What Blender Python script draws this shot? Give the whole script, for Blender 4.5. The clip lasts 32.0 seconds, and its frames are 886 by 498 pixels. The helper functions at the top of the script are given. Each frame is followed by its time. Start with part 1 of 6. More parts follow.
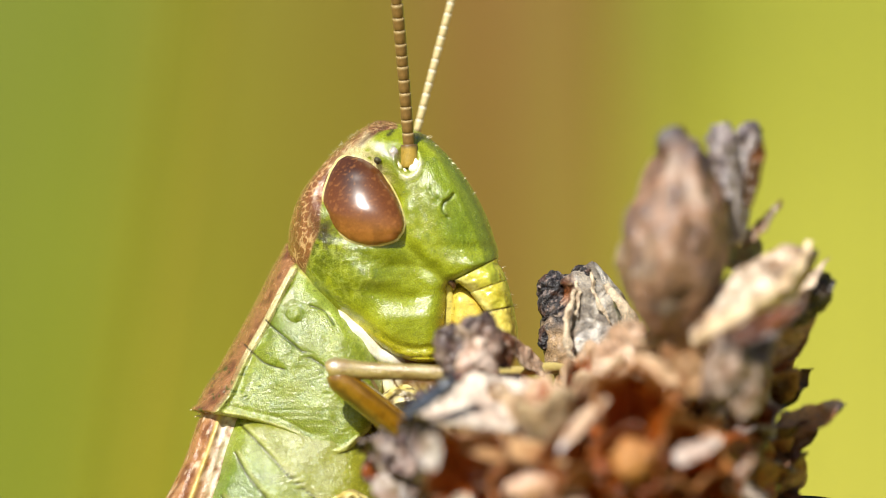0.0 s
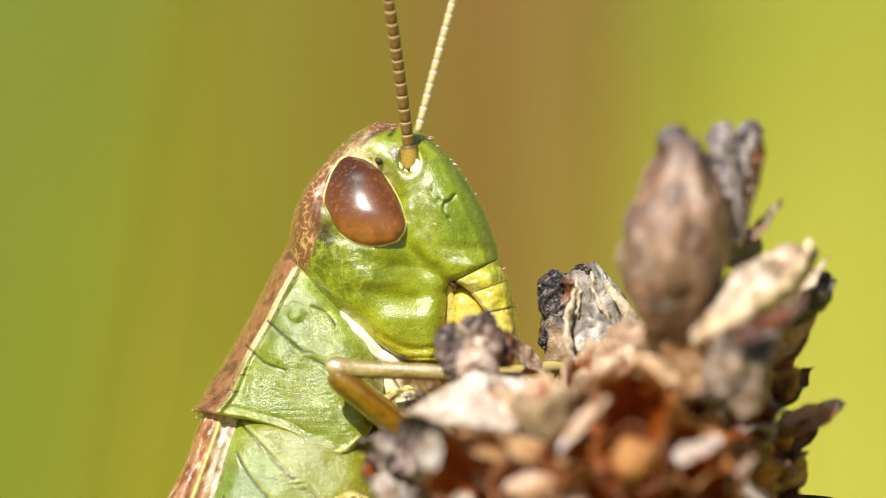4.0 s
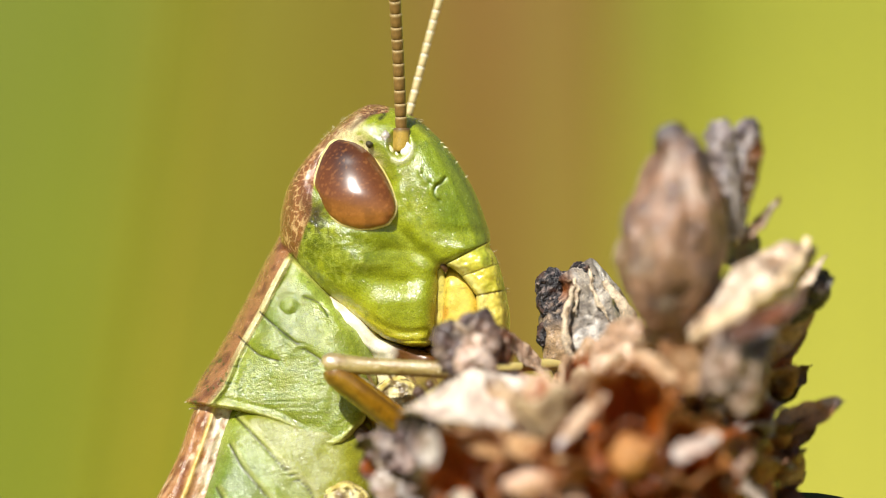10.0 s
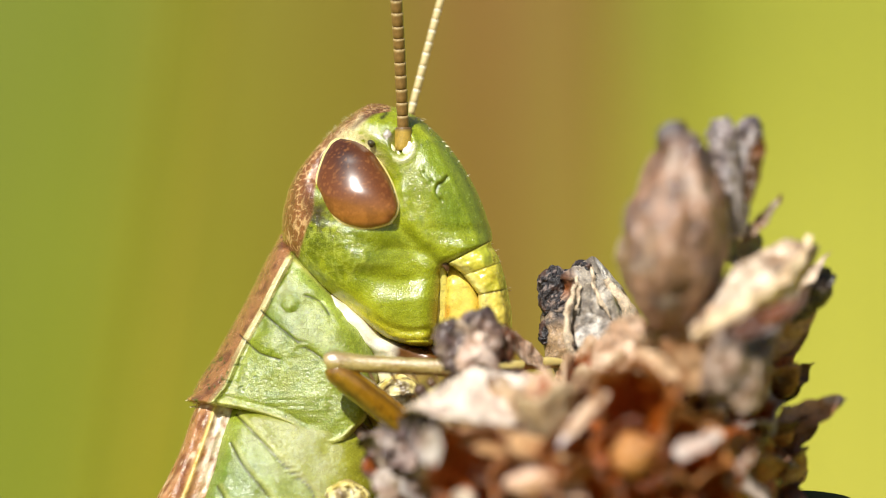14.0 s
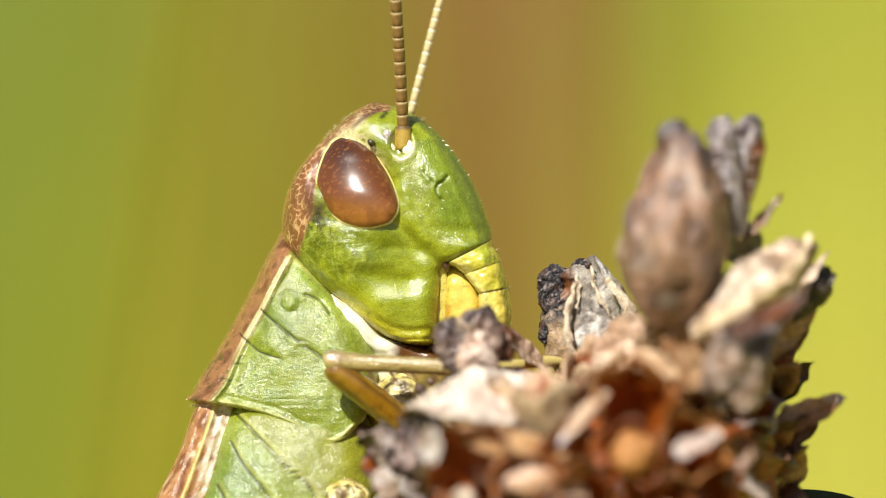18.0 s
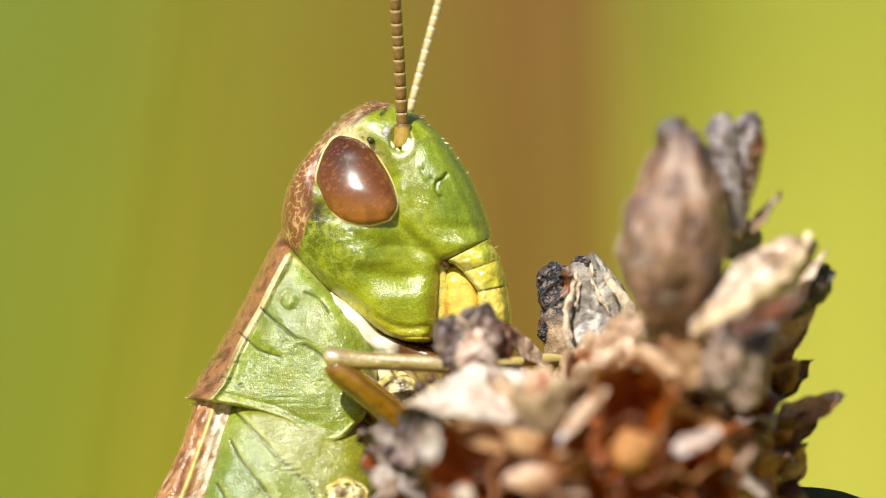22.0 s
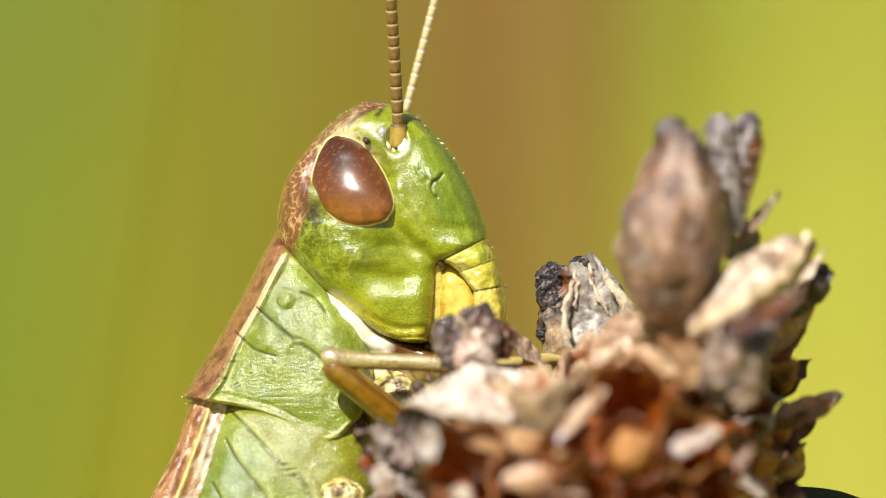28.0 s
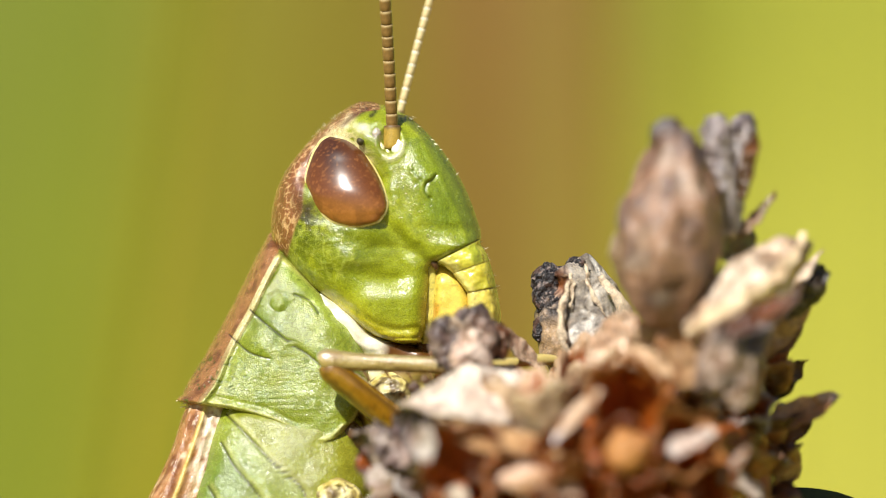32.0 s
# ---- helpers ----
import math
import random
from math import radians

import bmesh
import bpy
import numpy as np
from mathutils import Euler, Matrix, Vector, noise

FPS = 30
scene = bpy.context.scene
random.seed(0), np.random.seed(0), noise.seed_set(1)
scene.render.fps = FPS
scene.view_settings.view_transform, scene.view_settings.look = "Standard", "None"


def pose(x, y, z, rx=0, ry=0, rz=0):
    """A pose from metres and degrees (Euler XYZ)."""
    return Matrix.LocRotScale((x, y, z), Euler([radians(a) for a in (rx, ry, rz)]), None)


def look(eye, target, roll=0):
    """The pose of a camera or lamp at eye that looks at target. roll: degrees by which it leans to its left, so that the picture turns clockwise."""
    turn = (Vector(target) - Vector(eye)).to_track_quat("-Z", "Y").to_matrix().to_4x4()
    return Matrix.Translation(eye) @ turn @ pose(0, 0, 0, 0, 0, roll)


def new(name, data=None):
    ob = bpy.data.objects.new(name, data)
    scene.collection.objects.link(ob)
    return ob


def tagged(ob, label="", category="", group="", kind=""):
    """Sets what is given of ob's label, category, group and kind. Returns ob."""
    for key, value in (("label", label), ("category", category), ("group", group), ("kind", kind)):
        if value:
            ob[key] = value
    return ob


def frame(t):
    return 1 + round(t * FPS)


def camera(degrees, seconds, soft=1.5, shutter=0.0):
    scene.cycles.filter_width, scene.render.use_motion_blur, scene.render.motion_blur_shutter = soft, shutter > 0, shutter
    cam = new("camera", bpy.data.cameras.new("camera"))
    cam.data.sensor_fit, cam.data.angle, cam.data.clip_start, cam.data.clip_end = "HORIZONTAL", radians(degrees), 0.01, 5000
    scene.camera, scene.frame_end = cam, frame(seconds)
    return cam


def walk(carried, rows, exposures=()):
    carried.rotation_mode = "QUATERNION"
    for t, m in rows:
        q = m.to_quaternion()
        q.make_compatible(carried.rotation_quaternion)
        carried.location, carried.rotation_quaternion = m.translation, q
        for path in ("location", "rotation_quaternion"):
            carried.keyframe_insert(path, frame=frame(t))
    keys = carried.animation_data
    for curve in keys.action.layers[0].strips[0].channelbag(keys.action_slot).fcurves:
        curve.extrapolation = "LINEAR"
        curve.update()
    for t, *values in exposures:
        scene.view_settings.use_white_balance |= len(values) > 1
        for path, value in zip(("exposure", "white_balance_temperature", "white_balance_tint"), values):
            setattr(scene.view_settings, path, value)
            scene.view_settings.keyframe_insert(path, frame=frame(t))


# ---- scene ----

EXPOSURE = 0.25

cam = camera(5.725, 32.0, soft=0.55)
H = 0.35                      # height of the lens over the meadow
DIST = 0.21                   # lens to the plane of the insect
EYE, AIM = (0, -DIST, H), (0, 0, H)
cam.data.dof.use_dof = True
cam.data.dof.focus_distance = DIST + 0.00035
cam.data.dof.aperture_fstop = cam.data.lens / 9.2
walk(cam, [(0, look(EYE, AIM)), (32.0, look(EYE, AIM))], [(0, EXPOSURE), (32.0, EXPOSURE)])

# ---- daylight ----
SUN_AZ, SUN_EL = radians(-25), radians(42)      # azimuth to the left of the lens axis, height
to_sun = Vector((math.sin(SUN_AZ) * math.cos(SUN_EL), -math.cos(SUN_AZ) * math.cos(SUN_EL), math.sin(SUN_EL)))
world = bpy.data.worlds.new("sky")
scene.world = world
world.use_nodes = True
sky = world.node_tree.nodes.new("ShaderNodeTexSky")
sky.sky_type, sky.sun_disc = "NISHITA", False
sky.sun_elevation, sky.sun_rotation = SUN_EL, math.atan2(to_sun.x, to_sun.y)
world.node_tree.links.new(sky.outputs[0], world.node_tree.nodes["Background"].inputs[0])
world.node_tree.nodes["Background"].inputs[1].default_value = 0.058
sun = new("sun", bpy.data.lights.new("sun", "SUN"))
sun.data.energy, sun.data.angle, sun.data.color = 5.2, radians(0.53), (1.0, 0.97, 0.9)
sun.matrix_world = look(to_sun * 3, (0, 0, 0))

# ---- drawing board: u to the right, v down, d towards the lens, 74.7 units to the millimetre ----
S = 0.021 / 1568


def place(u, v, d=0.0):
    k = 1 - d * S / DIST
    return np.stack([(np.asarray(u, float) - 784) * S * k, -np.asarray(d, float) * S + 0 * np.asarray(u, float), H + (441 - np.asarray(v, float)) * S * k], -1)


def spot(u, v, d=0.0):
    return Vector(place(u, v, d))


def lin(r, g, b):
    return tuple((c / 255 / 12.92) if c < 10 else ((c / 255 + 0.055) / 1.055) ** 2.4 for c in (r, g, b))


def curve(xs, ys, q):
    xs, ys, q = np.asarray(xs, float), np.asarray(ys, float), np.asarray(q, float)
    m = np.gradient(ys, xs)
    i = np.clip(np.searchsorted(xs, q) - 1, 0, len(xs) - 2)
    h = xs[i + 1] - xs[i]
    t = np.clip((q - xs[i]) / h, 0, 1)
    return (2 * t**3 - 3 * t**2 + 1) * ys[i] + (t**3 - 2 * t**2 + t) * h * m[i] + (3 * t**2 - 2 * t**3) * ys[i + 1] + (t**3 - t**2) * h * m[i + 1]


def grain(p, size, seed=0):
    """Smooth value noise in -1..1 over points p (..., 3)."""
    p = np.asarray(p, float) / size + seed * 17.31
    i = np.floor(p).astype(np.int64)
    f = p - i
    f = f * f * (3 - 2 * f)
    total = 0
    for a in (0, 1):
        for b in (0, 1):
            for c in (0, 1):
                n = (i[..., 0] + a) * 374761393 + (i[..., 1] + b) * 668265263 + (i[..., 2] + c) * 2147483647 + seed * 9176
                n = (n ^ (n >> 13)) * 1274126177 & 0x7FFFFFFF
                n = ((n ^ (n >> 16)) & 0xFFFF) / 32767.5 - 1
                w = (f[..., 0] if a else 1 - f[..., 0]) * (f[..., 1] if b else 1 - f[..., 1]) * (f[..., 2] if c else 1 - f[..., 2])
                total = total + n * w
    return total


def near_line(a, pts):
    """Distance in the board's plane from the points a (..., 3) to a smooth line through pts."""
    pts = np.asarray(pts, float)
    k = np.arange(len(pts))
    q = np.linspace(0, len(pts) - 1, 12 * (len(pts) - 1) + 1)
    pts = np.stack([curve(k, pts[:, 0], q), curve(k, pts[:, 1], q)], -1) if len(pts) > 2 else pts
    best = np.full(a.shape[:-1], 1e9)
    for p, r in zip(pts[:-1], pts[1:]):
        e = r - p
        t = np.clip(((a[..., :2] - p) @ e) / max(e @ e, 1e-9), 0, 1)
        best = np.minimum(best, np.hypot(a[..., 0] - p[0] - t * e[0], a[..., 1] - p[1] - t * e[1]))
    return best


def side_of(a, p, r):
    """Signed distance to the line p-r: positive on its right hand, seen on the board."""
    e = np.subtract(r, p)
    return (e[0] * (a[..., 1] - p[1]) - e[1] * (a[..., 0] - p[0])) / math.hypot(*e)


def step(x, a, b):
    t = np.clip((x - a) / (b - a), 0, 1)
    return t * t * (3 - 2 * t)


def bell(x, w):
    return np.exp(-(x / w) ** 2)


def tint(col, mask, rgb):
    col[...] = col * (1 - mask[..., None]) + np.asarray(rgb) * mask[..., None]


def paint(a, rgb):
    return np.zeros(a.shape) + np.asarray(rgb)


def loft(stations, rows=80, ring=96, left=2.2, right=2.2):
    """Slices across v. A station: v, left edge, right edge, half depth, middle depth."""
    s = np.asarray(stations, float)
    v = s[0, 0] + (s[-1, 0] - s[0, 0]) * (1 - np.cos(np.linspace(0, np.pi, rows))) / 2
    lo, hi, half, mid = (curve(s[:, 0], s[:, k], v)[:, None] for k in (1, 2, 3, 4))
    a = np.linspace(0, 2 * np.pi, ring, endpoint=False)[None]
    nl, nr = (curve(s[:, 0], s[:, k], v)[:, None] if s.shape[1] > 5 else e for k, e in ((5, left), (6, right)))
    n = np.where(np.cos(a) < 0, nl, nr)
    x = np.sign(np.cos(a)) * np.abs(np.cos(a)) ** (2 / n)
    y = np.sign(np.sin(a)) * np.abs(np.sin(a)) ** (2 / n)
    half = np.maximum(half, 0.5)
    return np.stack([(lo + hi) / 2 + np.maximum(hi - lo, 1) / 2 * x, v[:, None] + 0 * x, mid + half * y], -1)


def tube(path, wide, deep=None, rows=24, ring=16):
    """A swept limb through path (u, v, d) with half widths in the board's plane and in depth."""
    path = np.asarray(path, float)
    k = np.arange(len(path))
    q = (len(path) - 1) * (1 - np.cos(np.linspace(0, np.pi, rows))) / 2
    c = np.stack([curve(k, path[:, i], q) for i in range(3)], -1)
    w = curve(k, wide, q)[:, None, None]
    h = w if deep is None else curve(k, deep, q)[:, None, None]
    t = np.gradient(c, axis=0)
    t /= np.linalg.norm(t, axis=1)[:, None]
    side = np.cross(t, (0, 0, 1.0))
    side /= np.maximum(np.linalg.norm(side, axis=1)[:, None], 1e-6)
    up = np.cross(side, t)
    a = np.linspace(0, 2 * np.pi, ring, endpoint=False)[None, :, None]
    return c[:, None] + side[:, None] * np.cos(a) * w + up[:, None] * np.sin(a) * h


def grid_mesh(name, a, material, col=None, origin=None, board=True):
    rows, ring = a.shape[:2]
    pts = a.reshape(-1, 3)
    w = place(pts[:, 0], pts[:, 1], pts[:, 2]) if board else pts
    if origin is not None:
        w = w - np.asarray(origin)
    i = np.arange(rows * ring).reshape(rows, ring)
    n = np.roll(i, -1, 1)
    quads = np.stack([i[:-1], n[:-1], n[1:], i[1:]], -1).reshape(-1, 4)
    me = bpy.data.meshes.new(name)
    me.from_pydata(w.tolist(), [], quads.tolist() + [i[0, ::-1].tolist(), i[-1].tolist()])
    me.validate()
    bm = bmesh.new()
    bm.from_mesh(me)
    bmesh.ops.recalc_face_normals(bm, faces=bm.faces)
    bm.to_mesh(me)
    bm.free()
    if col is not None:
        at = me.color_attributes.new("pigment", "FLOAT_COLOR", "POINT")
        at.data.foreach_set("color", np.concatenate([np.clip(col.reshape(-1, 3), 0, 1), np.ones((rows * ring, 1))], 1).ravel())
    me.shade_smooth()
    me.materials.append(material)
    return me


def thing(name, origin, label, category, group="", kind=""):
    ob = new(name)
    ob.location = origin
    ob.empty_display_size = 0.001
    return tagged(ob, label, category, group, kind)


HOME = {}                     # where each thing and part has its origin


def home(ob):
    return HOME[ob.name] if ob.name in HOME else ob.location.copy()


def part(name, a, material, parent, label="", col=None, origin=None):
    """One mesh under a thing or a part, from points on the board."""
    org = Vector(origin) if origin is not None else home(parent)
    ob = new(name, grid_mesh(name, a, material, col, org))
    HOME[ob.name] = org.copy()
    ob.parent = parent
    ob.location = org - home(parent)
    return tagged(ob, label)


# ---- materials ----
def nodes_of(name):
    m = bpy.data.materials.new(name)
    m.use_nodes = True
    n, l = m.node_tree.nodes, m.node_tree.links
    return m, n, l, n["Principled BSDF"]


def speckle(n, l, src, size, detail=3.0, rough=0.6):
    """Noise of a grain size in millimetres, on the thing's own coordinates."""
    t = n.new("ShaderNodeTexNoise")
    t.inputs["Scale"].default_value = 1000.0 / size
    t.inputs["Detail"].default_value = detail
    t.inputs["Roughness"].default_value = rough
    l.new(src, t.inputs["Vector"])
    return t.outputs["Fac"]


def ranged(n, l, src, a, b, lo, hi):
    r = n.new("ShaderNodeMapRange")
    r.inputs[1].default_value, r.inputs[2].default_value, r.inputs[3].default_value, r.inputs[4].default_value = a, b, lo, hi
    l.new(src, r.inputs[0])
    return r.outputs[0]


def mixed(n, l, fac, a, b, mode="MIX"):
    x = n.new("ShaderNodeMix")
    x.data_type, x.blend_type = "RGBA", mode
    for sock, val in ((x.inputs[0], fac), (x.inputs[6], a), (x.inputs[7], b)):
        if isinstance(val, (int, float)):
            sock.default_value = val
        elif isinstance(val, tuple):
            sock.default_value = (*val, 1)
        else:
            l.new(val, sock)
    return x.outputs[2]


def skin(name, rgb=None, fine=0.03, coarse=0.3, amount=0.25, rough=(0.3, 0.5), bump=0.25, relief=1e-5, coat=0.0, sss=0.0, translucent=0.0, tone=(0.35, 0.3, 0.08), gloss=0.5, coat_rough=0.2, granule=0.0, coat_ior=1.5):
    """Organic surface: pigment, or one colour, mottled at two grains with relief; granule: size of raised grains in millimetres."""
    m, n, l, b = nodes_of(name)
    co = n.new("ShaderNodeTexCoord").outputs["Object"]
    if rgb is None:
        at = n.new("ShaderNodeAttribute")
        at.attribute_name = "pigment"
        base = at.outputs["Color"]
    else:
        base = mixed(n, l, 0.0, rgb, rgb)
    f1, f2 = speckle(n, l, co, fine, 2.0), speckle(n, l, co, coarse, 4.0)
    c = mixed(n, l, ranged(n, l, f2, 0.35, 0.7, 0, amount), base, tone, "MULTIPLY")
    c = mixed(n, l, ranged(n, l, f1, 0.45, 0.75, 0, amount), c, mixed(n, l, 1.0, base, (1.7, 1.6, 1.4), "MULTIPLY"))
    if granule:
        vo = n.new("ShaderNodeTexVoronoi")
        vo.feature = "SMOOTH_F1"
        vo.inputs["Scale"].default_value = 1000.0 / granule
        vo.inputs["Smoothness"].default_value = 0.6
        l.new(co, vo.inputs["Vector"])
        c = mixed(n, l, ranged(n, l, vo.outputs["Distance"], 0.3, 0.7, 0, amount), c, mixed(n, l, 1.0, base, (0.4, 0.42, 0.3), "MULTIPLY"))
    l.new(c, b.inputs["Base Color"])
    l.new(ranged(n, l, f2, 0.35, 0.65, rough[1], rough[0]), b.inputs["Roughness"])
    bp = n.new("ShaderNodeBump")
    bp.inputs["Strength"].default_value, bp.inputs["Distance"].default_value = bump, relief
    high = f1
    if granule:
        add = n.new("ShaderNodeMath")
        add.operation = "SUBTRACT"
        l.new(f1, add.inputs[0])
        l.new(vo.outputs["Distance"], add.inputs[1])
        high = add.outputs[0]
    l.new(high, bp.inputs["Height"])
    l.new(bp.outputs[0], b.inputs["Normal"])
    b.inputs["Coat Weight"].default_value = coat
    b.inputs["Coat IOR"].default_value = coat_ior
    b.inputs["Coat Roughness"].default_value = coat_rough
    b.inputs["Specular IOR Level"].default_value = gloss
    if sss:
        b.inputs["Subsurface Weight"].default_value = sss
        b.inputs["Subsurface Radius"].default_value = (1.0, 0.8, 0.3)
        b.inputs["Subsurface Scale"].default_value = 0.0002
    if translucent:
        tr = n.new("ShaderNodeBsdfTranslucent")
        l.new(c, tr.inputs["Color"])
        mx = n.new("ShaderNodeMixShader")
        mx.inputs[0].default_value = translucent
        l.new(b.outputs[0], mx.inputs[1])
        l.new(tr.outputs[0], mx.inputs[2])
        l.new(mx.outputs[0], n["Material Output"].inputs["Surface"])
    return m


GREEN, GREEN_DEEP, GREEN_PALE = lin(158, 168, 30), lin(108, 126, 12), lin(144, 158, 48)
YELLOW, CREAM, BROWN, BROWN_DEEP, INK = lin(210, 198, 44), lin(238, 224, 176), lin(168, 118, 76), lin(112, 66, 40), lin(44, 36, 26)
cuticle = skin("head_cuticle", fine=0.03, coarse=0.22, amount=0.5, rough=(0.16, 0.28), bump=1.0, relief=0.85e-5, sss=0.05, gloss=1.0, granule=0.03)
shield = skin("pronotum_cuticle", fine=0.03, coarse=0.25, amount=0.55, rough=(0.16, 0.3), bump=1.0, relief=1.05e-5, sss=0.06, gloss=1.0, granule=0.028)
amber = skin("mouth_cuticle", fine=0.06, coarse=0.3, amount=0.3, rough=(0.2, 0.4), bump=0.6, relief=1.0e-5, sss=0.15, gloss=0.7)
eye_skin = skin("eye_cornea", fine=0.05, coarse=0.5, amount=0.2, rough=(0.4, 0.5), bump=0.12, relief=4e-6, coat=1.0, coat_rough=0.19, gloss=0.15, granule=0.03)
horn = skin("antenna_horn", fine=0.04, coarse=0.2, amount=0.4, rough=(0.3, 0.5), bump=0.8, relief=1e-5)
leg_skin = skin("leg_cuticle", fine=0.045, coarse=0.3, amount=0.25, rough=(0.12, 0.22), bump=0.7, relief=1.0e-5, sss=0.1, gloss=1.0, coat=1.0, coat_rough=0.14)
shin_skin = skin("shin_cuticle", fine=0.045, coarse=0.3, amount=0.25, rough=(0.2, 0.3), bump=1.0, relief=2.0e-5, sss=0.1, gloss=1.0, coat=1.0, coat_rough=0.34, coat_ior=2.2, granule=0.06)
wing_skin = skin("tegmen", fine=0.05, coarse=0.2, amount=0.5, rough=(0.22, 0.45), bump=1.0, relief=2e-5, gloss=0.7)
husk = skin("dry_husk", fine=0.07, coarse=0.5, amount=0.6, rough=(0.2, 0.5), bump=1.0, relief=4e-5, translucent=0.2, tone=(0.36, 0.22, 0.12), gloss=0.85)
papery = skin("papery_husk", fine=0.045, coarse=0.22, amount=0.7, rough=(0.25, 0.55), bump=1.0, relief=5e-5, translucent=0.1, tone=(0.25, 0.22, 0.2), gloss=0.7)
stalk = skin("dry_stalk", lin(150, 120, 70), fine=0.3, coarse=2.0, amount=0.5, rough=(0.6, 0.8), bump=0.4, relief=5e-5)

BLADES = [  # u at the top and the bottom of the view, width, metres behind, colour, tip height
    (925, 965, 320, 0.182, lin(148, 116, 32), 0.47, "dry brown grass blade", lin(150, 111, 57)),
    (1120, 1120, 297, 0.178, lin(165, 156, 48), 0.47, "tall green grass blade", lin(145, 132, 44)),
    (1310, 1310, 324, 0.174, lin(190, 185, 58), 0.47, "sunlit yellow-green grass blade", lin(152, 156, 44)),
    (1530, 1520, 391, 0.170, lin(204, 201, 83), 0.47, "sunlit yellow-green grass blade", lin(168, 171, 58)),
    (1790, 1770, 391, 0.166, lin(204, 201, 83), 0.47, "sunlit yellow-green grass blade", lin(168, 171, 58)),
    (690, 690, 378, 0.186, lin(152, 138, 26), 0.47, "tall olive grass blade", lin(138, 124, 29)),
    (475, 370, 374, 0.190, lin(154, 150, 24), 0.47, "tall olive grass blade", lin(141, 136, 27)),
    (225, 95, 384, 0.194, lin(141, 150, 31), 0.47, "tall green grass blade", lin(134, 145, 37)),
    (-50, -200, 400, 0.198, lin(134, 147, 42), 0.47, "tall green grass blade", lin(131, 143, 46)),
    (350, 205, 46, 0.070, lin(174, 164, 34), 0.46, "slender olive grass stem", lin(164, 152, 36)),
    (1056, 1090, 44, 0.075, lin(168, 140, 56), 0.46, "slender straw-coloured grass stem", lin(166, 128, 72)),
]

# ---- meadow behind ----
def ground_mesh():
    ys = np.concatenate([-np.geomspace(60, 0.4, 14), np.linspace(-0.3, 1.6, 40), np.geomspace(1.7, 400, 30)])
    xs = np.concatenate([-np.geomspace(300, 0.8, 18), np.linspace(-0.7, 0.7, 29), np.geomspace(0.8, 300, 18)])
    x, y = np.meshgrid(xs, ys)
    z = 0.9 * step(y, 0.65, 1.5) + 0.12 * np.clip(y - 1.5, 0, 400) + 0.01 * grain(np.stack([x, y, 0 * x], -1), 0.15, 2)
    me = bpy.data.meshes.new("ground")
    i = np.arange(x.size).reshape(x.shape)
    me.from_pydata(np.stack([x, y, z], -1).reshape(-1, 3).tolist(), [], np.stack([i[:-1, :-1], i[:-1, 1:], i[1:, 1:], i[1:, :-1]], -1).reshape(-1, 4).tolist())
    me.shade_smooth()
    return me


def meadow_material():
    m, n, l, b = nodes_of("meadow_turf")
    co = n.new("ShaderNodeTexCoord").outputs["Object"]
    f = speckle(n, l, co, 60, 4.0)
    g = speckle(n, l, co, 8, 3.0)
    c = mixed(n, l, ranged(n, l, f, 0.35, 0.65, 0, 1), lin(150, 150, 44), lin(176, 160, 60))
    c = mixed(n, l, ranged(n, l, g, 0.4, 0.7, 0, 0.4), c, lin(110, 120, 40))
    l.new(c, b.inputs["Base Color"])
    b.inputs["Roughness"].default_value = 0.9
    bp = n.new("ShaderNodeBump")
    bp.inputs["Strength"].default_value, bp.inputs["Distance"].default_value = 0.5, 0.004
    l.new(g, bp.inputs["Height"])
    l.new(bp.outputs[0], b.inputs["Normal"])
    return m


ground = tagged(new("ground", ground_mesh()), "sunlit meadow turf rising to a grassy bank", "ground", kind="structure")
ground.data.materials.append(meadow_material())

blade_skin = skin("grass_blade", fine=0.4, coarse=6, amount=0.3, rough=(0.45, 0.6), bump=0.2, relief=5e-5, translucent=0.4, tone=(0.8, 0.8, 0.6))


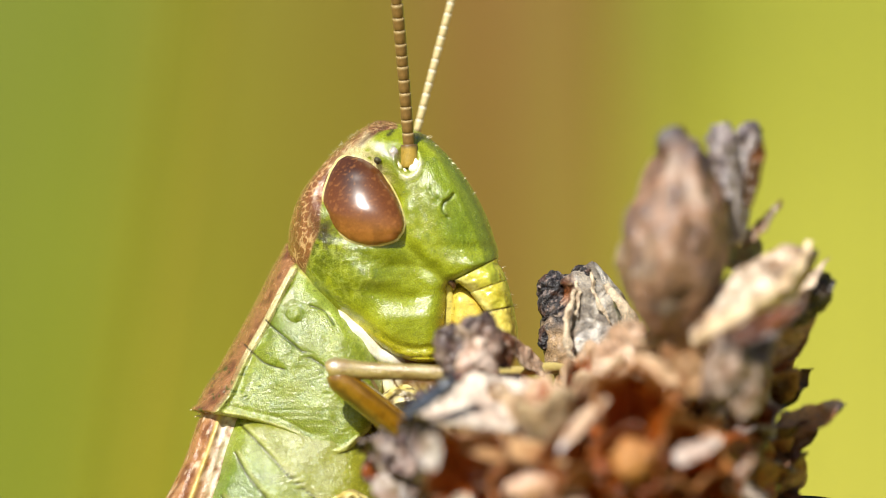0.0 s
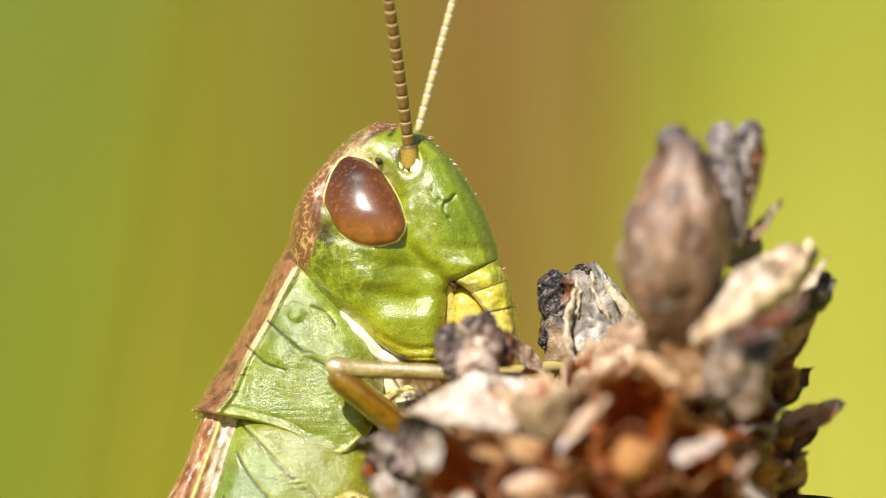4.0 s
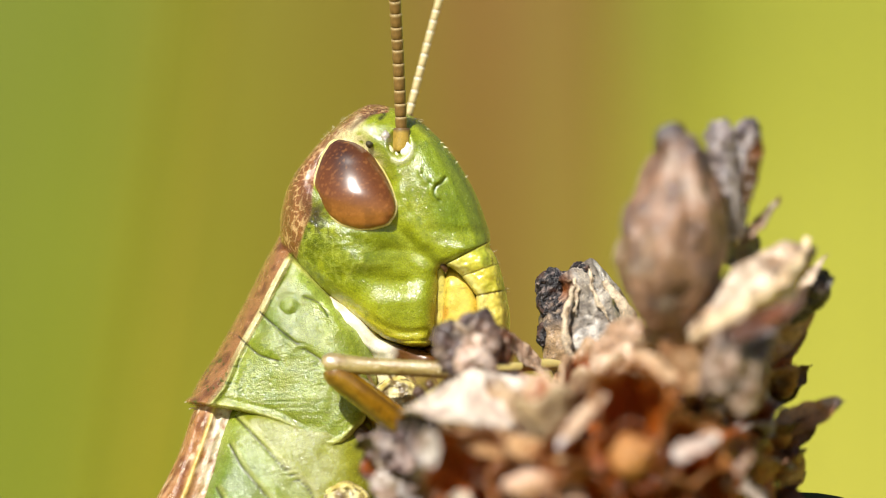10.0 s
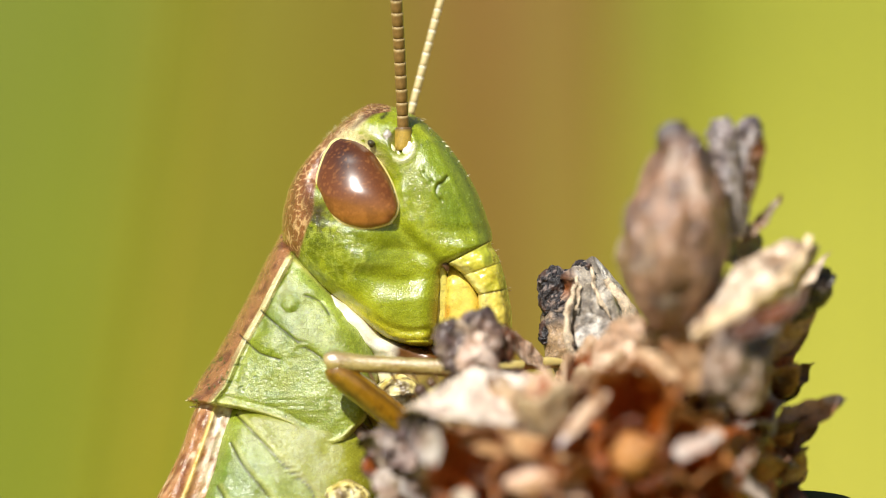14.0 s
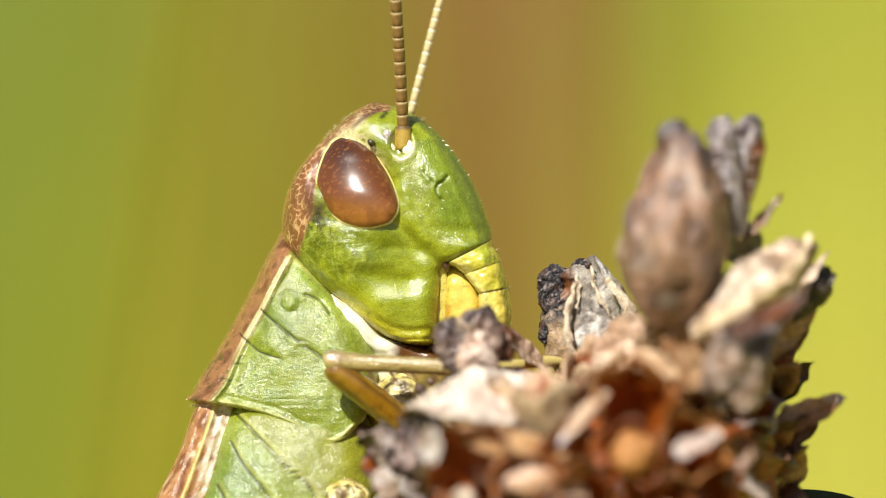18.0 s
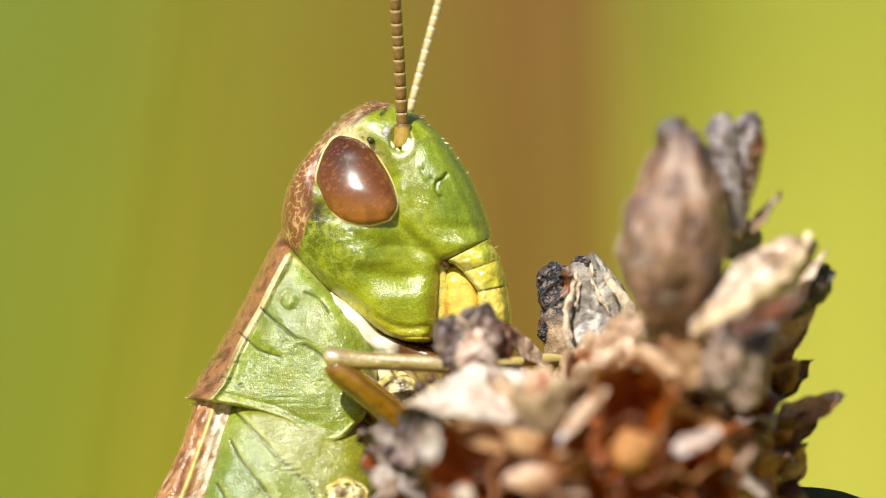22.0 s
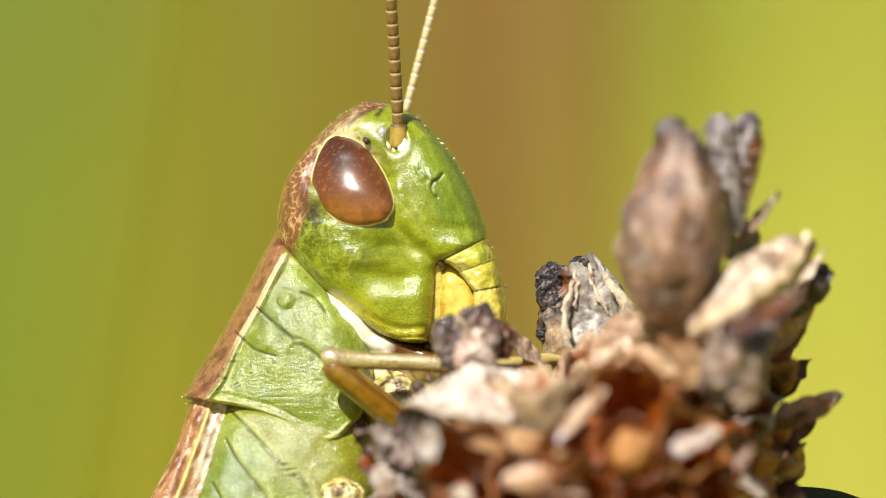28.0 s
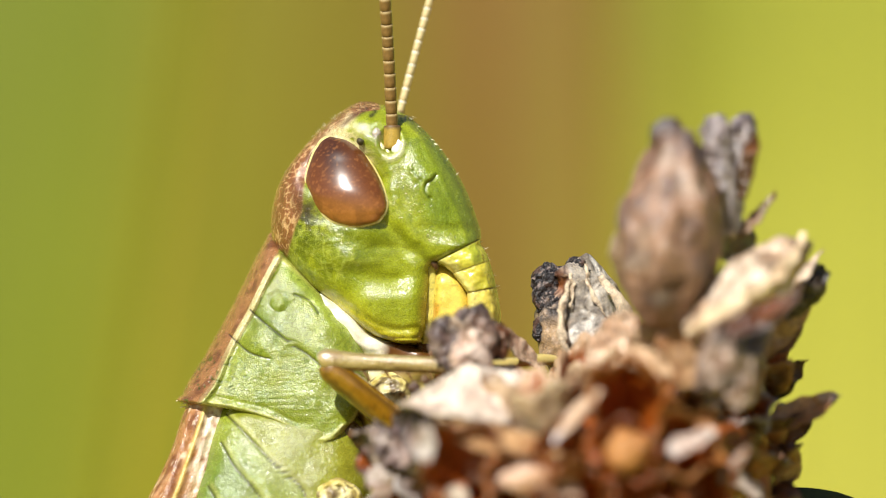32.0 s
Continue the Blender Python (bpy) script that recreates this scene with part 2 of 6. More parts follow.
def grass_blade(u0, u1, width, back, rgb, top=0.42, label="tall green grass blade", rgb_top=None):
    """A strap-shaped blade from the turf, passing u0 at the top and u1 at the bottom of the view."""
    k = (DIST + back) / DIST
    x1, x0 = (u0 - 784) * S * k, (u1 - 784) * S * k
    zt, zb = H + 441 * S * k, H - 441 * S * k
    slope = (x1 - x0) / (zt - zb)
    z = np.linspace(0, top, 40)[:, None]
    w = width / 2 * S * k * np.clip(np.minimum(1, 0.5 + z / 0.2), 0, 1) * np.clip((top - z) / (0.4 * (top - zb)), 0.03, 1) ** 0.5
    a = np.linspace(0, 2 * np.pi, 10, endpoint=False)[None]
    s = np.cos(a)
    sway = np.clip(z - zt, 0, 1)
    p = np.stack([x0 + slope * (z - zb) + w * s, back + 0.25 * w * np.abs(s) + 0.0002 * np.sin(a) + 0.15 * sway ** 2 * 10, z + 0 * s], -1)
    t = step(z, zb, zt)[..., None] + 0 * p
    col = np.asarray(rgb) * (1 - t) + np.asarray(rgb_top or rgb) * t
    col *= (1 + 0.12 * grain(p, 0.01, 3))[..., None]
    org = Vector((x0 + slope * (0 - zb), back, 0))
    ob = new("grass_blade", grid_mesh("grass_blade", p, blade_skin, col, org, board=False))
    ob.location = org
    rr = np.clip(0.00025 * (1 - z / top), 0.00005, 1)[..., None]
    ring = np.stack([np.cos(a * 1.0), np.sin(a * 1.0), 0 * a], -1)
    mid = np.stack([p[..., 0].mean(1), p[:, :, 1].min(1) - 0.0001, z[:, 0]], -1)[:, None] + ring * rr
    vein = new("midrib", grid_mesh("midrib", mid, blade_skin, np.zeros(mid.shape) + np.minimum(np.asarray(rgb) * 1.1, 1), org, board=False))
    vein.parent = ob
    return tagged(ob, label, "grass", "tall grass behind the seed head")


blades = [grass_blade(*args) for args in BLADES]

# turf and low grass, too many blades to count
random.seed(21)
verts, faces, cols = [], [], []
for k in range(9000):
    x, y = random.gauss(0, 0.9), random.uniform(-0.9, 2.6)
    if math.hypot(x, y + 0.21) < 0.06 or (abs(x) < 0.03 and abs(y) < 0.03):
        continue
    z = float(0.9 * step(np.array(y), 0.65, 1.5) + 0.12 * max(0.0, y - 1.5))
    hgt, w, lean, turn = random.uniform(0.05, 0.17), random.uniform(0.0012, 0.003), random.uniform(0, 0.35), random.uniform(0, 6.28)
    cx, cy = math.cos(turn), math.sin(turn)
    i = len(verts)
    for j in range(4):
        t = j / 3
        bx, by = x + cx * lean * hgt * t * t, y + cy * lean * hgt * t * t
        ww = w * (1 - t) ** 0.7 + 0.0001
        verts += [(bx - cy * ww, by + cx * ww, z - 0.004 + hgt * t), (bx + cy * ww, by - cx * ww, z - 0.004 + hgt * t)]
        g = random.choice((lin(140, 150, 44), lin(160, 160, 56), lin(176, 164, 70)))
        cols += [(*g, 1), (*g, 1)]
    faces += [(i + 2 * j, i + 2 * j + 1, i + 2 * j + 3, i + 2 * j + 2) for j in range(3)]
me = bpy.data.meshes.new("meadow_grass")
me.from_pydata(verts, [], faces)
me.color_attributes.new("pigment", "FLOAT_COLOR", "POINT").data.foreach_set("color", np.array(cols).ravel())
me.materials.append(blade_skin)
tagged(new("meadow_grass", me), "short sunlit meadow grass", "grass", kind="stuff")

# ---- dried seed head ----
plant = thing("dried_seed_head", spot(1080, 900, 110), "dry brown seed head of papery husks on a stalk", "seed head")
BEIGE, STRAW, RUST, SOOT, ASH, WALNUT = lin(216, 188, 152), lin(232, 208, 170), lin(166, 84, 20), lin(50, 40, 40), lin(184, 176, 174), lin(98, 58, 26)


def core_mesh():
    a = loft([(672, 1060, 1100, 20, 110), (692, 1010, 1230, 110, 110), (726, 860, 1330, 210, 140), (800, 760, 1380, 310, 155), (900, 740, 1370, 330, 155), (1000, 850, 1300, 170, 110), (1080, 1020, 1140, 50, 110)], 80, 100)
    a = a + 16 * grain(a, 50, 3)[..., None] * (1, 0.6, 1) + 8 * grain(a, 18, 4)[..., None]
    c = paint(a, RUST)
    tint(c, step(grain(a, 40, 5), -0.2, 0.5), WALNUT)
    return a, c


a, c = core_mesh()
part("core", a, husk, plant, "rust-brown heart of the seed head", c)


def husk_leaf(base, tip, width, face=(0, 0, 1), cup=0.35, curl=0.15, thick=4.0, root=0.35, blunt=0.6, rows=16, ring=14, seed=0, rough=0.1):
    """A dry scale from base to tip, hollow towards face, with a crumpled rim."""
    base, tip, face = (np.asarray(x, float) for x in (base, tip, face))
    t = tip - base
    n = np.linalg.norm(t)
    t /= n
    side = np.cross(t, face)
    side /= np.linalg.norm(side)
    up = np.cross(side, t)
    x = np.linspace(0, 1, rows)[:, None]
    w = width / 2 * (root + (1 - root) * np.sin(np.clip(x / 0.55, 0, 1) * np.pi / 2)) * np.clip(1 - ((x - 0.45) / 0.55).clip(0) ** (2 + 3 * blunt), 0.03, 1)
    a = np.linspace(0, 2 * np.pi, ring, endpoint=False)[None]
    s = np.cos(a)
    p = base + t * (x * n)[..., None] + side * (w * s)[..., None] + up * (cup * w * s * s + curl * n * x * x + thick * np.sin(a) * (1 - 0.6 * x))[..., None]
    wob = np.stack([grain(p, 0.45 * width, seed + k) for k in range(3)], -1)
    wob2 = np.stack([grain(p, 0.17 * width, seed + 7 + k) for k in range(3)], -1)
    p = p + wob * width * rough * (0.25 + x)[..., None] + wob2 * width * 0.22 * rough
    return p, x + 0 * s


def scale_colours(a, x, seed, dark_tip=0.6, base=BEIGE, tip=SOOT, spot_amount=0.5):
    c = paint(a, base)
    tint(c, spot_amount * step(grain(a, 30, seed), -0.1, 0.5), RUST)
    tint(c, 0.5 * step(grain(a * (1, 1, 1), 9, seed + 1), 0.1, 0.6), WALNUT)
    tint(c, dark_tip * step(x + 0.25 * grain(a, 20, seed + 2), 0.72, 1.0), tip)
    return c


def bud(name, base, top, rows, col, col2, tip_col, seed, ribs=9, rib=0.06, crumple=0.05, material=None, label="", shade=None):
    """A swollen capsule along base-top, with ribs and a withered tip. rows: (share of length, half width)."""
    base, top = np.asarray(base, float), np.asarray(top, float)
    k = [r[0] for r in rows]
    q = np.linspace(0, 1, 40)
    path = base + (top - base) * q[:, None]
    w = np.maximum(curve(k, [r[1] for r in rows], q), 1)
    t = (top - base) / np.linalg.norm(top - base)
    side = np.cross(t, (0, 0, 1.0))
    side /= np.linalg.norm(side)
    up = np.cross(side, t)
    ang = np.linspace(0, 2 * np.pi, 54, endpoint=False)[None]
    rr = w[:, None] * (1 + rib * np.abs(np.sin(ribs * ang / 2 + 0.6 * np.sin(6 * q[:, None] + seed))) - rib)
    a = path[:, None] + side * (rr * np.cos(ang))[..., None] + up * (rr * np.sin(ang))[..., None]
    m = max(r[1] for r in rows)
    a = a + np.stack([grain(a, 0.5 * m, seed + j) for j in range(3)], -1) * m * crumple * (0.6 + 2.2 * q[:, None, None] ** 3) + np.stack([grain(a, 0.17 * m, seed + 7 + j) for j in range(3)], -1) * m * crumple * 0.5
    c = paint(a, col)
    tint(c, 0.7 * step(grain(a, 0.6 * m, seed + 4), -0.15, 0.5), col2)
    tint(c, 0.5 * step(grain(a, 0.16 * m, seed + 5), 0.1, 0.6), tip_col)
    tint(c, 0.85 * step(q[:, None] + 0.2 * grain(a, 0.5 * m, seed + 6), 0.8, 1.0), tip_col)
    tint(c, 0.35 * step(grain(a * (1, 0.2, 1), 0.12 * m, seed + 8), 0.0, 0.5), col2)
    tint(c, 0.55 * step(grain(a, 0.36 * m, seed + 13), 0.1, 0.45), tip_col)
    tint(c, 0.3 * step(grain(a, 0.33 * m, seed + 15), 0.2, 0.5), (0.72, 0.6, 0.5))
    if shade:
        shade(a, c)
    return part(name, a, material or husk, plant, label, c)


# the capsules that stand out of the head
bud("capsule", (1178, 578, 420), (1215, 226, 430), [(0, 34), (0.1, 66), (0.215, 88), (0.39, 99), (0.56, 93), (0.7, 76), (0.82, 54), (0.93, 37), (1, 20)], lin(176, 138, 114), lin(92, 62, 44), lin(66, 60, 66), 3, ribs=7, rib=0.14, crumple=0.1, label="swollen brown capsule with a withered grey tip")
bud("capsule", (1302, 418, 330), (1273, 208, 350), [(0, 20), (0.35, 24), (0.7, 27), (0.9, 25), (1, 12)], lin(206, 196, 200), lin(136, 116, 112), lin(84, 76, 88), 11, ribs=5, rib=0.2, crumple=0.12, label="slim grey capsule with a split tip")
bud("capsule", (1304, 410, 300), (1328, 205, 320), [(0, 18), (0.4, 22), (0.75, 28), (0.9, 26), (1, 10)], lin(200, 190, 194), lin(126, 104, 98), lin(70, 62, 72), 17, ribs=4, rib=0.25, crumple=0.15, label="curled grey capsule lobe")
bud("capsule", (1236, 592, 450), (1440, 432, 320), [(0, 22), (0.22, 50), (0.48, 62), (0.75, 46), (0.92, 30), (1, 14)], lin(248, 230, 208), lin(206, 156, 108), lin(120, 96, 76), 23, ribs=5, rib=0.24, crumple=0.1, label="pale split capsule with a dark open end")
bud("capsule", (1392, 560, 210), (1466, 476, 205), [(0, 20), (0.35, 36), (0.7, 34), (0.9, 22), (1, 8)], lin(74, 50, 26), lin(50, 34, 20), lin(36, 28, 22), 29, ribs=4, rib=0.3, crumple=0.16, label="dark brown inner wall of the split capsule")
def crusted(a, c):
    u, v = a[..., 0], a[..., 1]
    dark = step(1012 - u + 10 * grain(a, 24, 5), -6, 6)
    tint(c, 0.75 * bell(np.hypot((u - 1050) / 1.2, v - 540), 26) * step(grain(a, 9, 4), -0.4, 0.3), lin(96, 86, 78))
    tint(c, 0.9 * bell(np.hypot((u - 1044) / 1.3, v - 586), 18), lin(250, 244, 238))
    tint(c, 0.7 * bell(np.hypot((u - 1086) / 1.1, v - 584), 16), lin(170, 160, 166))
    tint(c, (1 - dark) * 0.7 * step(grain(a, 5, 4), 0.1, 0.35), lin(84, 72, 62))
    # white flecks painted as highlights on the papery face
    tint(c, (1 - dark) * 0.7 * step(grain(a, 9, 14), 0.25, 0.5), lin(250, 244, 236))
    tint(c, dark * 0.95, lin(52, 44, 46))
    tint(c, dark * 0.9 * step(v + 12 * grain(a, 16, 9), 560, 585), lin(190, 158, 120))
    tint(c, dark * step(grain(a, 4, 3), 0.1, 0.4), lin(196, 172, 150))
    tint(c, 0.9 * bell(np.hypot(u - 1002, (v - 506) / 1.4), 14), lin(150, 84, 34))
    a[..., 2] += dark * (3 * grain(a, 10, 8) + 3 * grain(a, 4, 9)) - 14 * bell(np.hypot(u - 1000, v - 508), 16) + 4 * bell(near_line(a, [(1072, 494), (1096, 540), (1104, 590)]), 5)


pod = bud("capsule", (1052, 672, -10), (1030, 476, -10), [(0, 60), (0.25, 84), (0.5, 82), (0.72, 66), (0.9, 48), (1, 26)], lin(216, 206, 190), lin(160, 148, 134), lin(120, 106, 94), 31, ribs=7, rib=0.12, crumple=0.12, material=papery, label="grey papery capsule with a black crusted side", shade=crusted)
for k, (x, y, d, w, r) in enumerate(((979, 516, -6, 25, 48), (1030, 480, 4, 20, 21), (1050, 498, 14, 10, 16), (972, 588, 4, 19, 22), (1006, 490, -2, 14, 14), (994, 548, 14, 14, 26))):
    a = loft([(y - r, x - 3, x + 3, 3, d), (y - 0.8 * r, x - 0.72 * w, x + 0.72 * w, 0.6 * w, d), (y - 0.3 * r, x - w, x + w, 0.8 * w, d), (y + 0.3 * r, x - 0.95 * w, x + 0.95 * w, 0.8 * w, d), (y + 0.8 * r, x - 0.6 * w, x + 0.6 * w, 0.6 * w, d), (y + r, x - 3, x + 3, 3, d)], 60, 70)
    a = a + np.stack([grain(a, 13, 80 + k + j) for j in range(3)], -1) * 4 + np.stack([grain(a, 4, 90 + k + j) for j in range(3)], -1) * 2.4
    c = paint(a, lin(34, 29, 33))
    tint(c, 0.9 * step(grain(a, 3.5, 3 + k), 0.2, 0.5), lin(150, 132, 126))
    tint(c, 0.6 * step(grain(a, 12, 5 + k), 0.2, 0.5), lin(96, 62, 44))
    part("crust", a, papery, pod, "black crumbly crust", c)
for path, w, h in (([(1020, 500, 56), (1008, 530, 74), (1003, 570, 82), (1008, 612, 82), (1022, 642, 72), (1037, 668, 56)], [3, 5, 6, 7, 7, 4], [3, 4, 5, 5, 5, 4]), ([(1046, 474, 30), (1050, 500, 46), (1062, 530, 62), (1082, 560, 66)], [3, 4, 4, 2], [2, 3, 3, 2]), ([(1022, 488, 36), (1024, 512, 58), (1020, 548, 74)], [3, 4, 2], [2, 3, 2]), ([(1072, 492, 30), (1102, 530, 46), (1122, 566, 40), (1126, 592, 24)], [5, 10, 12, 5], [2, 4, 4, 3])):
    a = tube(path, w, h, rows=40, ring=18)
    a = a + np.stack([grain(a, 16, 60 + j) for j in range(3)], -1) * 4 + np.stack([grain(a, 6, 70 + j) for j in range(3)], -1) * 2
    c = paint(a, lin(236, 216, 186))
    tint(c, 0.6 * step(grain(a, 10, 6), -0.1, 0.5), lin(140, 108, 80))
    part("ridge", a, papery, pod, "pale curled edge", c)
bud("capsule", (812, 652, 215), (796, 570, 225), [(0, 26), (0.3, 34), (0.7, 34), (0.9, 26), (1, 12)], lin(150, 128, 126), lin(88, 70, 70), lin(58, 48, 54), 37, ribs=4, rib=0.3, crumple=0.16, label="dark shrivelled capsule")
bud("capsule", (862, 645, 210), (846, 548, 220), [(0, 30), (0.3, 40), (0.65, 42), (0.88, 32), (1, 14)], lin(166, 138, 126), lin(96, 74, 66), lin(56, 46, 52), 39, ribs=4, rib=0.3, crumple=0.16, label="dark shrivelled capsule")
bud("capsule", (888, 640, 195), (888, 575, 200), [(0, 20), (0.4, 26), (0.8, 22), (1, 10)], lin(150, 96, 60), lin(84, 56, 44), lin(56, 42, 42), 41, ribs=4, rib=0.3, crumple=0.16, label="dark shrivelled capsule")
bud("capsule", (850, 668, 232), (836, 580, 252), [(0, 36), (0.4, 42), (0.75, 28), (1, 12)], lin(240, 220, 206), lin(206, 170, 150), lin(150, 118, 104), 61, ribs=4, rib=0.25, crumple=0.16, label="pale shrivelled capsule")
bud("capsule", (745, 850, 290), (670, 776, 300), [(0, 40), (0.4, 44), (0.8, 36), (1, 24)], lin(186, 164, 156), lin(92, 70, 64), lin(48, 42, 48), 43, ribs=4, rib=0.35, crumple=0.3, label="grey shrivelled capsule")
bud("capsule", (810, 840, 310), (742, 750, 320), [(0, 40), (0.4, 44), (0.8, 38), (1, 22)], lin(170, 150, 146), lin(96, 76, 72), lin(56, 50, 58), 47, ribs=4, rib=0.35, crumple=0.3, label="grey shrivelled capsule")
bud("capsule", (1286, 704, 500), (1320, 588, 520), [(0, 54), (0.4, 66), (0.8, 54), (1, 26)], lin(186, 162, 146), lin(140, 106, 84), lin(128, 120, 122), 53, ribs=4, rib=0.3, crumple=0.26, label="grey-brown capsule")

placed = [  # base, tip, width, facing, cup, colour, tip colour, dark tip, facing depth
    ((1010, 756, 410), (735, 714, 370), 190, (0.1, -0.9, 0.5), 0.3, lin(252, 238, 222), lin(200, 176, 160), 0.3),
    ((1010, 700, 200), (800, 668, 200), 90, (0.1, -0.8, 0.6), 0.2, lin(226, 196, 170), lin(140, 110, 100), 0.4),
    ((1010, 700, 60), (1016, 640, 60), 60, (-0.3, -0.3, 1), 0.4, lin(206, 170, 130), lin(150, 110, 80), 0.3),
    ((1095, 650, -20), (1100, 520, -20), 70, (0.3, 0, 1), -0.3, lin(214, 206, 192), lin(160, 146, 132), 0.4),
    ((1318, 424, 300), (1388, 344, 300), 26, (-0.3, -0.3, 1), 0.3, lin(140, 120, 92), lin(90, 70, 50), 0.5),
    ((1324, 356, 335), (1352, 232, 345), 28, (-0.4, 0, 1), 0.3, lin(84, 58, 26), lin(50, 36, 22), 0.5),
    # dark leaf standing in for a hollow, its shade put into the colour
    ((1296, 596, 500), (1428, 518, 420), 50, (-0.1, -0.5, 1), 0.4, lin(88, 48, 14), lin(60, 36, 16), 0.3),
    ((1300, 470, 230), (1340, 400, 220), 70, (0, 0, 1), 0.2, lin(172, 168, 100), lin(150, 130, 90), 0.3),
    ((1370, 764, 200), (1510, 700, 190), 56, (-0.2, -0.6, 1), 0.4, lin(206, 158, 116), lin(196, 186, 190), 0.7),
    ((1350, 720, 120), (1446, 640, 110), 56, (-0.3, -0.3, 1), 0.4, lin(104, 84, 44), lin(52, 44, 30), 0.8),
    ((1330, 820, 140), (1446, 756, 120), 70, (-0.3, -0.3, 1), 0.4, lin(120, 76, 44), lin(62, 46, 34), 0.7),
    ((1340, 890, 140), (1424, 840, 120), 56, (-0.3, -0.3, 1), 0.4, lin(96, 70, 40), lin(56, 44, 30), 0.7),
    ((1330, 640, 200), (1452, 505, 180), 74, (-0.4, -0.2, 1), -0.3, lin(200, 160, 120), lin(140, 110, 84), 0.4),
    ((1290, 670, 160), (1424, 570, 150), 84, (-0.4, -0.2, 1), 0.3, lin(176, 132, 92), lin(130, 96, 72), 0.4),
    ((1010, 800, 320), (1110, 650, 310), 60, (-0.6, -0.4, 0.6), 0.4, lin(214, 176, 128), lin(180, 140, 100), 0.2),
    ((1060, 700, 260), (1130, 570, 260), 90, (-0.4, -0.3, 0.8), 0.3, lin(228, 200, 170), lin(190, 156, 120), 0.2),
    ((1076, 694, 500), (992, 790, 520), 36, (-0.5, -0.5, 0.7), 0.4, lin(222, 190, 160), lin(236, 230, 232), 0.9),
    ((1040, 880, 500), (905, 850, 520), 70, (0.1, -0.8, 0.6), 0.3, lin(240, 210, 184), lin(220, 180, 150), 0.2),
    ((1334, 798, 480), (1288, 858, 480), 24, (-0.2, -0.6, 0.8), 0.3, lin(170, 146, 122), lin(180, 170, 170), 0.5),
    ((1276, 766, 500), (1190, 814, 510), 46, (0.2, -0.8, 0.6), 0.3, lin(226, 214, 206), lin(196, 190, 196), 0.3),
    ((1200, 668, 430), (1112, 626, 430), 50, (0.1, -0.7, 0.7), 0.3, lin(226, 190, 150), lin(190, 150, 110), 0.2),
    ((1360, 880, 380), (1290, 850, 400), 50, (0.2, -0.7, 0.7), 0.3, lin(214, 196, 182), lin(180, 160, 150), 0.3),
    ((764, 822, 480), (766, 748, 480), 40, (-0.2, -0.3, 1), 0.3, lin(204, 194, 188), lin(170, 160, 160), 0.2),
    ((690, 884, 380), (680, 826, 380), 44, (-0.2, -0.3, 1), 0.3, lin(196, 182, 174), lin(170, 150, 140), 0.2),
    ((840, 890, 480), (800, 872, 490), 40, (0.1, -0.6, 0.8), 0.3, lin(240, 224, 204), lin(206, 186, 166), 0.2),
    ((1236, 690, 415), (1188, 572, 412), 92, (0.1, -0.6, 0.9), 0.3, lin(196, 156, 116), lin(176, 134, 96), 0.2),
    ((1340, 600, 250), (1468, 452, 230), 60, (-0.2, -0.4, 1), 0.3, lin(226, 204, 180), lin(110, 84, 60), 0.6),
    ((1150, 680, 290), (1190, 560, 300), 90, (0.0, -0.3, 1), 0.3, lin(224, 196, 164), lin(180, 144, 112), 0.2),
    ((1010, 806, 450), (790, 778, 440), 84, (0.1, -0.8, 0.6), 0.2, lin(214, 172, 124), lin(170, 130, 100), 0.3),
    ((826, 640, 235), (818, 562, 245), 40, (-0.2, -0.2, 1), 0.4, lin(232, 214, 196), lin(210, 190, 170), 0.1),
    ((962, 648, 60), (884, 594, 150), 46, (0.3, -0.6, 0.8), 0.3, lin(232, 206, 180), lin(150, 110, 90), 0.4),
]
for k, (p, q, w, f, cup, col, tcol, dark) in enumerate(placed):
    p, q = (np.add(x, (0, 0, 110 if p[2] >= 420 else 0)) for x in (p, q))
    a, x = husk_leaf(p, q, w, f, cup, 0.06, 4, 0.5, -0.3 if q[0] > 1380 and w < 71 else 0.4, 30, 28, 60 + k, 0.13 if k == 0 else 0.18)
    c = scale_colours(a, x, 70 + 3 * k, dark, col, tcol, 0.3)
    part("husk", a, papery if k in (2, 3) or col[2] > 0.55 else husk, plant, "", c)

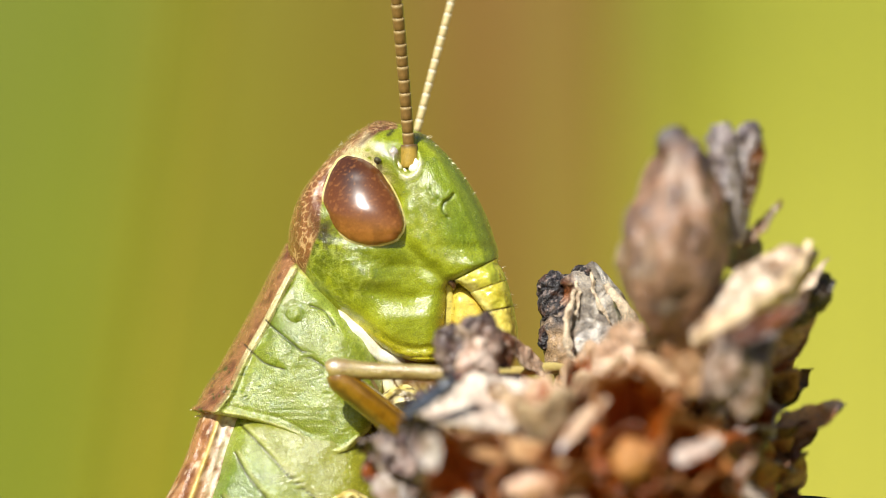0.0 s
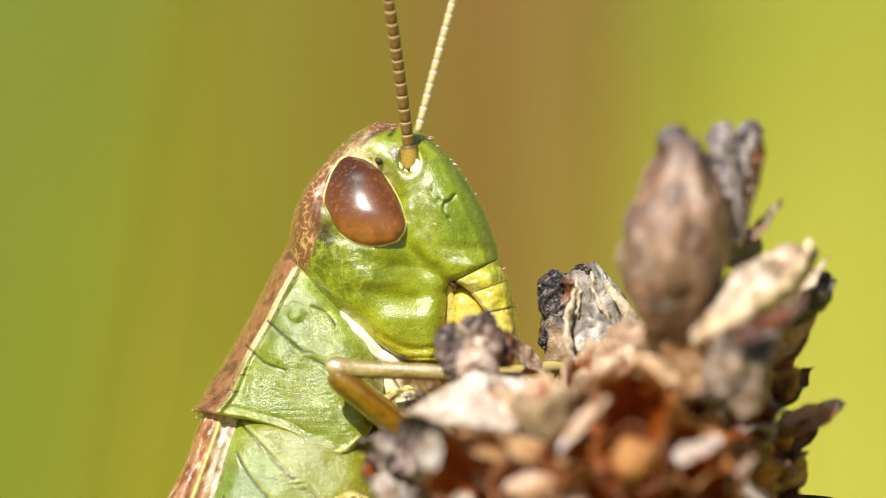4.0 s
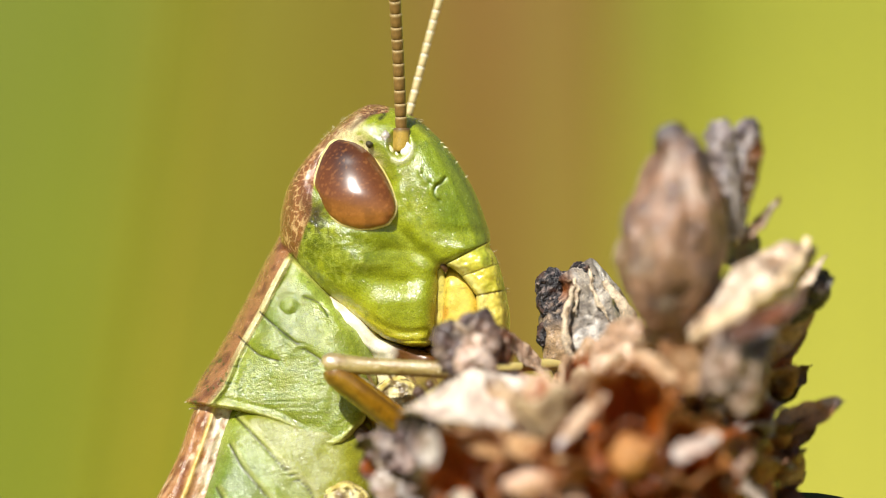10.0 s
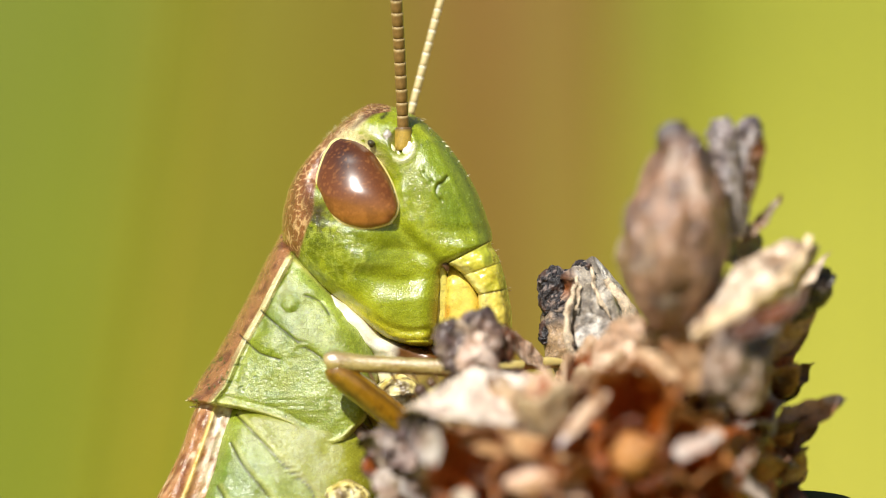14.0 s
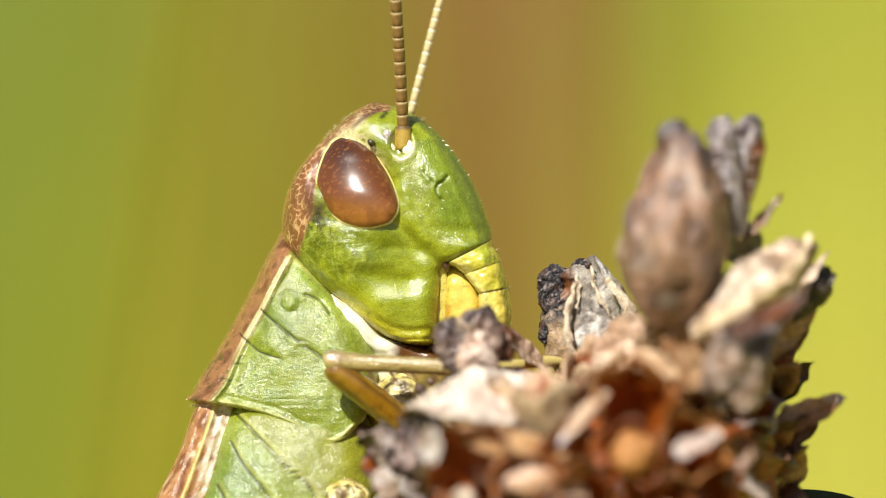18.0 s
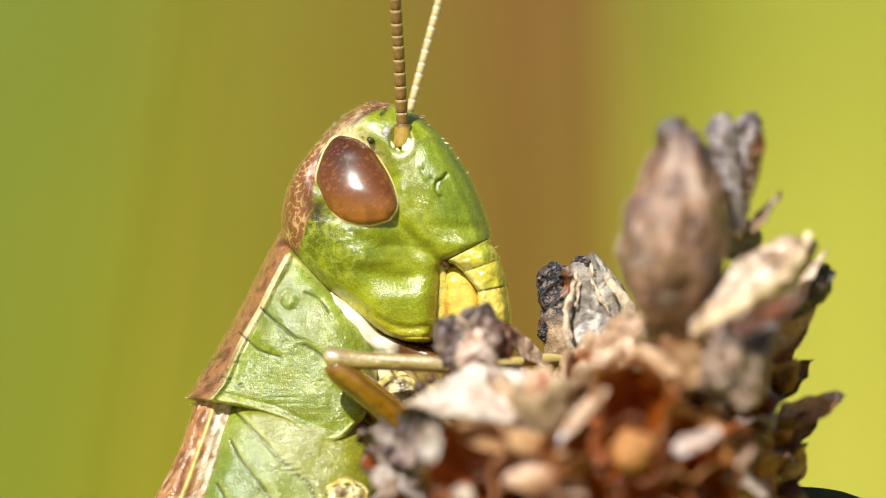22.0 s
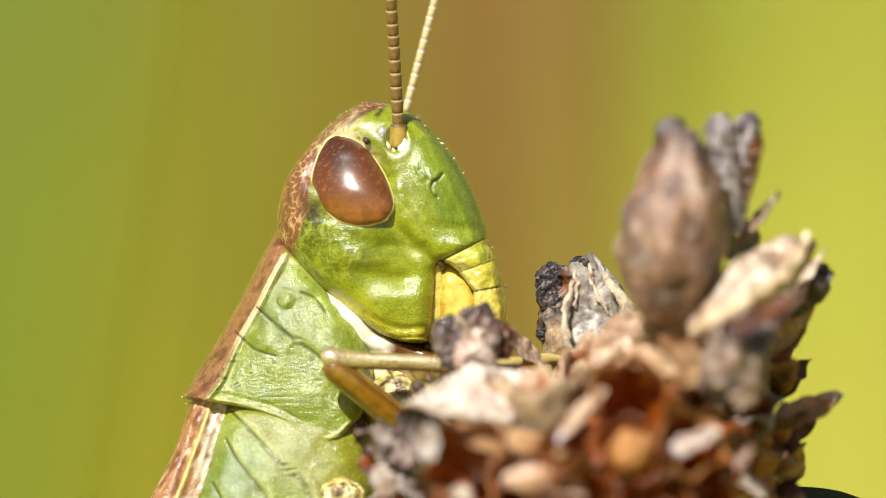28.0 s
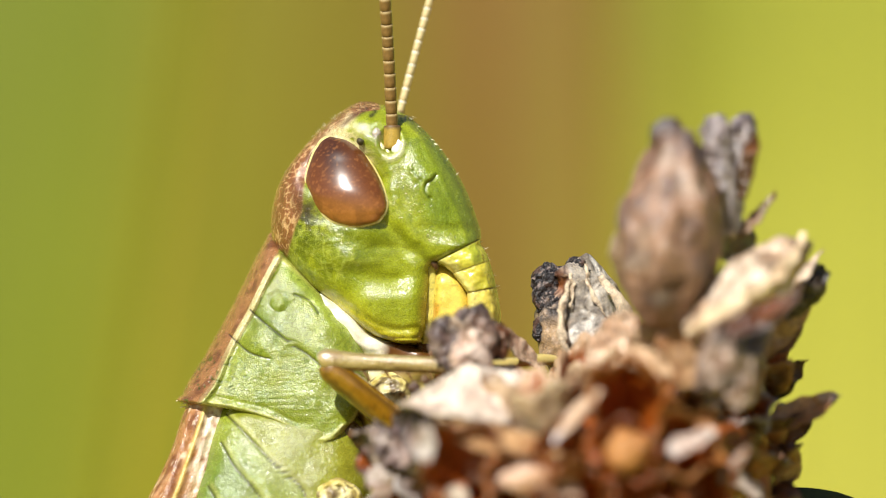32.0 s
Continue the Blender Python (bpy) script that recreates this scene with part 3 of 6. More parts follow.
def calyx(rim, axis, length, radius, seed, outer, inner=RUST, edge=ASH, flare=1.25, teeth=5, rows=13, ring=40, label=""):
    """An open withered cup: outer wall up to a toothed rim, then the hollow inside."""
    rim, axis = np.asarray(rim, float), np.asarray(axis, float)
    axis = axis / np.linalg.norm(axis)
    side = np.cross(axis, (0.13, 0.31, 0.94))
    side /= np.linalg.norm(side)
    up = np.cross(side, axis)
    q = np.linspace(0, 1, rows)
    ang = np.linspace(0, 2 * np.pi, ring, endpoint=False)[None]
    tooth = 0.30 * np.abs(np.cos(teeth * ang / 2 + seed)) ** 1.5 - 0.15 + 0.12 * np.sin(ang * 2 + seed)

    def wall(x, thin):
        x = x[:, None]
        r = radius * (0.35 + 0.65 * np.sin(np.clip(x * 1.25, 0, 1) * np.pi / 2)) * (1 + (flare - 1) * x**3) - thin
        r = r * (1 + 0.10 * np.sin(teeth * ang + 2 * seed) * x)
        h = length * (x - 1) + length * tooth * x**2
        return rim + axis * h[..., None] + side * (r * np.cos(ang))[..., None] + up * (r * np.sin(ang))[..., None]

    a = np.concatenate([wall(q, 0), wall(q[::-1][:-2], 4.5)])
    t = np.concatenate([q, q[::-1][:-2]])[:, None]
    inside = np.concatenate([np.zeros(rows), np.ones(rows - 2)])[:, None]
    a = a + np.stack([grain(a, 0.6 * radius, seed + j) for j in range(3)], -1) * radius * 0.2 * t[..., None] + np.stack([grain(a, 0.2 * radius, seed + j + 5) for j in range(3)], -1) * radius * 0.03
    c = paint(a, outer)
    tint(c, 0.6 * step(grain(a, 0.5 * radius, seed + 9), -0.1, 0.5), WALNUT)
    tint(c, inside + 0 * grain(a, 9, 1), inner)
    tint(c, 0.8 * step(t + 0.25 * grain(a, 0.4 * radius, seed + 11), 0.78, 0.95), edge)
    return part("calyx", a, husk, plant, label, c)


TAN = lin(196, 142, 84)
cups = [
    # mouth of the cup, axis, length, radius, colours outside and at the rim
    ((1125, 708, 330), (0.05, -0.35, 1), 190, 60, WALNUT, lin(176, 120, 66)),
    ((1120, 802, 350), (0.0, -0.15, 1), 60, 50, WALNUT, lin(140, 82, 38)),
    ((935, 855, 335), (-0.2, -0.5, 1), 110, 56, TAN, lin(190, 128, 74)),
    ((1225, 790, 335), (0.2, -0.4, 1), 120, 52, WALNUT, TAN),
    ((1245, 868, 330), (0.2, -0.2, 1), 110, 54, WALNUT, lin(150, 92, 50)),
    ((1325, 700, 280), (0.6, -0.6, 0.8), 130, 60, WALNUT, ASH),
    ((1005, 796, 335), (-0.1, -0.6, 0.9), 120, 40, TAN, lin(150, 92, 44)),
    ((835, 830, 320), (-0.3, -0.1, 1), 120, 66, WALNUT, lin(120, 92, 70)),
    ((676, 812, 300), (-0.9, -0.2, 0.7), 90, 44, WALNUT, lin(84, 74, 76)),
    ((752, 790, 325), (-0.4, -0.7, 0.8), 90, 44, ASH, lin(120, 108, 112)),
    ((1320, 815, 250), (0.7, -0.3, 0.8), 130, 56, WALNUT, lin(150, 110, 70)),
    ((1190, 650, 320), (0.1, -0.8, 0.7), 120, 56, TAN, TAN),
    ((1265, 640, 300), (0.3, -0.8, 0.7), 120, 54, BEIGE, lin(206, 176, 150)),
    ((880, 905, 320), (-0.3, -0.2, 1), 120, 56, TAN, SOOT),
    ((1030, 890, 345), (0, -0.2, 1), 120, 56, WALNUT, lin(130, 80, 40)),
    ((1150, 905, 340), (0.1, -0.1, 1), 120, 60, TAN, WALNUT),
    ((1340, 900, 230), (0.8, -0.1, 0.8), 120, 54, WALNUT, TAN),
    ((700, 900, 290), (-0.8, 0, 0.7), 110, 50, ASH, lin(200, 196, 196)),
    ((780, 890, 320), (-0.4, 0, 1), 110, 52, WALNUT, lin(90, 76, 72)),
    ((1060, 640, 230), (-0.1, -1, 0.3), 130, 50, BEIGE, BEIGE),
    ((960, 690, 180), (-0.3, -1, 0.2), 110, 50, STRAW, STRAW),
    ((1380, 640, 140), (0.7, -0.7, 0.2), 130, 46, WALNUT, TAN),
    ((1170, 600, 120), (0.1, -1, 0), 130, 50, BEIGE, TAN),
    ((1270, 600, 100), (0.3, -1, -0.2), 130, 50, BEIGE, TAN),
]
for k, (rim, axis, length, radius, outer, edge) in enumerate(cups):
    calyx(np.add(rim, (0, 0, 290 if 820 < rim[0] < 1300 and rim[1] > 680 else 0)), axis, length, radius, 13 * k + 2, outer, edge=edge, inner=RUST)

# smaller scales all round the head, in spiral order
random.seed(12)
for k in range(150):
    z = 1 - 1.75 * (k + 0.5) / 150
    r, ang = math.sqrt(max(0, 1 - z * z)), k * 2.39996
    out = np.array([r * math.cos(ang), -z, r * math.sin(ang)])
    p = np.array([1070, 870, 130]) + out * (320, 185, 330) * 0.95
    if p[2] < 130 and p[0] < 760:
        continue
    aim = out + np.array([0, -0.35, 0]) + np.array([random.uniform(-0.7, 0.7) for _ in range(3)])
    aim /= np.linalg.norm(aim)
    size = random.uniform(60, 120)
    if (p + aim * size)[1] < 664 and (p + aim * size)[0] < 1060:
        continue
    face = np.array([0, -1, 0]) + 0.5 * out
    a, x = husk_leaf(p - aim * 20, p + aim * size, random.uniform(40, 100), face, random.uniform(0.2, 0.8), random.uniform(-0.1, 0.35), 3.5, 0.5, random.uniform(0.1, 0.9), 13, 14, k, 0.2)
    base = random.choice([BEIGE, WALNUT, lin(176, 126, 84), lin(190, 140, 96), lin(150, 100, 62)])
    c = scale_colours(a, x, 5 * k, random.uniform(0.2, 0.9), base, random.choice([SOOT, ASH, WALNUT, WALNUT]), random.uniform(0.3, 0.8))
    part("husk", a, husk, plant, "", c)

# torn bright edge along the split of the pale capsule
a = tube([(1224, 596, 470), (1300, 548, 500), (1368, 506, 460), (1410, 468, 410), (1438, 420, 350)], [6, 13, 13, 11, 5], [4, 7, 7, 6, 4], rows=40, ring=16)
a = a + np.stack([grain(a, 24, 30 + j) for j in range(3)], -1) * 8
c = paint(a, lin(248, 226, 190))
tint(c, 0.5 * step(grain(a, 18, 6), 0.0, 0.5), lin(206, 160, 112))
part("torn_edge", a, husk, plant, "cream torn edge of the split capsule", c)
for k, (u, v, d, r, rgb) in enumerate(((786, 690, 200, 8, lin(244, 236, 222)), (764, 676, 190, 9, lin(120, 90, 60)), (800, 674, 190, 10, lin(206, 190, 176)), (836, 678, 200, 8, lin(96, 78, 74)), (745, 690, 210, 12, lin(104, 80, 70)), (1000, 648, 60, 10, lin(170, 140, 100)), (1012, 662, 66, 8, lin(90, 66, 50)))):
    a = loft([(v - r, u - 2, u + 2, 2, d), (v - 0.6 * r, u - 0.8 * r, u + 0.8 * r, 0.7 * r, d), (v, u - r, u + r, 0.85 * r, d), (v + 0.6 * r, u - 0.8 * r, u + 0.8 * r, 0.7 * r, d), (v + r, u - 2, u + 2, 2, d)], 14, 18)
    a = a + np.stack([grain(a, 8, k + j) for j in range(3)], -1) * 2
    part("seed", a, husk, plant, "", paint(a, rgb))

for k, (u, v, ru, rv, rgb) in enumerate(((1120, 804, 37, 40, lin(206, 144, 84)), (938, 854, 46, 24, lin(244, 206, 180)))):
    a = loft([(v - rv, u - 3, u + 3, 3, 640), (v - 0.7 * rv, u - 0.7 * ru, u + 0.7 * ru, 0.6 * rv, 640), (v, u - ru, u + ru, 0.8 * rv, 640), (v + 0.7 * rv, u - 0.7 * ru, u + 0.7 * ru, 0.6 * rv, 640), (v + rv, u - 3, u + 3, 3, 640)], 30, 36)
    a = a + np.stack([grain(a, 20, 40 + k + j) for j in range(3)], -1) * 7
    c = paint(a, rgb)
    tint(c, 0.5 * step(grain(a, 16, 50 + k), 0.0, 0.5), TAN)
    part("seed", a, husk, plant, "plump tan seed", c)

a = tube([(1080, 1000, 110), (1085, 1400, 100), (1100, 4000, 60), (1040, 12000, 0), (1000, 26200, -40)], [46, 40, 56, 70, 80], rows=40, ring=14)
part("stalk", a, stalk, plant, "straight dry stalk")
leaf_green = skin("leaf_green", fine=0.1, coarse=0.8, amount=0.4, rough=(0.4, 0.6), bump=0.3, relief=3e-5, translucent=0.3)
a, x = husk_leaf((1180, 936, 60), (1545, 892, 20), 96, (0, -0.5, 1), 0.15, -0.02, 4, 0.4, 0.3, 24, 18, 3, 0.03)
part("leaf", a, leaf_green, plant, "dark green leaf under the seed head", paint(a, lin(58, 70, 32)))

# ---- the grasshopper ----
hopper = thing("grasshopper", spot(480, 720, -130), "green and brown grasshopper clinging upright to a dried seed head", "grasshopper")

# trunk: pleural plates and abdomen
a = loft([(690, 420, 600, 60, -130), (730, 392, 648, 118, -130), (800, 372, 668, 128, -130), (882, 345, 672, 130, -130), (1000, 285, 610, 122, -135),
          (1200, 185, 450, 100, -140), (1380, 105, 270, 60, -145), (1440, 95, 150, 12, -150)], 420, 300, 3.0, 3.2)
a[..., 2] += 0.2 * (a[..., 1] - 780) * (1 - step(a[..., 1], 900, 1200) * 0.6) + 38 + 10 * step(a[..., 1], 745, 800)
c = paint(a, GREEN_PALE)
tint(c, step(a[..., 0], 540, 640) * step(a[..., 1], 740, 800) * 0.8, lin(176, 178, 62))
tint(c, 0.6 * step(a[..., 1], 760, 840) * step(500 - a[..., 0], 0, 70), lin(92, 126, 36))
first = np.interp(a[..., 1], [732, 778, 825, 862, 900], [418, 462, 505, 548, 560])
tint(c, 0.45 * step(a[..., 0] - first, 0, 10) * step(920 - a[..., 1], 0, 40), lin(150, 146, 40))
seams = [[(418, 732), (462, 778), (505, 825), (548, 862), (560, 900)], [(408, 782), (432, 825), (468, 868), (490, 905)], [(384, 858), (398, 885), (412, 920)]]
for line in seams:
    q = near_line(a, line)
    a[..., 2] += (2.5 * bell(near_line(a, [(x + 14, y - 4) for x, y in line]), 12) - 3 * bell(q, 2.4)) * (a[..., 2] > -120)
    # pale line beside each seam: a sheen painted into the colour
    tint(c, 0.5 * bell(near_line(a, [(x + 7, y - 2) for x, y in line]), 3.5), lin(206, 206, 130))
    tint(c, 0.95 * bell(q, 1.9), lin(52, 36, 16))
for k in range(8):
    a[..., 2] -= 8 * bell(side_of(a, (240 - 20 * k, 960 + 62 * k), (640 - 30 * k, 1010 + 62 * k)), 7)
a[..., 2] += 3.0 * grain(a, 30, 2) + 0.5 * grain(a, 4.5, 6)
part("thorax", a, shield, hopper, "pale green ribbed side plates of the thorax", c)

# tegmina, folded along the back
for mid, lab in ((-78, "brown folded wing with a cream vein"), (-186, "")):
    a = loft([(700, 352, 420, 40, mid), (740, 338, 422, 52, mid), (800, 317, 412, 56, mid), (840, 298, 404, 56, mid), (882, 276, 396, 56, mid), (1050, 205, 330, 50, mid), (1200, 140, 230, 30, mid), (1230, 150, 190, 8, mid)], 120, 110, 2.4, 2.6)
    a[..., 2] += 0.2 * (a[..., 1] - 780) + 24
    c = paint(a, BROWN)
    tint(c, 0.35 * step(grain(a, 14, 25), 0.1, 0.5), lin(206, 170, 130))
    tint(c, step(grain(a * (1, 0.25, 1), 10, 5), -0.1, 0.4) * 0.75, BROWN_DEEP)
    tint(c, 0.8 * bell(np.hypot((a[..., 0] - 398) / 0.8, (a[..., 1] - 742) / 1.6), 20) * step(grain(a, 8, 13), -0.7, 0.1), lin(240, 232, 222))
    tint(c, 0.6 * step(grain(a * (1, 0.5, 1), 7, 15), 0.3, 0.6), lin(236, 214, 190))
    vein = [(382, 712), (366, 760), (345, 820), (322, 882), (250, 1060)]
    a[..., 2] += 9 * bell(near_line(a, vein), 5)
    tint(c, bell(near_line(a, vein), 3.2), lin(224, 196, 110))
    edge = [(402, 722), (390, 765), (374, 830), (356, 900)]
    tint(c, 0.85 * bell(near_line(a, edge), 15) * step(grain(a, 9, 3), -0.6, 0.3), lin(232, 220, 196))
    for k in range(5):
        a[..., 2] += 3 * bell(near_line(a, [(352 + 14 * k, 730), (330 + 14 * k, 800), (300 + 15 * k, 882)]), 3)
    a[..., 2] += 3 * grain(a, 12, 4)
    part("wing", a, wing_skin, hopper, lab, c)

# pronotum: the saddle behind the head
a = loft([(412, 496, 506, 20, -130, 2.3, 4.0), (425, 490, 514, 62, -130, 2.3, 4.0), (450, 475, 530, 100, -130, 2.3, 4.0), (500, 450, 572, 126, -130, 2.3, 4.0), (550, 424, 618, 134, -130, 2.3, 4.0), (600, 396, 658, 138, -130, 2.3, 4.0),
          (630, 379, 668, 139, -130, 2.4, 4.0), (660, 359, 672, 140, -130, 2.8, 4.0), (695, 340, 668, 140, -130, 4.0, 4.0), (709, 336, 662, 139, -130, 5.0, 6.0), (722, 416, 655, 139, -130, 6.5, 6.0), (742, 490, 646, 138, -130, 9, 6.0), (757, 522, 634, 137, -130, 10, 6.0), (770, 542, 622, 136, -130, 10, 6.0), (779, 562, 608, 134, -130, 10, 6.0), (783, 578, 594, 130, -130, 10, 6.0)], 440, 600, 2.3, 4.0)
a[..., 2] += 0.15 * (a[..., 1] - 600) + 0.1 * (a[..., 0] - 520)
c = paint(a, GREEN_PALE)
near = a[..., 2] > -130 + 0.15 * (a[..., 1] - 600) + 0.1 * (a[..., 0] - 520)
low_rim = near_line(a, [(372, 712), (416, 722), (490, 742), (522, 757), (545, 773), (578, 783), (606, 779), (632, 757), (652, 728), (668, 690)])
carina = [(514, 452), (488, 500), (462, 552), (440, 590), (420, 628), (398, 678), (372, 712)]
u_car = np.interp(a[..., 1], [p[1] for p in carina], [p[0] for p in carina])
top = step(u_car - a[..., 0], -2, 3)
tint(c, 0.45 * step(grain(a, 40, 1), -0.2, 0.6), GREEN)
tint(c, 0.5 * step(grain(a, 9, 41) + 0.5 * grain(a, 4, 42), 0.1, 0.6), lin(104, 128, 26))
tint(c, 0.55 * bell(np.hypot((a[..., 0] - 490) / 1.1, a[..., 1] - 558), 52) * near, lin(96, 122, 30))
tint(c, 0.7 * bell(near_line(a, [(530, 480), (590, 540), (640, 590), (664, 632)]), 12), lin(176, 196, 92))
tint(c, top, BROWN)
tint(c, top * 0.7 * step(grain(a, 16, 6), -0.1, 0.6), BROWN_DEEP)
a[..., 2] += 12 * bell(near_line(a, carina), 6)
band = near_line(a, carina)
tint(c, step(-band, -8, -5) * step(a[..., 1], 448, 456) * (1 - step(a[..., 1], 588, 640) * 0.75), lin(240, 226, 178))
for line, w, dip, ink in (([(462, 547), (478, 563), (508, 588), (536, 610), (565, 629), (590, 652)], 1.5, 3.5, 1.0), ([(424, 590), (440, 606), (457, 621), (476, 629), (494, 634)], 1.5, 3, 0.95), ([(540, 521), (564, 530), (574, 541), (583, 555)], 1.3, 2.5, 0.8)):
    q = near_line(a, line)
    a[..., 2] -= dip * bell(q, 2.4) * near
    a[..., 2] += 2.5 * bell(near_line(a, [(x + 10, y - 11) for x, y in line]), 11) * near
    tint(c, ink * bell(q, w) * near, INK)
ring_q = np.abs(np.hypot(a[..., 0] - 513, a[..., 1] - 535) - 17)
a[..., 2] += (5 * bell(np.hypot(a[..., 0] - 513, a[..., 1] - 535), 15) - 2.5 * bell(ring_q, 5)) * near
tint(c, 0.45 * bell(ring_q, 5) * near, GREEN_DEEP)
for x, y, r, hgt in ((478, 605, 24, 7), (520, 600, 34, 6), (500, 650, 26, 5), (600, 585, 40, 7), (560, 700, 46, 6), (610, 640, 30, 6)):
    a[..., 2] += hgt * bell(np.hypot(a[..., 0] - x, a[..., 1] - y), r) * near
# pits and ripples on the hind part
rear = step(side_of(a, (420, 600), (560, 690)), 0, 40) * near
ripple = np.sin((a[..., 0] * 0.62 + a[..., 1] * 0.25) / 2.2 + 0.7 * grain(a, 60, 8))
a[..., 2] += rear * 0.9 * ripple * step(low_rim, 8, 30) * step(500 - a[..., 0], 0, 70) * step(705 - a[..., 1], 0, 40)
pits = step(grain(a * (1.0, 1.0, 0.2), 4.4, 9), 0.4, 0.62) * step(low_rim, 10, 26) * rear * step(640 - a[..., 0] * 0.5 - (a[..., 1] - 640), 120, 280) * step(520 - a[..., 0], 0, 60)
a[..., 2] -= 1.6 * pits
tint(c, 0.7 * pits, lin(70, 92, 22))
dots = step(grain(a * (1.0, 1.0, 0.2), 5, 19), 0.62, 0.75) * near * (1 - top)
tint(c, 0.5 * dots, lin(80, 100, 30))
rim = low_rim
lip = near_line(a, [(380, 708), (416, 716), (490, 736), (522, 751), (545, 767), (578, 777), (602, 773), (626, 753)])
a[..., 2] += (3 * bell(lip, 4) - 2 * bell(near_line(a, [(400, 700), (490, 722), (530, 742), (578, 764)]), 4)) * near
tint(c, 0.7 * bell(lip, 4) * near, lin(206, 206, 120))
a[..., 2] += 4 * bell(rim, 4) * near
tint(c, 0.85 * bell(rim, 5) * (1 - top), lin(206, 204, 116))
rim = near_line(a, [(514, 452), (560, 492), (612, 545), (655, 598), (669, 640), (670, 690)])
a[..., 2] += 5 * bell(rim, 5) * near
tint(c, 0.8 * bell(rim, 4.5), lin(214, 212, 120))
a[..., 2] += (2.4 * grain(a, 22, 7) + 0.5 * grain(a, 4.2, 12)) * near
pronotum = part("pronotum", a, shield, hopper, "green saddle-shaped pronotum with a cream ridge and brown top", c)

# soft neck skin between head and pronotum
a = loft([(520, 560, 590, 30, -70), (560, 590, 650, 60, -80), (600, 625, 695, 75, -90), (625, 640, 790, 78, -95), (650, 650, 800, 80, -98), (680, 655, 800, 80, -100), (740, 640, 740, 60, -110), (770, 650, 700, 20, -110)], 60, 60, 2.5, 2.8)
c = paint(a, lin(236, 230, 208))
tint(c, step(a[..., 0], 688, 708), lin(104, 66, 28))
tint(c, step(a[..., 1], 650, 690), lin(206, 190, 100))
tint(c, 0.6 * step(grain(a, 16, 3), 0.1, 0.4) * step(a[..., 1], 660, 700), lin(104, 84, 56))
a[..., 2] += 8 * grain(a, 16, 5) + 10
part("neck", a, amber, hopper, "cream neck membrane", c)

# throat added to close the gap under the mouth, coloured dark as if shaded
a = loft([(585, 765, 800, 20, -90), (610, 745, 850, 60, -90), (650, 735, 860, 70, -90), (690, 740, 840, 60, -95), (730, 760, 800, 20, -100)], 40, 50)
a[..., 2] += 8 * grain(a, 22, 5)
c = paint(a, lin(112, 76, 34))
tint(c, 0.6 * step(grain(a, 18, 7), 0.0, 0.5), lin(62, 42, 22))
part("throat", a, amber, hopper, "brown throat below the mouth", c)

# ---- head ----
HEAD_PIVOT = spot(640, 560, -120)
a = loft([(182, 655, 676, 20, -122, 2.6, 2.6), (190, 639, 706, 62, -118, 2.6, 2.6), (205, 618, 737, 92, -110, 2.6, 2.6), (235, 583, 774, 114, -104, 2.7, 2.7), (270, 551, 804, 124, -102, 2.7, 2.8), (310, 522, 830, 130, -100, 2.7, 2.8), (350, 506, 850, 133, -102, 2.7, 2.8),
          (390, 499, 864, 133, -106, 2.7, 2.9), (415, 500, 871, 132, -108, 2.7, 3.0), (428, 502, 869, 131, -110, 2.8, 4), (440, 508, 850, 130, -112, 2.8, 7), (458, 522, 815, 128, -112, 2.8, 7), (472, 534, 788, 126, -112, 2.9, 7), (500, 560, 783, 124, -112, 3.0, 5), (530, 596, 779, 122, -112, 3.2, 5),
          (560, 630, 776, 119, -112, 3.4, 5), (585, 664, 773, 112, -112, 3.6, 5), (600, 690, 770, 102, -112, 3.6, 4), (609, 718, 766, 80, -112, 3.4, 4), (613, 735, 755, 40, -112, 3, 3)], 300, 360)
near = a[..., 2] > -110
a[..., 2] -= 34 * step(1 - ((a[..., 0] - 630 - 0.28 * (a[..., 1] - 322)) / 64) ** 2 - ((a[..., 1] - 322) / 74) ** 2, 0.0, 0.45) * near
a[..., 2] += (7 * bell(np.hypot((a[..., 0] - 688) / 1.6, a[..., 1] - 404), 32) - 24 * bell(near_line(a, [(566, 310), (574, 280), (592, 256), (630, 252), (666, 286), (688, 316)]), 20) - 6 * bell(near_line(a, [(666, 286), (690, 320), (704, 350)]), 12) + 6 * step(a[..., 1] + 0.002 * (a[..., 0] - 635) ** 2, 388, 412) * (1 - step(a[..., 1], 430, 540)) * bell(a[..., 0] - 640, 80)) * near
a[..., 2] += 0.22 * np.maximum(0, a[..., 0] - 715) * step(a[..., 0], 715, 760)
c = paint(a, GREEN)
tint(c, 0.5 * step(grain(a, 50, 4), -0.1, 0.7), GREEN_DEEP)
# brown band over the crown and nape
nape = [(692, 196), (660, 200), (622, 232), (590, 262), (565, 300), (556, 340), (556, 375), (545, 400), (532, 440), (526, 470)]
un = np.interp(a[..., 1], [p[1] for p in nape], [p[0] for p in nape])
crown = step(un - a[..., 0], -3, 4)
tint(c, crown, lin(214, 172, 124))
cells = np.abs(grain(a, 9, 14))
tint(c, crown * 0.95 * step(cells, 0.05, 0.16), lin(140, 86, 48))
tint(c, crown * 0.6 * step(grain(a, 24, 17), 0.0, 0.5), lin(116, 70, 42))
tint(c, 0.85 * bell(near_line(a, [(640, 212), (618, 240), (600, 250), (582, 268)]), 9), CREAM)
tint(c, 0.8 * bell(near_line(a, [(668, 196), (645, 208), (625, 226)]), 5), lin(96, 64, 40))
# cream patch in front of the eye
patch = near_line(a, [(612, 238), (640, 244), (656, 268), (668, 285)])
tint(c, 0.9 * bell(patch, 13) * step(grain(a, 7, 2), -0.7, 0.1), CREAM)
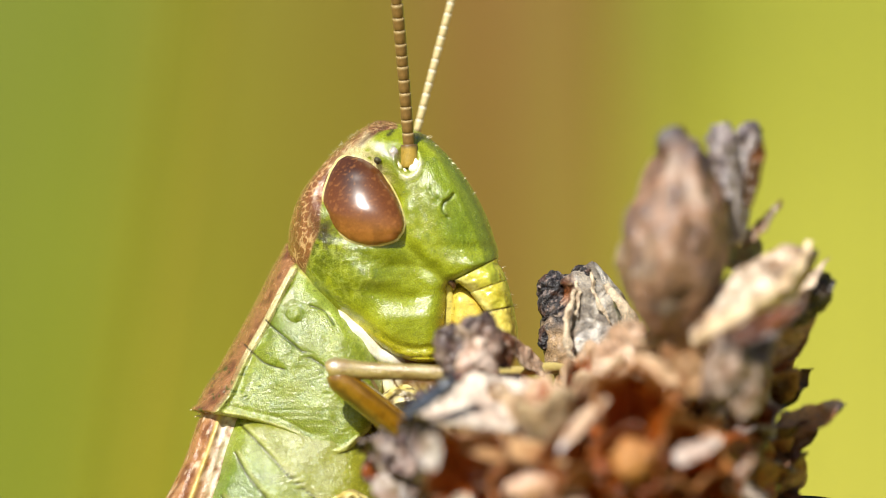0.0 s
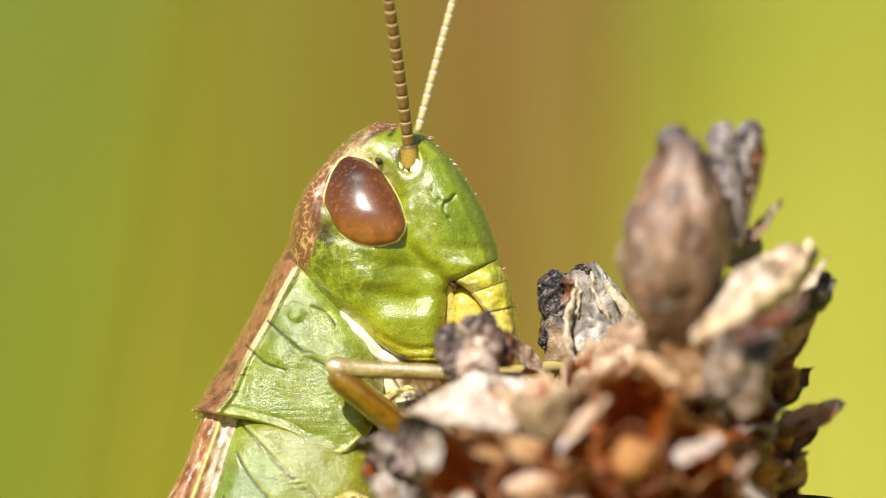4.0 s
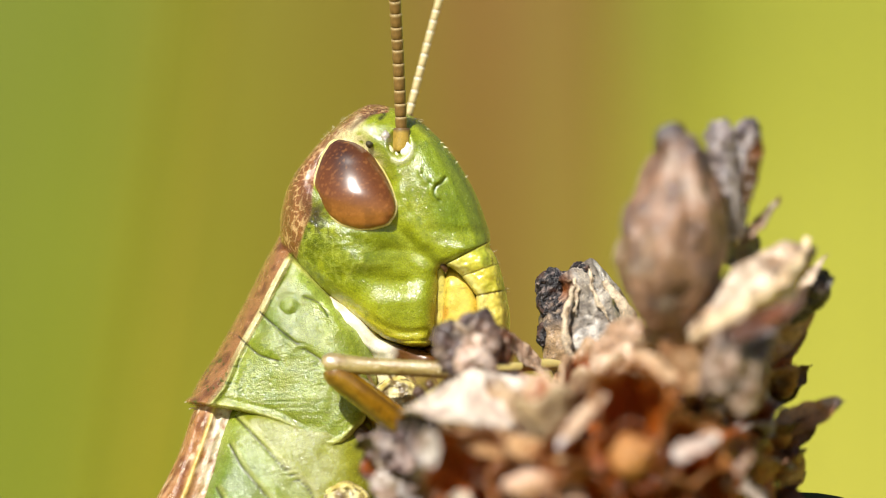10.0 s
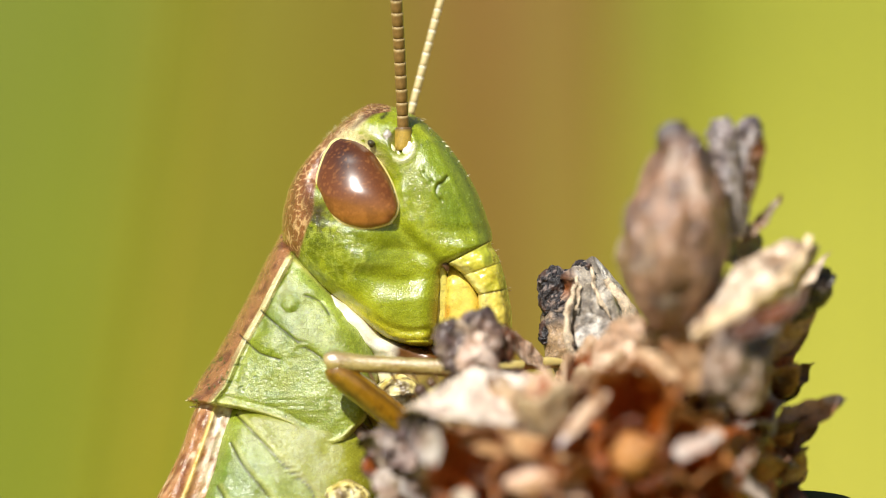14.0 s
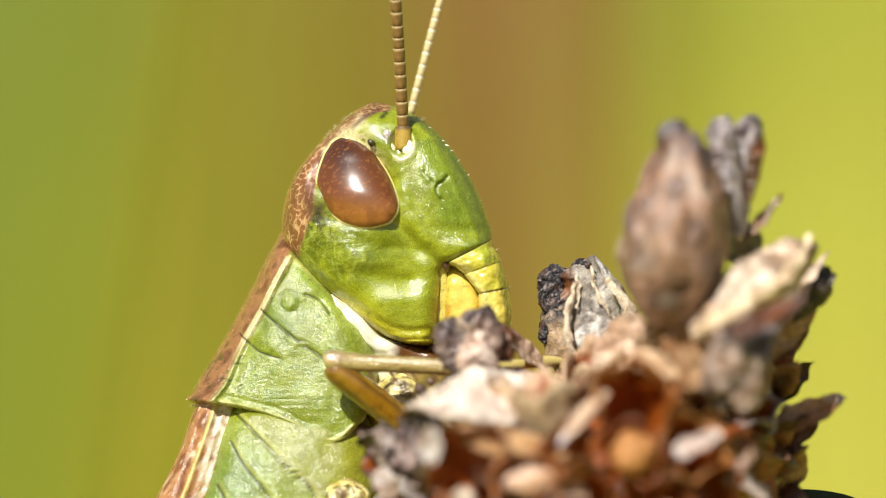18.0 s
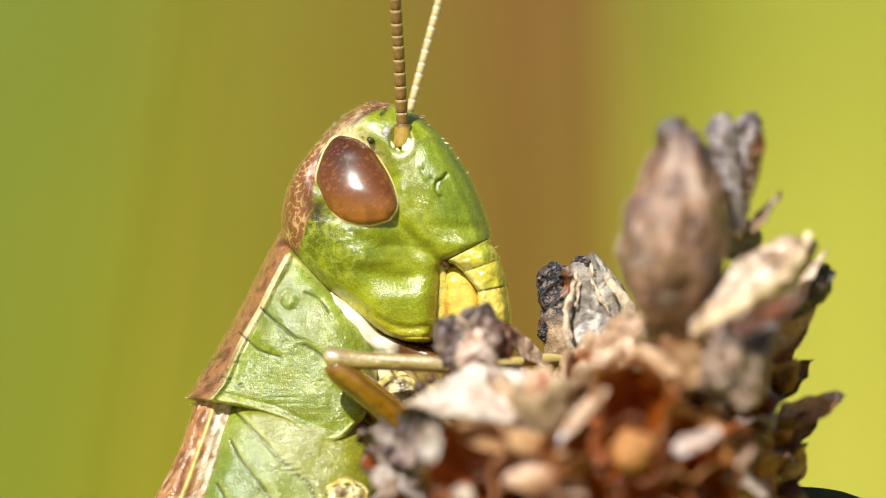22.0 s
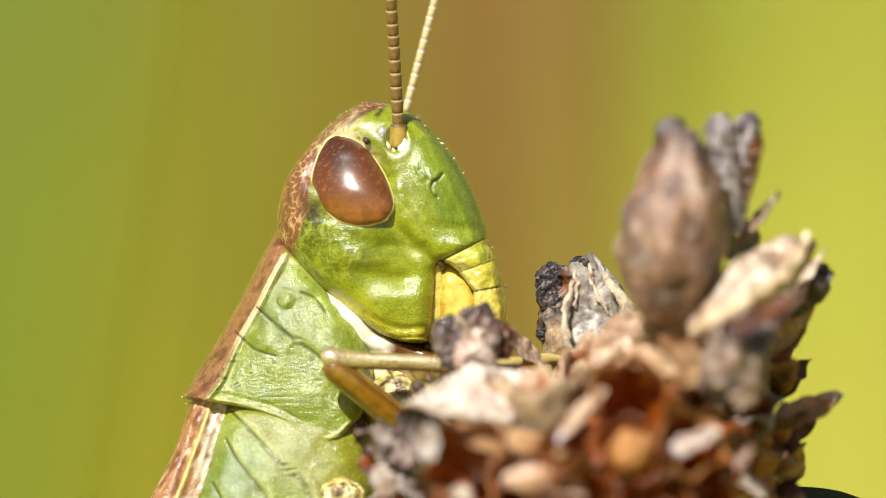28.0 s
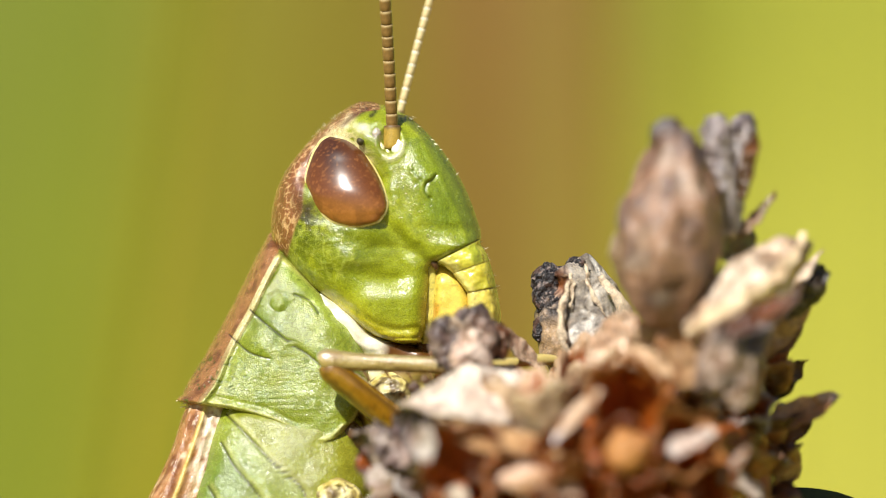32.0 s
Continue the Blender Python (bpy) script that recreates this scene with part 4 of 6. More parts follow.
# dark veined mottle behind the eye
mott = bell(np.hypot((a[..., 0] - 552) / 1.0, (a[..., 1] - 398) / 1.0), 46) * (1 - crown)
tint(c, 0.95 * mott * step(grain(a, 7, 11) + 0.5 * grain(a, 3.5, 12), -0.4, 0.1), lin(44, 36, 16))
tint(c, 0.85 * bell(np.hypot(a[..., 0] - 564, (a[..., 1] - 374) / 1.3), 17) * near, lin(58, 38, 20))
zone = step(1.15 - np.hypot((a[..., 0] - 590) / 85, (a[..., 1] - 445) / 62), 0.0, 0.5) * near * (1 - crown)
tint(c, 0.55 * zone * step(grain(a, 14, 23), -0.4, 0.3), lin(86, 104, 12))
net = np.maximum(bell(grain(a, 17, 21), 0.085), 0.8 * bell(grain(a, 10, 22), 0.075))
tint(c, 0.6 * net * zone, lin(186, 196, 84))
a[..., 2] += 1.0 * net * zone
# yellow lower margin of the cheek
lower = near_line(a, [(532, 470), (566, 508), (604, 540), (640, 566), (674, 592), (712, 606), (756, 606)])
tint(c, 0.95 * bell(lower, 26) * step(a[..., 1], 470, 560), YELLOW)
a[..., 2] += 7 * bell(lower, 9) * near
a[..., 2] -= 3 * bell(near_line(a, [(560, 486), (600, 520), (640, 545), (680, 572), (720, 584), (756, 582)]), 6) * near
tint(c, 0.8 * bell(lower, 4) * step(560 - a[..., 1], 0, 60), lin(222, 206, 130))
# cheek form: long swell with the suture in front of it
suture = [(700, 398), (722, 420), (748, 446), (782, 470)]
a[..., 2] -= 10 * bell(near_line(a, suture), 12) * near
tint(c, 0.45 * bell(near_line(a, suture), 10), lin(178, 190, 60))
a[..., 2] += (17 * step(a[..., 1] + 0.1 * (a[..., 0] - 700), 492, 536) * step(a[..., 0], 610, 690) * step(800 - a[..., 0], 0, 70) + 13 * step(a[..., 1] - 0.5 * (a[..., 0] - 640), 416, 462) * bell(np.hypot(a[..., 0] - 664, a[..., 1] - 464), 58)) * near
a[..., 2] -= 5 * bell(near_line(a, [(610, 484), (670, 486), (724, 498)]), 14) * near
a[..., 2] += (7 * bell(np.hypot(a[..., 0] - 620, a[..., 1] - 450), 46) + 5 * bell(near_line(a, [(702, 312), (724, 372), (752, 425)]), 13)) * near
edge = near_line(a, [(782, 470), (778, 520), (772, 570), (768, 606)])
tint(c, 0.8 * bell(edge, 7), lin(206, 200, 70))
# front of the face with its scar
ridge = [(716, 200), (752, 232), (780, 275), (806, 325), (828, 375), (846, 425)]
a[..., 2] += 3 * bell(near_line(a, ridge), 7) * near
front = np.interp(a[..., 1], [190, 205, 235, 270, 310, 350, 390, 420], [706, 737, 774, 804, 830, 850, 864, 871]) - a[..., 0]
# dark green rim on the face edge paints the shade of its turned-away side
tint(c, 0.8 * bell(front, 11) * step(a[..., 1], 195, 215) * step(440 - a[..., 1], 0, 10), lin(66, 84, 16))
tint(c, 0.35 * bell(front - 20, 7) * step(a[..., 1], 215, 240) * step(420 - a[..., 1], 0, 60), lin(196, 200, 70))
for lines in ([(751, 303), (757, 313), (766, 322)], [(792, 312), (785, 321), (776, 326), (772, 337), (776, 347), (782, 353)]):
    scar = near_line(a, lines)
    a[..., 2] -= 3.5 * bell(scar, 2.4) * near
    a[..., 2] += 3 * bell(near_line(a, [(x - 5, y - 5) for x, y in lines]), 5) * near
    tint(c, 0.7 * bell(scar, 1.5) * near, lin(52, 56, 14))
a[..., 2] += 3 * bell(np.hypot(a[..., 0] - 772, a[..., 1] - 309), 14) * near
tint(c, 0.4 * bell(np.hypot((a[..., 0] - 800) / 0.8, a[..., 1] - 372), 34), lin(98, 126, 26))
for k in range(26):
    fu, fv = 708 + (k * 67) % 150, 290 + (k * 41) % 140
    tint(c, 0.55 * bell(np.hypot((a[..., 0] - fu) / 1.0, (a[..., 1] - fv) / 1.6), 2.2) * near, lin(60, 72, 18))
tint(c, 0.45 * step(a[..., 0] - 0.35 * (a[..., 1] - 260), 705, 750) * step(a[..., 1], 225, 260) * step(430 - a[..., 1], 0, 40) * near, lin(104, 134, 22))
# antenna socket
q = np.hypot((a[..., 0] - 710), (a[..., 1] - 252) / 1.25)
a[..., 2] += (5 * bell(np.abs(q - 23), 6) - 16 * bell(q, 16)) * near
tint(c, 0.7 * bell(np.abs(q - 24), 5) * step(a[..., 1] + 0.5 * (a[..., 0] - 710), 250, 275) * step(grain(a, 6, 7), -0.8, 0.0), lin(232, 228, 196))

tint(c, 0.6 * bell(np.hypot(a[..., 0] - 690, a[..., 1] - 243), 9), lin(150, 140, 130))
for x, y in ((680, 204), (684, 199), (676, 207)):
    tint(c, 0.8 * bell(np.hypot(a[..., 0] - x, a[..., 1] - y), 4), INK)
# lower edge of the face
q = near_line(a, [(784, 471), (812, 460), (842, 444), (868, 428)])
tint(c, 0.85 * bell(q, 4), lin(96, 84, 24))
tint(c, bell(np.hypot(a[..., 0] - 787, a[..., 1] - 468), 7), lin(90, 66, 50))
dots = step(grain(a * (1, 1, 0.2), 6, 31), 0.6, 0.75) * near * (1 - crown)
tint(c, 0.45 * dots, lin(84, 104, 26))
a[..., 2] += (0.7 * grain(a, 26, 5) + 0.4 * grain(a, 4, 15)) * near
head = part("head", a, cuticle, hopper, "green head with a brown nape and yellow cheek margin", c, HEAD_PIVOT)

EYE_ROWS = [(243, 602, 626, 8), (248, 593, 638, 20), (262, 581, 655, 38), (290, 568, 676, 50), (318, 561, 692, 56), (345, 565, 702, 56), (366, 577, 705, 47), (384, 594, 697, 34), (397, 617, 680, 18), (402, 636, 660, 8)]
for grow, base, high, mat, name, lab in ((2.4, -1, 0.55, amber, "eye_rim", "cream rim round the eye"), (0.0, 0, 1.0, eye_skin, "eye", "glossy brown compound eye")):
    a = loft([(v + grow * (v - 322) / 80, lo - grow, hi + grow, b * high * 0.68, 3 + base) for v, lo, hi, b in EYE_ROWS], 90, 120, 2.0, 2.1)
    a[..., 2] += 0.37 * (a[..., 1] - 322) + 0.19 * (a[..., 0] - 632)
    c = paint(a, lin(226, 208, 140))
    if not grow:
        c = paint(a, lin(110, 62, 28))
        tint(c, 0.8 * step(300 - a[..., 1], -40, 40) * bell(a[..., 0] - 610, 50), lin(64, 34, 22))
        tint(c, 0.7 * step(a[..., 1] + 8 * grain(a, 22, 9), 330, 400), lin(176, 114, 50))
        tint(c, 0.6 * bell(np.hypot((a[..., 0] - 612) / 0.8, (a[..., 1] - 288) / 1.3), 20), lin(40, 24, 26))
        tint(c, 0.3 * step(grain(a, 4, 3), 0.2, 0.7), lin(186, 122, 66))
        tint(c, 0.3 * step(grain(a, 11, 5), 0.2, 0.6), lin(92, 52, 26))
    part(name, a, mat, head, lab, c)
# far eye, seen only from the other side
a = loft([(v, lo, hi, b * 1.1, -226) for v, lo, hi, b in EYE_ROWS], 40, 50, 2.0, 2.1)
part("eye", a, eye_skin, head, "", paint(a, lin(134, 78, 34)))

# simple eye
a = loft([(246, 653, 658, 3, 9), (249, 651, 663, 7, 9), (255, 652, 664, 7, 9), (259, 656, 661, 3, 9)], 14, 18)
part("ocellus", a, eye_skin, head, "dark bead-like simple eye", paint(a, lin(70, 62, 40)))

# mouth parts
def plate(name, rows, rgb, label="", left=2.6, right=2.4, stain=None, line=0.0):
    a = loft(rows, 70, 80, left, right)
    c = paint(a, rgb)
    if stain is not None:
        tint(c, 0.8 * step(grain(a, 26, 3), 0.0, 0.5), stain)
    tint(c, 0.4 * step(grain(a, 6, 8) + 0.4 * grain(a, 3, 9), 0.5, 0.8), lin(96, 72, 24))
    a[..., 2] += 2.0 * grain(a, 16, 6)
    return part(name, a, amber, head, label, c)


def muzzle(name, v0, v1, lean0, lean1, left0, left1, rgb, stain, label, push=0.0):
    """A plate of the face below the frons, between two slanting seams given at u = 848."""
    q = [0, 0.05, 0.16, 0.5, 0.84, 0.95, 1]
    b = [0.955, 0.985, 1, 1.02, 1, 0.985, 0.955]
    rows = []
    for x, k in zip(q, b):
        v = v0 + (v1 - v0) * x
        right = float(np.interp(v + (lean0 + (lean1 - lean0) * x) * 40, [424, 450, 480, 520, 560, 590, 614], [870, 882, 891, 900, 906, 904, 890]))
        rows.append((v, left0 + (left1 - left0) * x, right, 62 * k + push, -28))
    a = loft(rows, 90, 240, 4.5, 2.4)
    x = (a[..., 1] - v0) / (v1 - v0)
    a[..., 1] += (lean0 + (lean1 - lean0) * x) * (a[..., 0] - 848)
    c = paint(a, rgb)
    tint(c, 0.75 * step(grain(a, 24, 3), -0.1, 0.5), stain)
    tint(c, 0.45 * step(grain(a, 6, 8) + 0.4 * grain(a, 3, 9), 0.45, 0.8), lin(110, 84, 24))
    edge = np.minimum(x, 1 - x) * (v1 - v0)
    tint(c, 0.7 * bell(edge, 1.4), lin(84, 62, 24))
    tint(c, 0.45 * bell(a[..., 0] - left0 - (left1 - left0) * x - 9, 9), lin(226, 214, 150))
    a[..., 2] += 3.0 * grain(a, 15, 6) + 1.2 * grain(a, 6, 7)
    return part(name, a, amber, head, label, c)


muzzle("clypeus", 436.5, 477.2, -0.52, -0.36, 792, 822, lin(206, 198, 70), lin(150, 160, 40), "yellow-green clypeus")
muzzle("labrum_band", 476.6, 519.9, -0.36, -0.2, 820, 846, lin(206, 194, 66), lin(166, 166, 44), "yellow upper lip", 1.5)
labrum = muzzle("labrum", 520.1, 612, -0.2, -0.1, 846, 850, lin(222, 204, 90), lin(206, 170, 60), "pale yellow lip with brown specks")
plate("mandible", [(470, 797, 804, 20, -46), (484, 792, 822, 44, -46), (500, 789, 836, 54, -46), (525, 787, 850, 58, -46), (560, 786, 853, 58, -46), (590, 788, 850, 50, -46), (606, 800, 838, 16, -46)], lin(220, 196, 84), "amber mandible", 4.0, 4.0, stain=lin(206, 150, 52))
plate("cheek_strip", [(470, 776, 790, 20, -24), (500, 774, 794, 24, -32), (540, 772, 792, 24, -34), (580, 768, 788, 22, -36), (610, 766, 781, 12, -38)], lin(206, 194, 96), "pale yellow edge of the cheek", 4.0, 4.0)
plate("far_mandible", [(484, 800, 816, 30, -170), (525, 790, 850, 50, -170), (580, 790, 850, 46, -170), (602, 800, 840, 16, -170)], lin(206, 176, 70))
q = plate("mouth_joint", [(463, 783, 790, 5, 6), (467, 782, 795, 7, 6), (473, 785, 797, 6, 5), (479, 790, 795, 3, 4)], lin(104, 74, 52), "dark hinge of the jaw")
for path, w in ((([(772, 600, -60), (762, 622, -44), (756, 648, -34), (752, 668, -28)]), [7, 7, 6, 4]), (([(740, 606, -70), (726, 628, -50), (720, 652, -36)]), [7, 7, 5])):
    a = tube(path, w, rows=20, ring=14)
    part("palp", a, amber, head, "brown jointed palp", paint(a, lin(136, 88, 36)))

# antennae, with a joint of their own on the head
def segment_mesh(name, r0, r1, length, body, ringcol, pale):
    z = np.array([0, 0.04, 0.2, 0.5, 0.8, 0.95, 1.0, 1.02])
    rr = np.array([0.55, 0.88, 0.95, 0.98, 1.0, 1.03, 1.0, 0.6])
    r = (r0 + (r1 - r0) * z) * rr
    t = np.linspace(0, 2 * np.pi, 14, endpoint=False)[None]
    a = np.stack([r[:, None] * np.cos(t), r[:, None] * np.sin(t), (z * length)[:, None] + 0 * t], -1) * S
    c = np.zeros(a.shape) + np.asarray(body)
    c[5:] = ringcol
    c[:1] = ringcol
    c[1:5] *= (1 + 0.25 * grain(np.concatenate([a[1:5, :, :2] / S, a[1:5, :, 2:] / S], -1), 9, int(length * 10) % 97))[..., None]
    return grid_mesh(name, a, horn, c, board=False)


def antenna(label, base, lean, pitch, count, length, r0, r1, body, ringcol, bend, scape):
    """Joints stacked along a gently bent line, from a socket on the head."""
    org = spot(*base)
    ob = new("antenna", segment_mesh("scape", scape, scape * 0.82, length * 1.9, lin(176, 146, 64), lin(110, 86, 54), 0))
    HOME[ob.name] = org.copy()
    ob.parent, ob.location = hopper, org - home(hopper)
    tagged(ob, label)
    p, rx, ry = Vector((0, 0, length * 1.8 * S)), pitch, lean
    shared = [segment_mesh("joint", r0, r0 * 0.97, length, body, ringcol, 0), segment_mesh("joint", r1, r1 * 0.97, length, body, ringcol, 0)]
    for k in range(count):
        m = Euler((radians(rx), radians(ry), 0)).to_matrix()
        seg = new("joint", shared[0 if k < count * 0.6 else 1])
        seg.parent = ob
        seg.matrix_basis = Matrix.LocRotScale(p, m.to_euler(), (1, 1, 0.86 + 0.28 * random.random()))
        p = p + m @ Vector((0, 0, length * seg.scale.z * S))
        rx, ry = rx + bend[0], ry + bend[1]
    return ob


random.seed(5)
antenna_near = antenna("brown ringed antenna", (714, 266, 2), -2.5, 8, 18, 22, 10.8, 9.8, lin(126, 96, 52), lin(176, 152, 106), (0.9, -0.15), 18)
antenna_far = antenna("pale straw-coloured antenna", (727, 240, -150), 14.6, -4, 20, 22, 7.0, 6.2, lin(204, 184, 138), lin(238, 230, 210), (0, 0.06), 9)

# pale lobes round the near antenna's foot
for k, (x, y, r, rgb) in enumerate(((686, 238, 8, lin(176, 166, 158)), (693, 264, 8, lin(226, 218, 170)), (724, 264, 12, lin(246, 242, 230)), (704, 276, 8, lin(222, 214, 170)))):
    a = loft([(y - 1.3 * r, x - 2, x + 2, 2, 13), (y - 0.6 * r, x - 0.8 * r, x + 0.8 * r, 0.4 * r, 13), (y, x - r, x + r, 0.55 * r, 13), (y + 0.6 * r, x - 0.8 * r, x + 0.8 * r, 0.4 * r, 13), (y + 1.1 * r, x - 2, x + 2, 2, 13)], 24, 28)
    a[..., 2] += 3 * grain(a, 7, k)
    part("socket_lobe", a, amber, head, "pale lobe at the foot of the antenna", paint(a, rgb))

# foreleg
def limb(name, path, wide, deep, rgb, stripe, label, pivot, grooves=()):
    a = tube(path, wide, deep, 60, 28)
    c = paint(a, rgb)
    tint(c, 0.7 * step(grain(a * (0.4, 0.4, 1), 8, 3), 0.0, 0.6), stripe)
    ang = np.linspace(0, 2 * np.pi, 28, endpoint=False)[None] + 0 * a[..., 0]
    for at in grooves:
        tint(c, 0.75 * bell(np.angle(np.exp(1j * (ang - at))), 0.2), lin(84, 56, 14))
    a = a + 1.2 * grain(a, 7, 5)[..., None]
    return part(name, a, shin_skin if name == "tibia" else leg_skin, hopper, label, c, pivot)


KNEE = spot(586, 642, 95)
femur = limb("femur", [(742, 772, 30), (700, 738, 55), (640, 690, 80), (598, 658, 94), (582, 645, 96)], [27, 27, 25, 23, 14], [30, 30, 27, 22, 12], lin(150, 108, 20), lin(100, 66, 10), "olive-brown foreleg thigh", KNEE, (0.75, 2.2))
tibia = limb("tibia", [(576, 640, 95), (588, 638, 97), (640, 641, 96), (740, 646, 95), (830, 651, 92), (868, 652, 88), (876, 652, 84)], [10, 20, 16, 15, 15, 14, 7], [10, 19, 15, 14, 14, 13, 7], lin(196, 172, 108), lin(150, 112, 50), "straw-coloured foreleg shin", KNEE, (0.5, 2.6))
for p, w in ((([(872, 650, 84), (900, 648, 74), (930, 644, 64)]), [10, 12, 9]), (([(930, 643, 64), (965, 640, 50), (992, 640, 40)]), [9, 11, 8]), (([(992, 640, 40), (1006, 648, 38), (1010, 664, 40)]), [7, 5, 1.5])):
    a = tube(p, w, rows=18, ring=14)
    part("tarsus", a, leg_skin, tibia, "", paint(a, lin(196, 178, 110)))
for k in range(6):
    x = 650 + 38 * k
    a = tube([(x, 652, 96), (x + 9, 668, 100), (x + 16, 678, 103)], [3.2, 2.2, 0.5], rows=6, ring=6)
    part("spine", a, leg_skin, tibia, "", paint(a, lin(120, 90, 50)))
# hip joints
for q, rad, name in (((705, 700, -10), 40, "coxa"), ((612, 892, 6), 46, "coxa")):
    a = loft([(q[1] - rad, q[0] - 6, q[0] + 8, 6, q[2]), (q[1] - 0.7 * rad, q[0] - 0.75 * rad, q[0] + 0.7 * rad, 22, q[2]), (q[1], q[0] - rad, q[0] + rad, 32, q[2]), (q[1] + 0.7 * rad, q[0] - 0.7 * rad, q[0] + 0.75 * rad, 22, q[2]), (q[1] + rad, q[0] - 6, q[0] + 6, 6, q[2])], 50, 60)
    c = paint(a, lin(226, 214, 160))
    tint(c, 0.8 * step(grain(a, 14, 4), 0.0, 0.35), lin(110, 84, 60))
    rr = np.hypot(a[..., 0] - q[0], a[..., 1] - q[1])
    a[..., 2] += 4 * bell(rr - 0.78 * rad, 6) + 9 * grain(a, 15, 9) + 4 * grain(a, 6, 19) + (40 if rad > 42 else 0)
    tint(c, 0.5 * bell(rr - 0.85 * rad, 6), lin(216, 196, 80))
    tint(c, 0.8 * bell(np.abs(grain(a, 20, 33)), 0.07), lin(70, 50, 36))
    part(name, a, horn, hopper, "mottled yellow hip joint", c)
a = loft([(742, 628, 640, 10, -14), (752, 616, 650, 30, -14), (768, 616, 670, 34, -12), (790, 625, 690, 30, -10), (806, 640, 680, 8, -8)], 30, 40)
a[..., 2] += 8 * grain(a, 14, 4)
part("chest", a, wing_skin, hopper, "shaded brown underside of the thorax", paint(a, lin(92, 62, 32)))

# ---- small fly on the seed head ----
fly_skin = skin("fly_body", fine=0.05, coarse=0.2, amount=0.2, rough=(0.25, 0.4), bump=0.2, coat=0.5)
fly_wing = skin("fly_wing", fine=0.1, coarse=0.3, amount=0.2, rough=(0.15, 0.25), bump=0.1, translucent=0.5)
FLY = spot(850, 670, 285)
fly = thing("fly", FLY, "small blue-black fly walking on the seed head", "fly")
for name, path, w, rgb in (("abdomen", [(796, 712, 292), (818, 696, 294), (842, 678, 294), (852, 670, 294)], [2, 10, 11, 7], lin(44, 54, 72)), ("thorax", [(848, 674, 294), (858, 666, 297), (874, 653, 297), (880, 648, 294)], [8, 14, 12, 6], lin(36, 48, 66)),
                           ("head", [(878, 650, 294), (888, 642, 294), (898, 634, 292)], [6, 12, 5], lin(46, 46, 52))):
    a = tube(path, w, rows=20, ring=16)
    part(name, a, fly_skin, fly, "", paint(a, rgb))
fly_wings = []
for dd in (-10, 9):
    a = tube([(886, 645, 294 + dd), (892, 639, 294 + dd * 1.2), (897, 634, 294 + dd)], [3, 6, 3], rows=10, ring=10)
    part("eye", a, fly_skin, fly, "reddish compound eye", paint(a, lin(130, 60, 40)))
    a = tube([(862, 660, 300 + dd), (832, 682, 307 + dd), (792, 712, 306 + dd * 1.2)], [3, 12, 5], [0.8, 0.8, 0.6], rows=16, ring=10)
    fly_wings.append(part("wing", a, fly_wing, fly, "clear smoky wing", paint(a, lin(104, 112, 132)), spot(862, 660, 300 + dd)))
    a = tube([(896, 636, 292 + dd * 0.6), (914, 620, 296 + dd), (936, 598, 298 + dd)], [2, 1.6, 1], rows=8, ring=6)
    part("feeler", a, fly_skin, fly, "", paint(a, lin(50, 46, 44)))
    for j, (du, dv) in enumerate(((-24, 18), (4, 30), (26, 12))):
        a = tube([(858 + 8 * (j - 1), 668 - 6 * (j - 1), 292), (858 + du, 668 + dv * 0.4, 290 + dd * 2.6), (856 + du * 1.3, 672 + dv, 276 + dd * 2)], [2.2, 1.8, 1], rows=10, ring=6)
        part("leg", a, fly_skin, fly, "", paint(a, lin(44, 42, 44)))

# ---- fine hairs ----
def hairs(name, anchors, length, thick, parent, label, seed, lean=(0.6, -0.2, 0.5)):
    """Short stiff hairs, too many to count, standing on the given spots."""
    rnd = random.Random(seed)
    verts, faces = [], []
    org = home(parent)
    for u, v, d in anchors:
        tip = (u + length * (lean[0] + rnd.uniform(-0.4, 0.4)), v + length * (lean[1] + rnd.uniform(-0.5, 0.5)), d + length * (lean[2] + rnd.uniform(-0.4, 0.4)))
        i = len(verts)
        for k in range(3):
            w = 2.1 * k
            verts.append(spot(u + thick * math.cos(w), v + thick * math.sin(w), d) - org)
        verts.append(spot(*tip) - org)
        faces += [(i, i + 1, i + 3), (i + 1, i + 2, i + 3), (i + 2, i, i + 3)]
    me = bpy.data.meshes.new(name)
    me.from_pydata([tuple(x) for x in verts], [], faces)
    me.materials.append(hair_skin)
    ob = new(name, me)
    ob.parent = parent
    HOME[ob.name] = org.copy()
    return tagged(ob, label, kind="stuff")


hair_skin = skin("pale_hair", lin(240, 232, 200), fine=0.05, coarse=0.2, amount=0.1, rough=(0.2, 0.3), bump=0.0, gloss=0.8)
rnd = random.Random(3)
face_edge = [(736, 202), (776, 238), (800, 272), (824, 312), (842, 352), (856, 392), (866, 424), (880, 452), (892, 490), (900, 520), (906, 560)]
spots = []
for k in range(70):
    x = rnd.uniform(0, len(face_edge) - 1.001)
    i = int(x)
    u, v = (face_edge[i][j] + (face_edge[i + 1][j] - face_edge[i][j]) * (x - i) for j in (0, 1))
    spots.append((u - rnd.uniform(0, 4), v, rnd.uniform(-70, -30)))
hairs("hairs", spots, 10, 1.0, head, "short pale hairs on the face", 4)
back_edge = [(345, 709), (380, 660), (402, 625), (440, 548), (462, 498), (482, 448)]
spots = []
for k in range(60):
    x = rnd.uniform(0, len(back_edge) - 1.001)
    i = int(x)
    u, v = (back_edge[i][j] + (back_edge[i + 1][j] - back_edge[i][j]) * (x - i) for j in (0, 1))
    spots.append((u + 3, v, rnd.uniform(-150, -100)))
hairs("hairs", spots, 8, 0.5, pronotum, "short pale hairs along the back", 6, (-0.7, -0.3, 0.2))
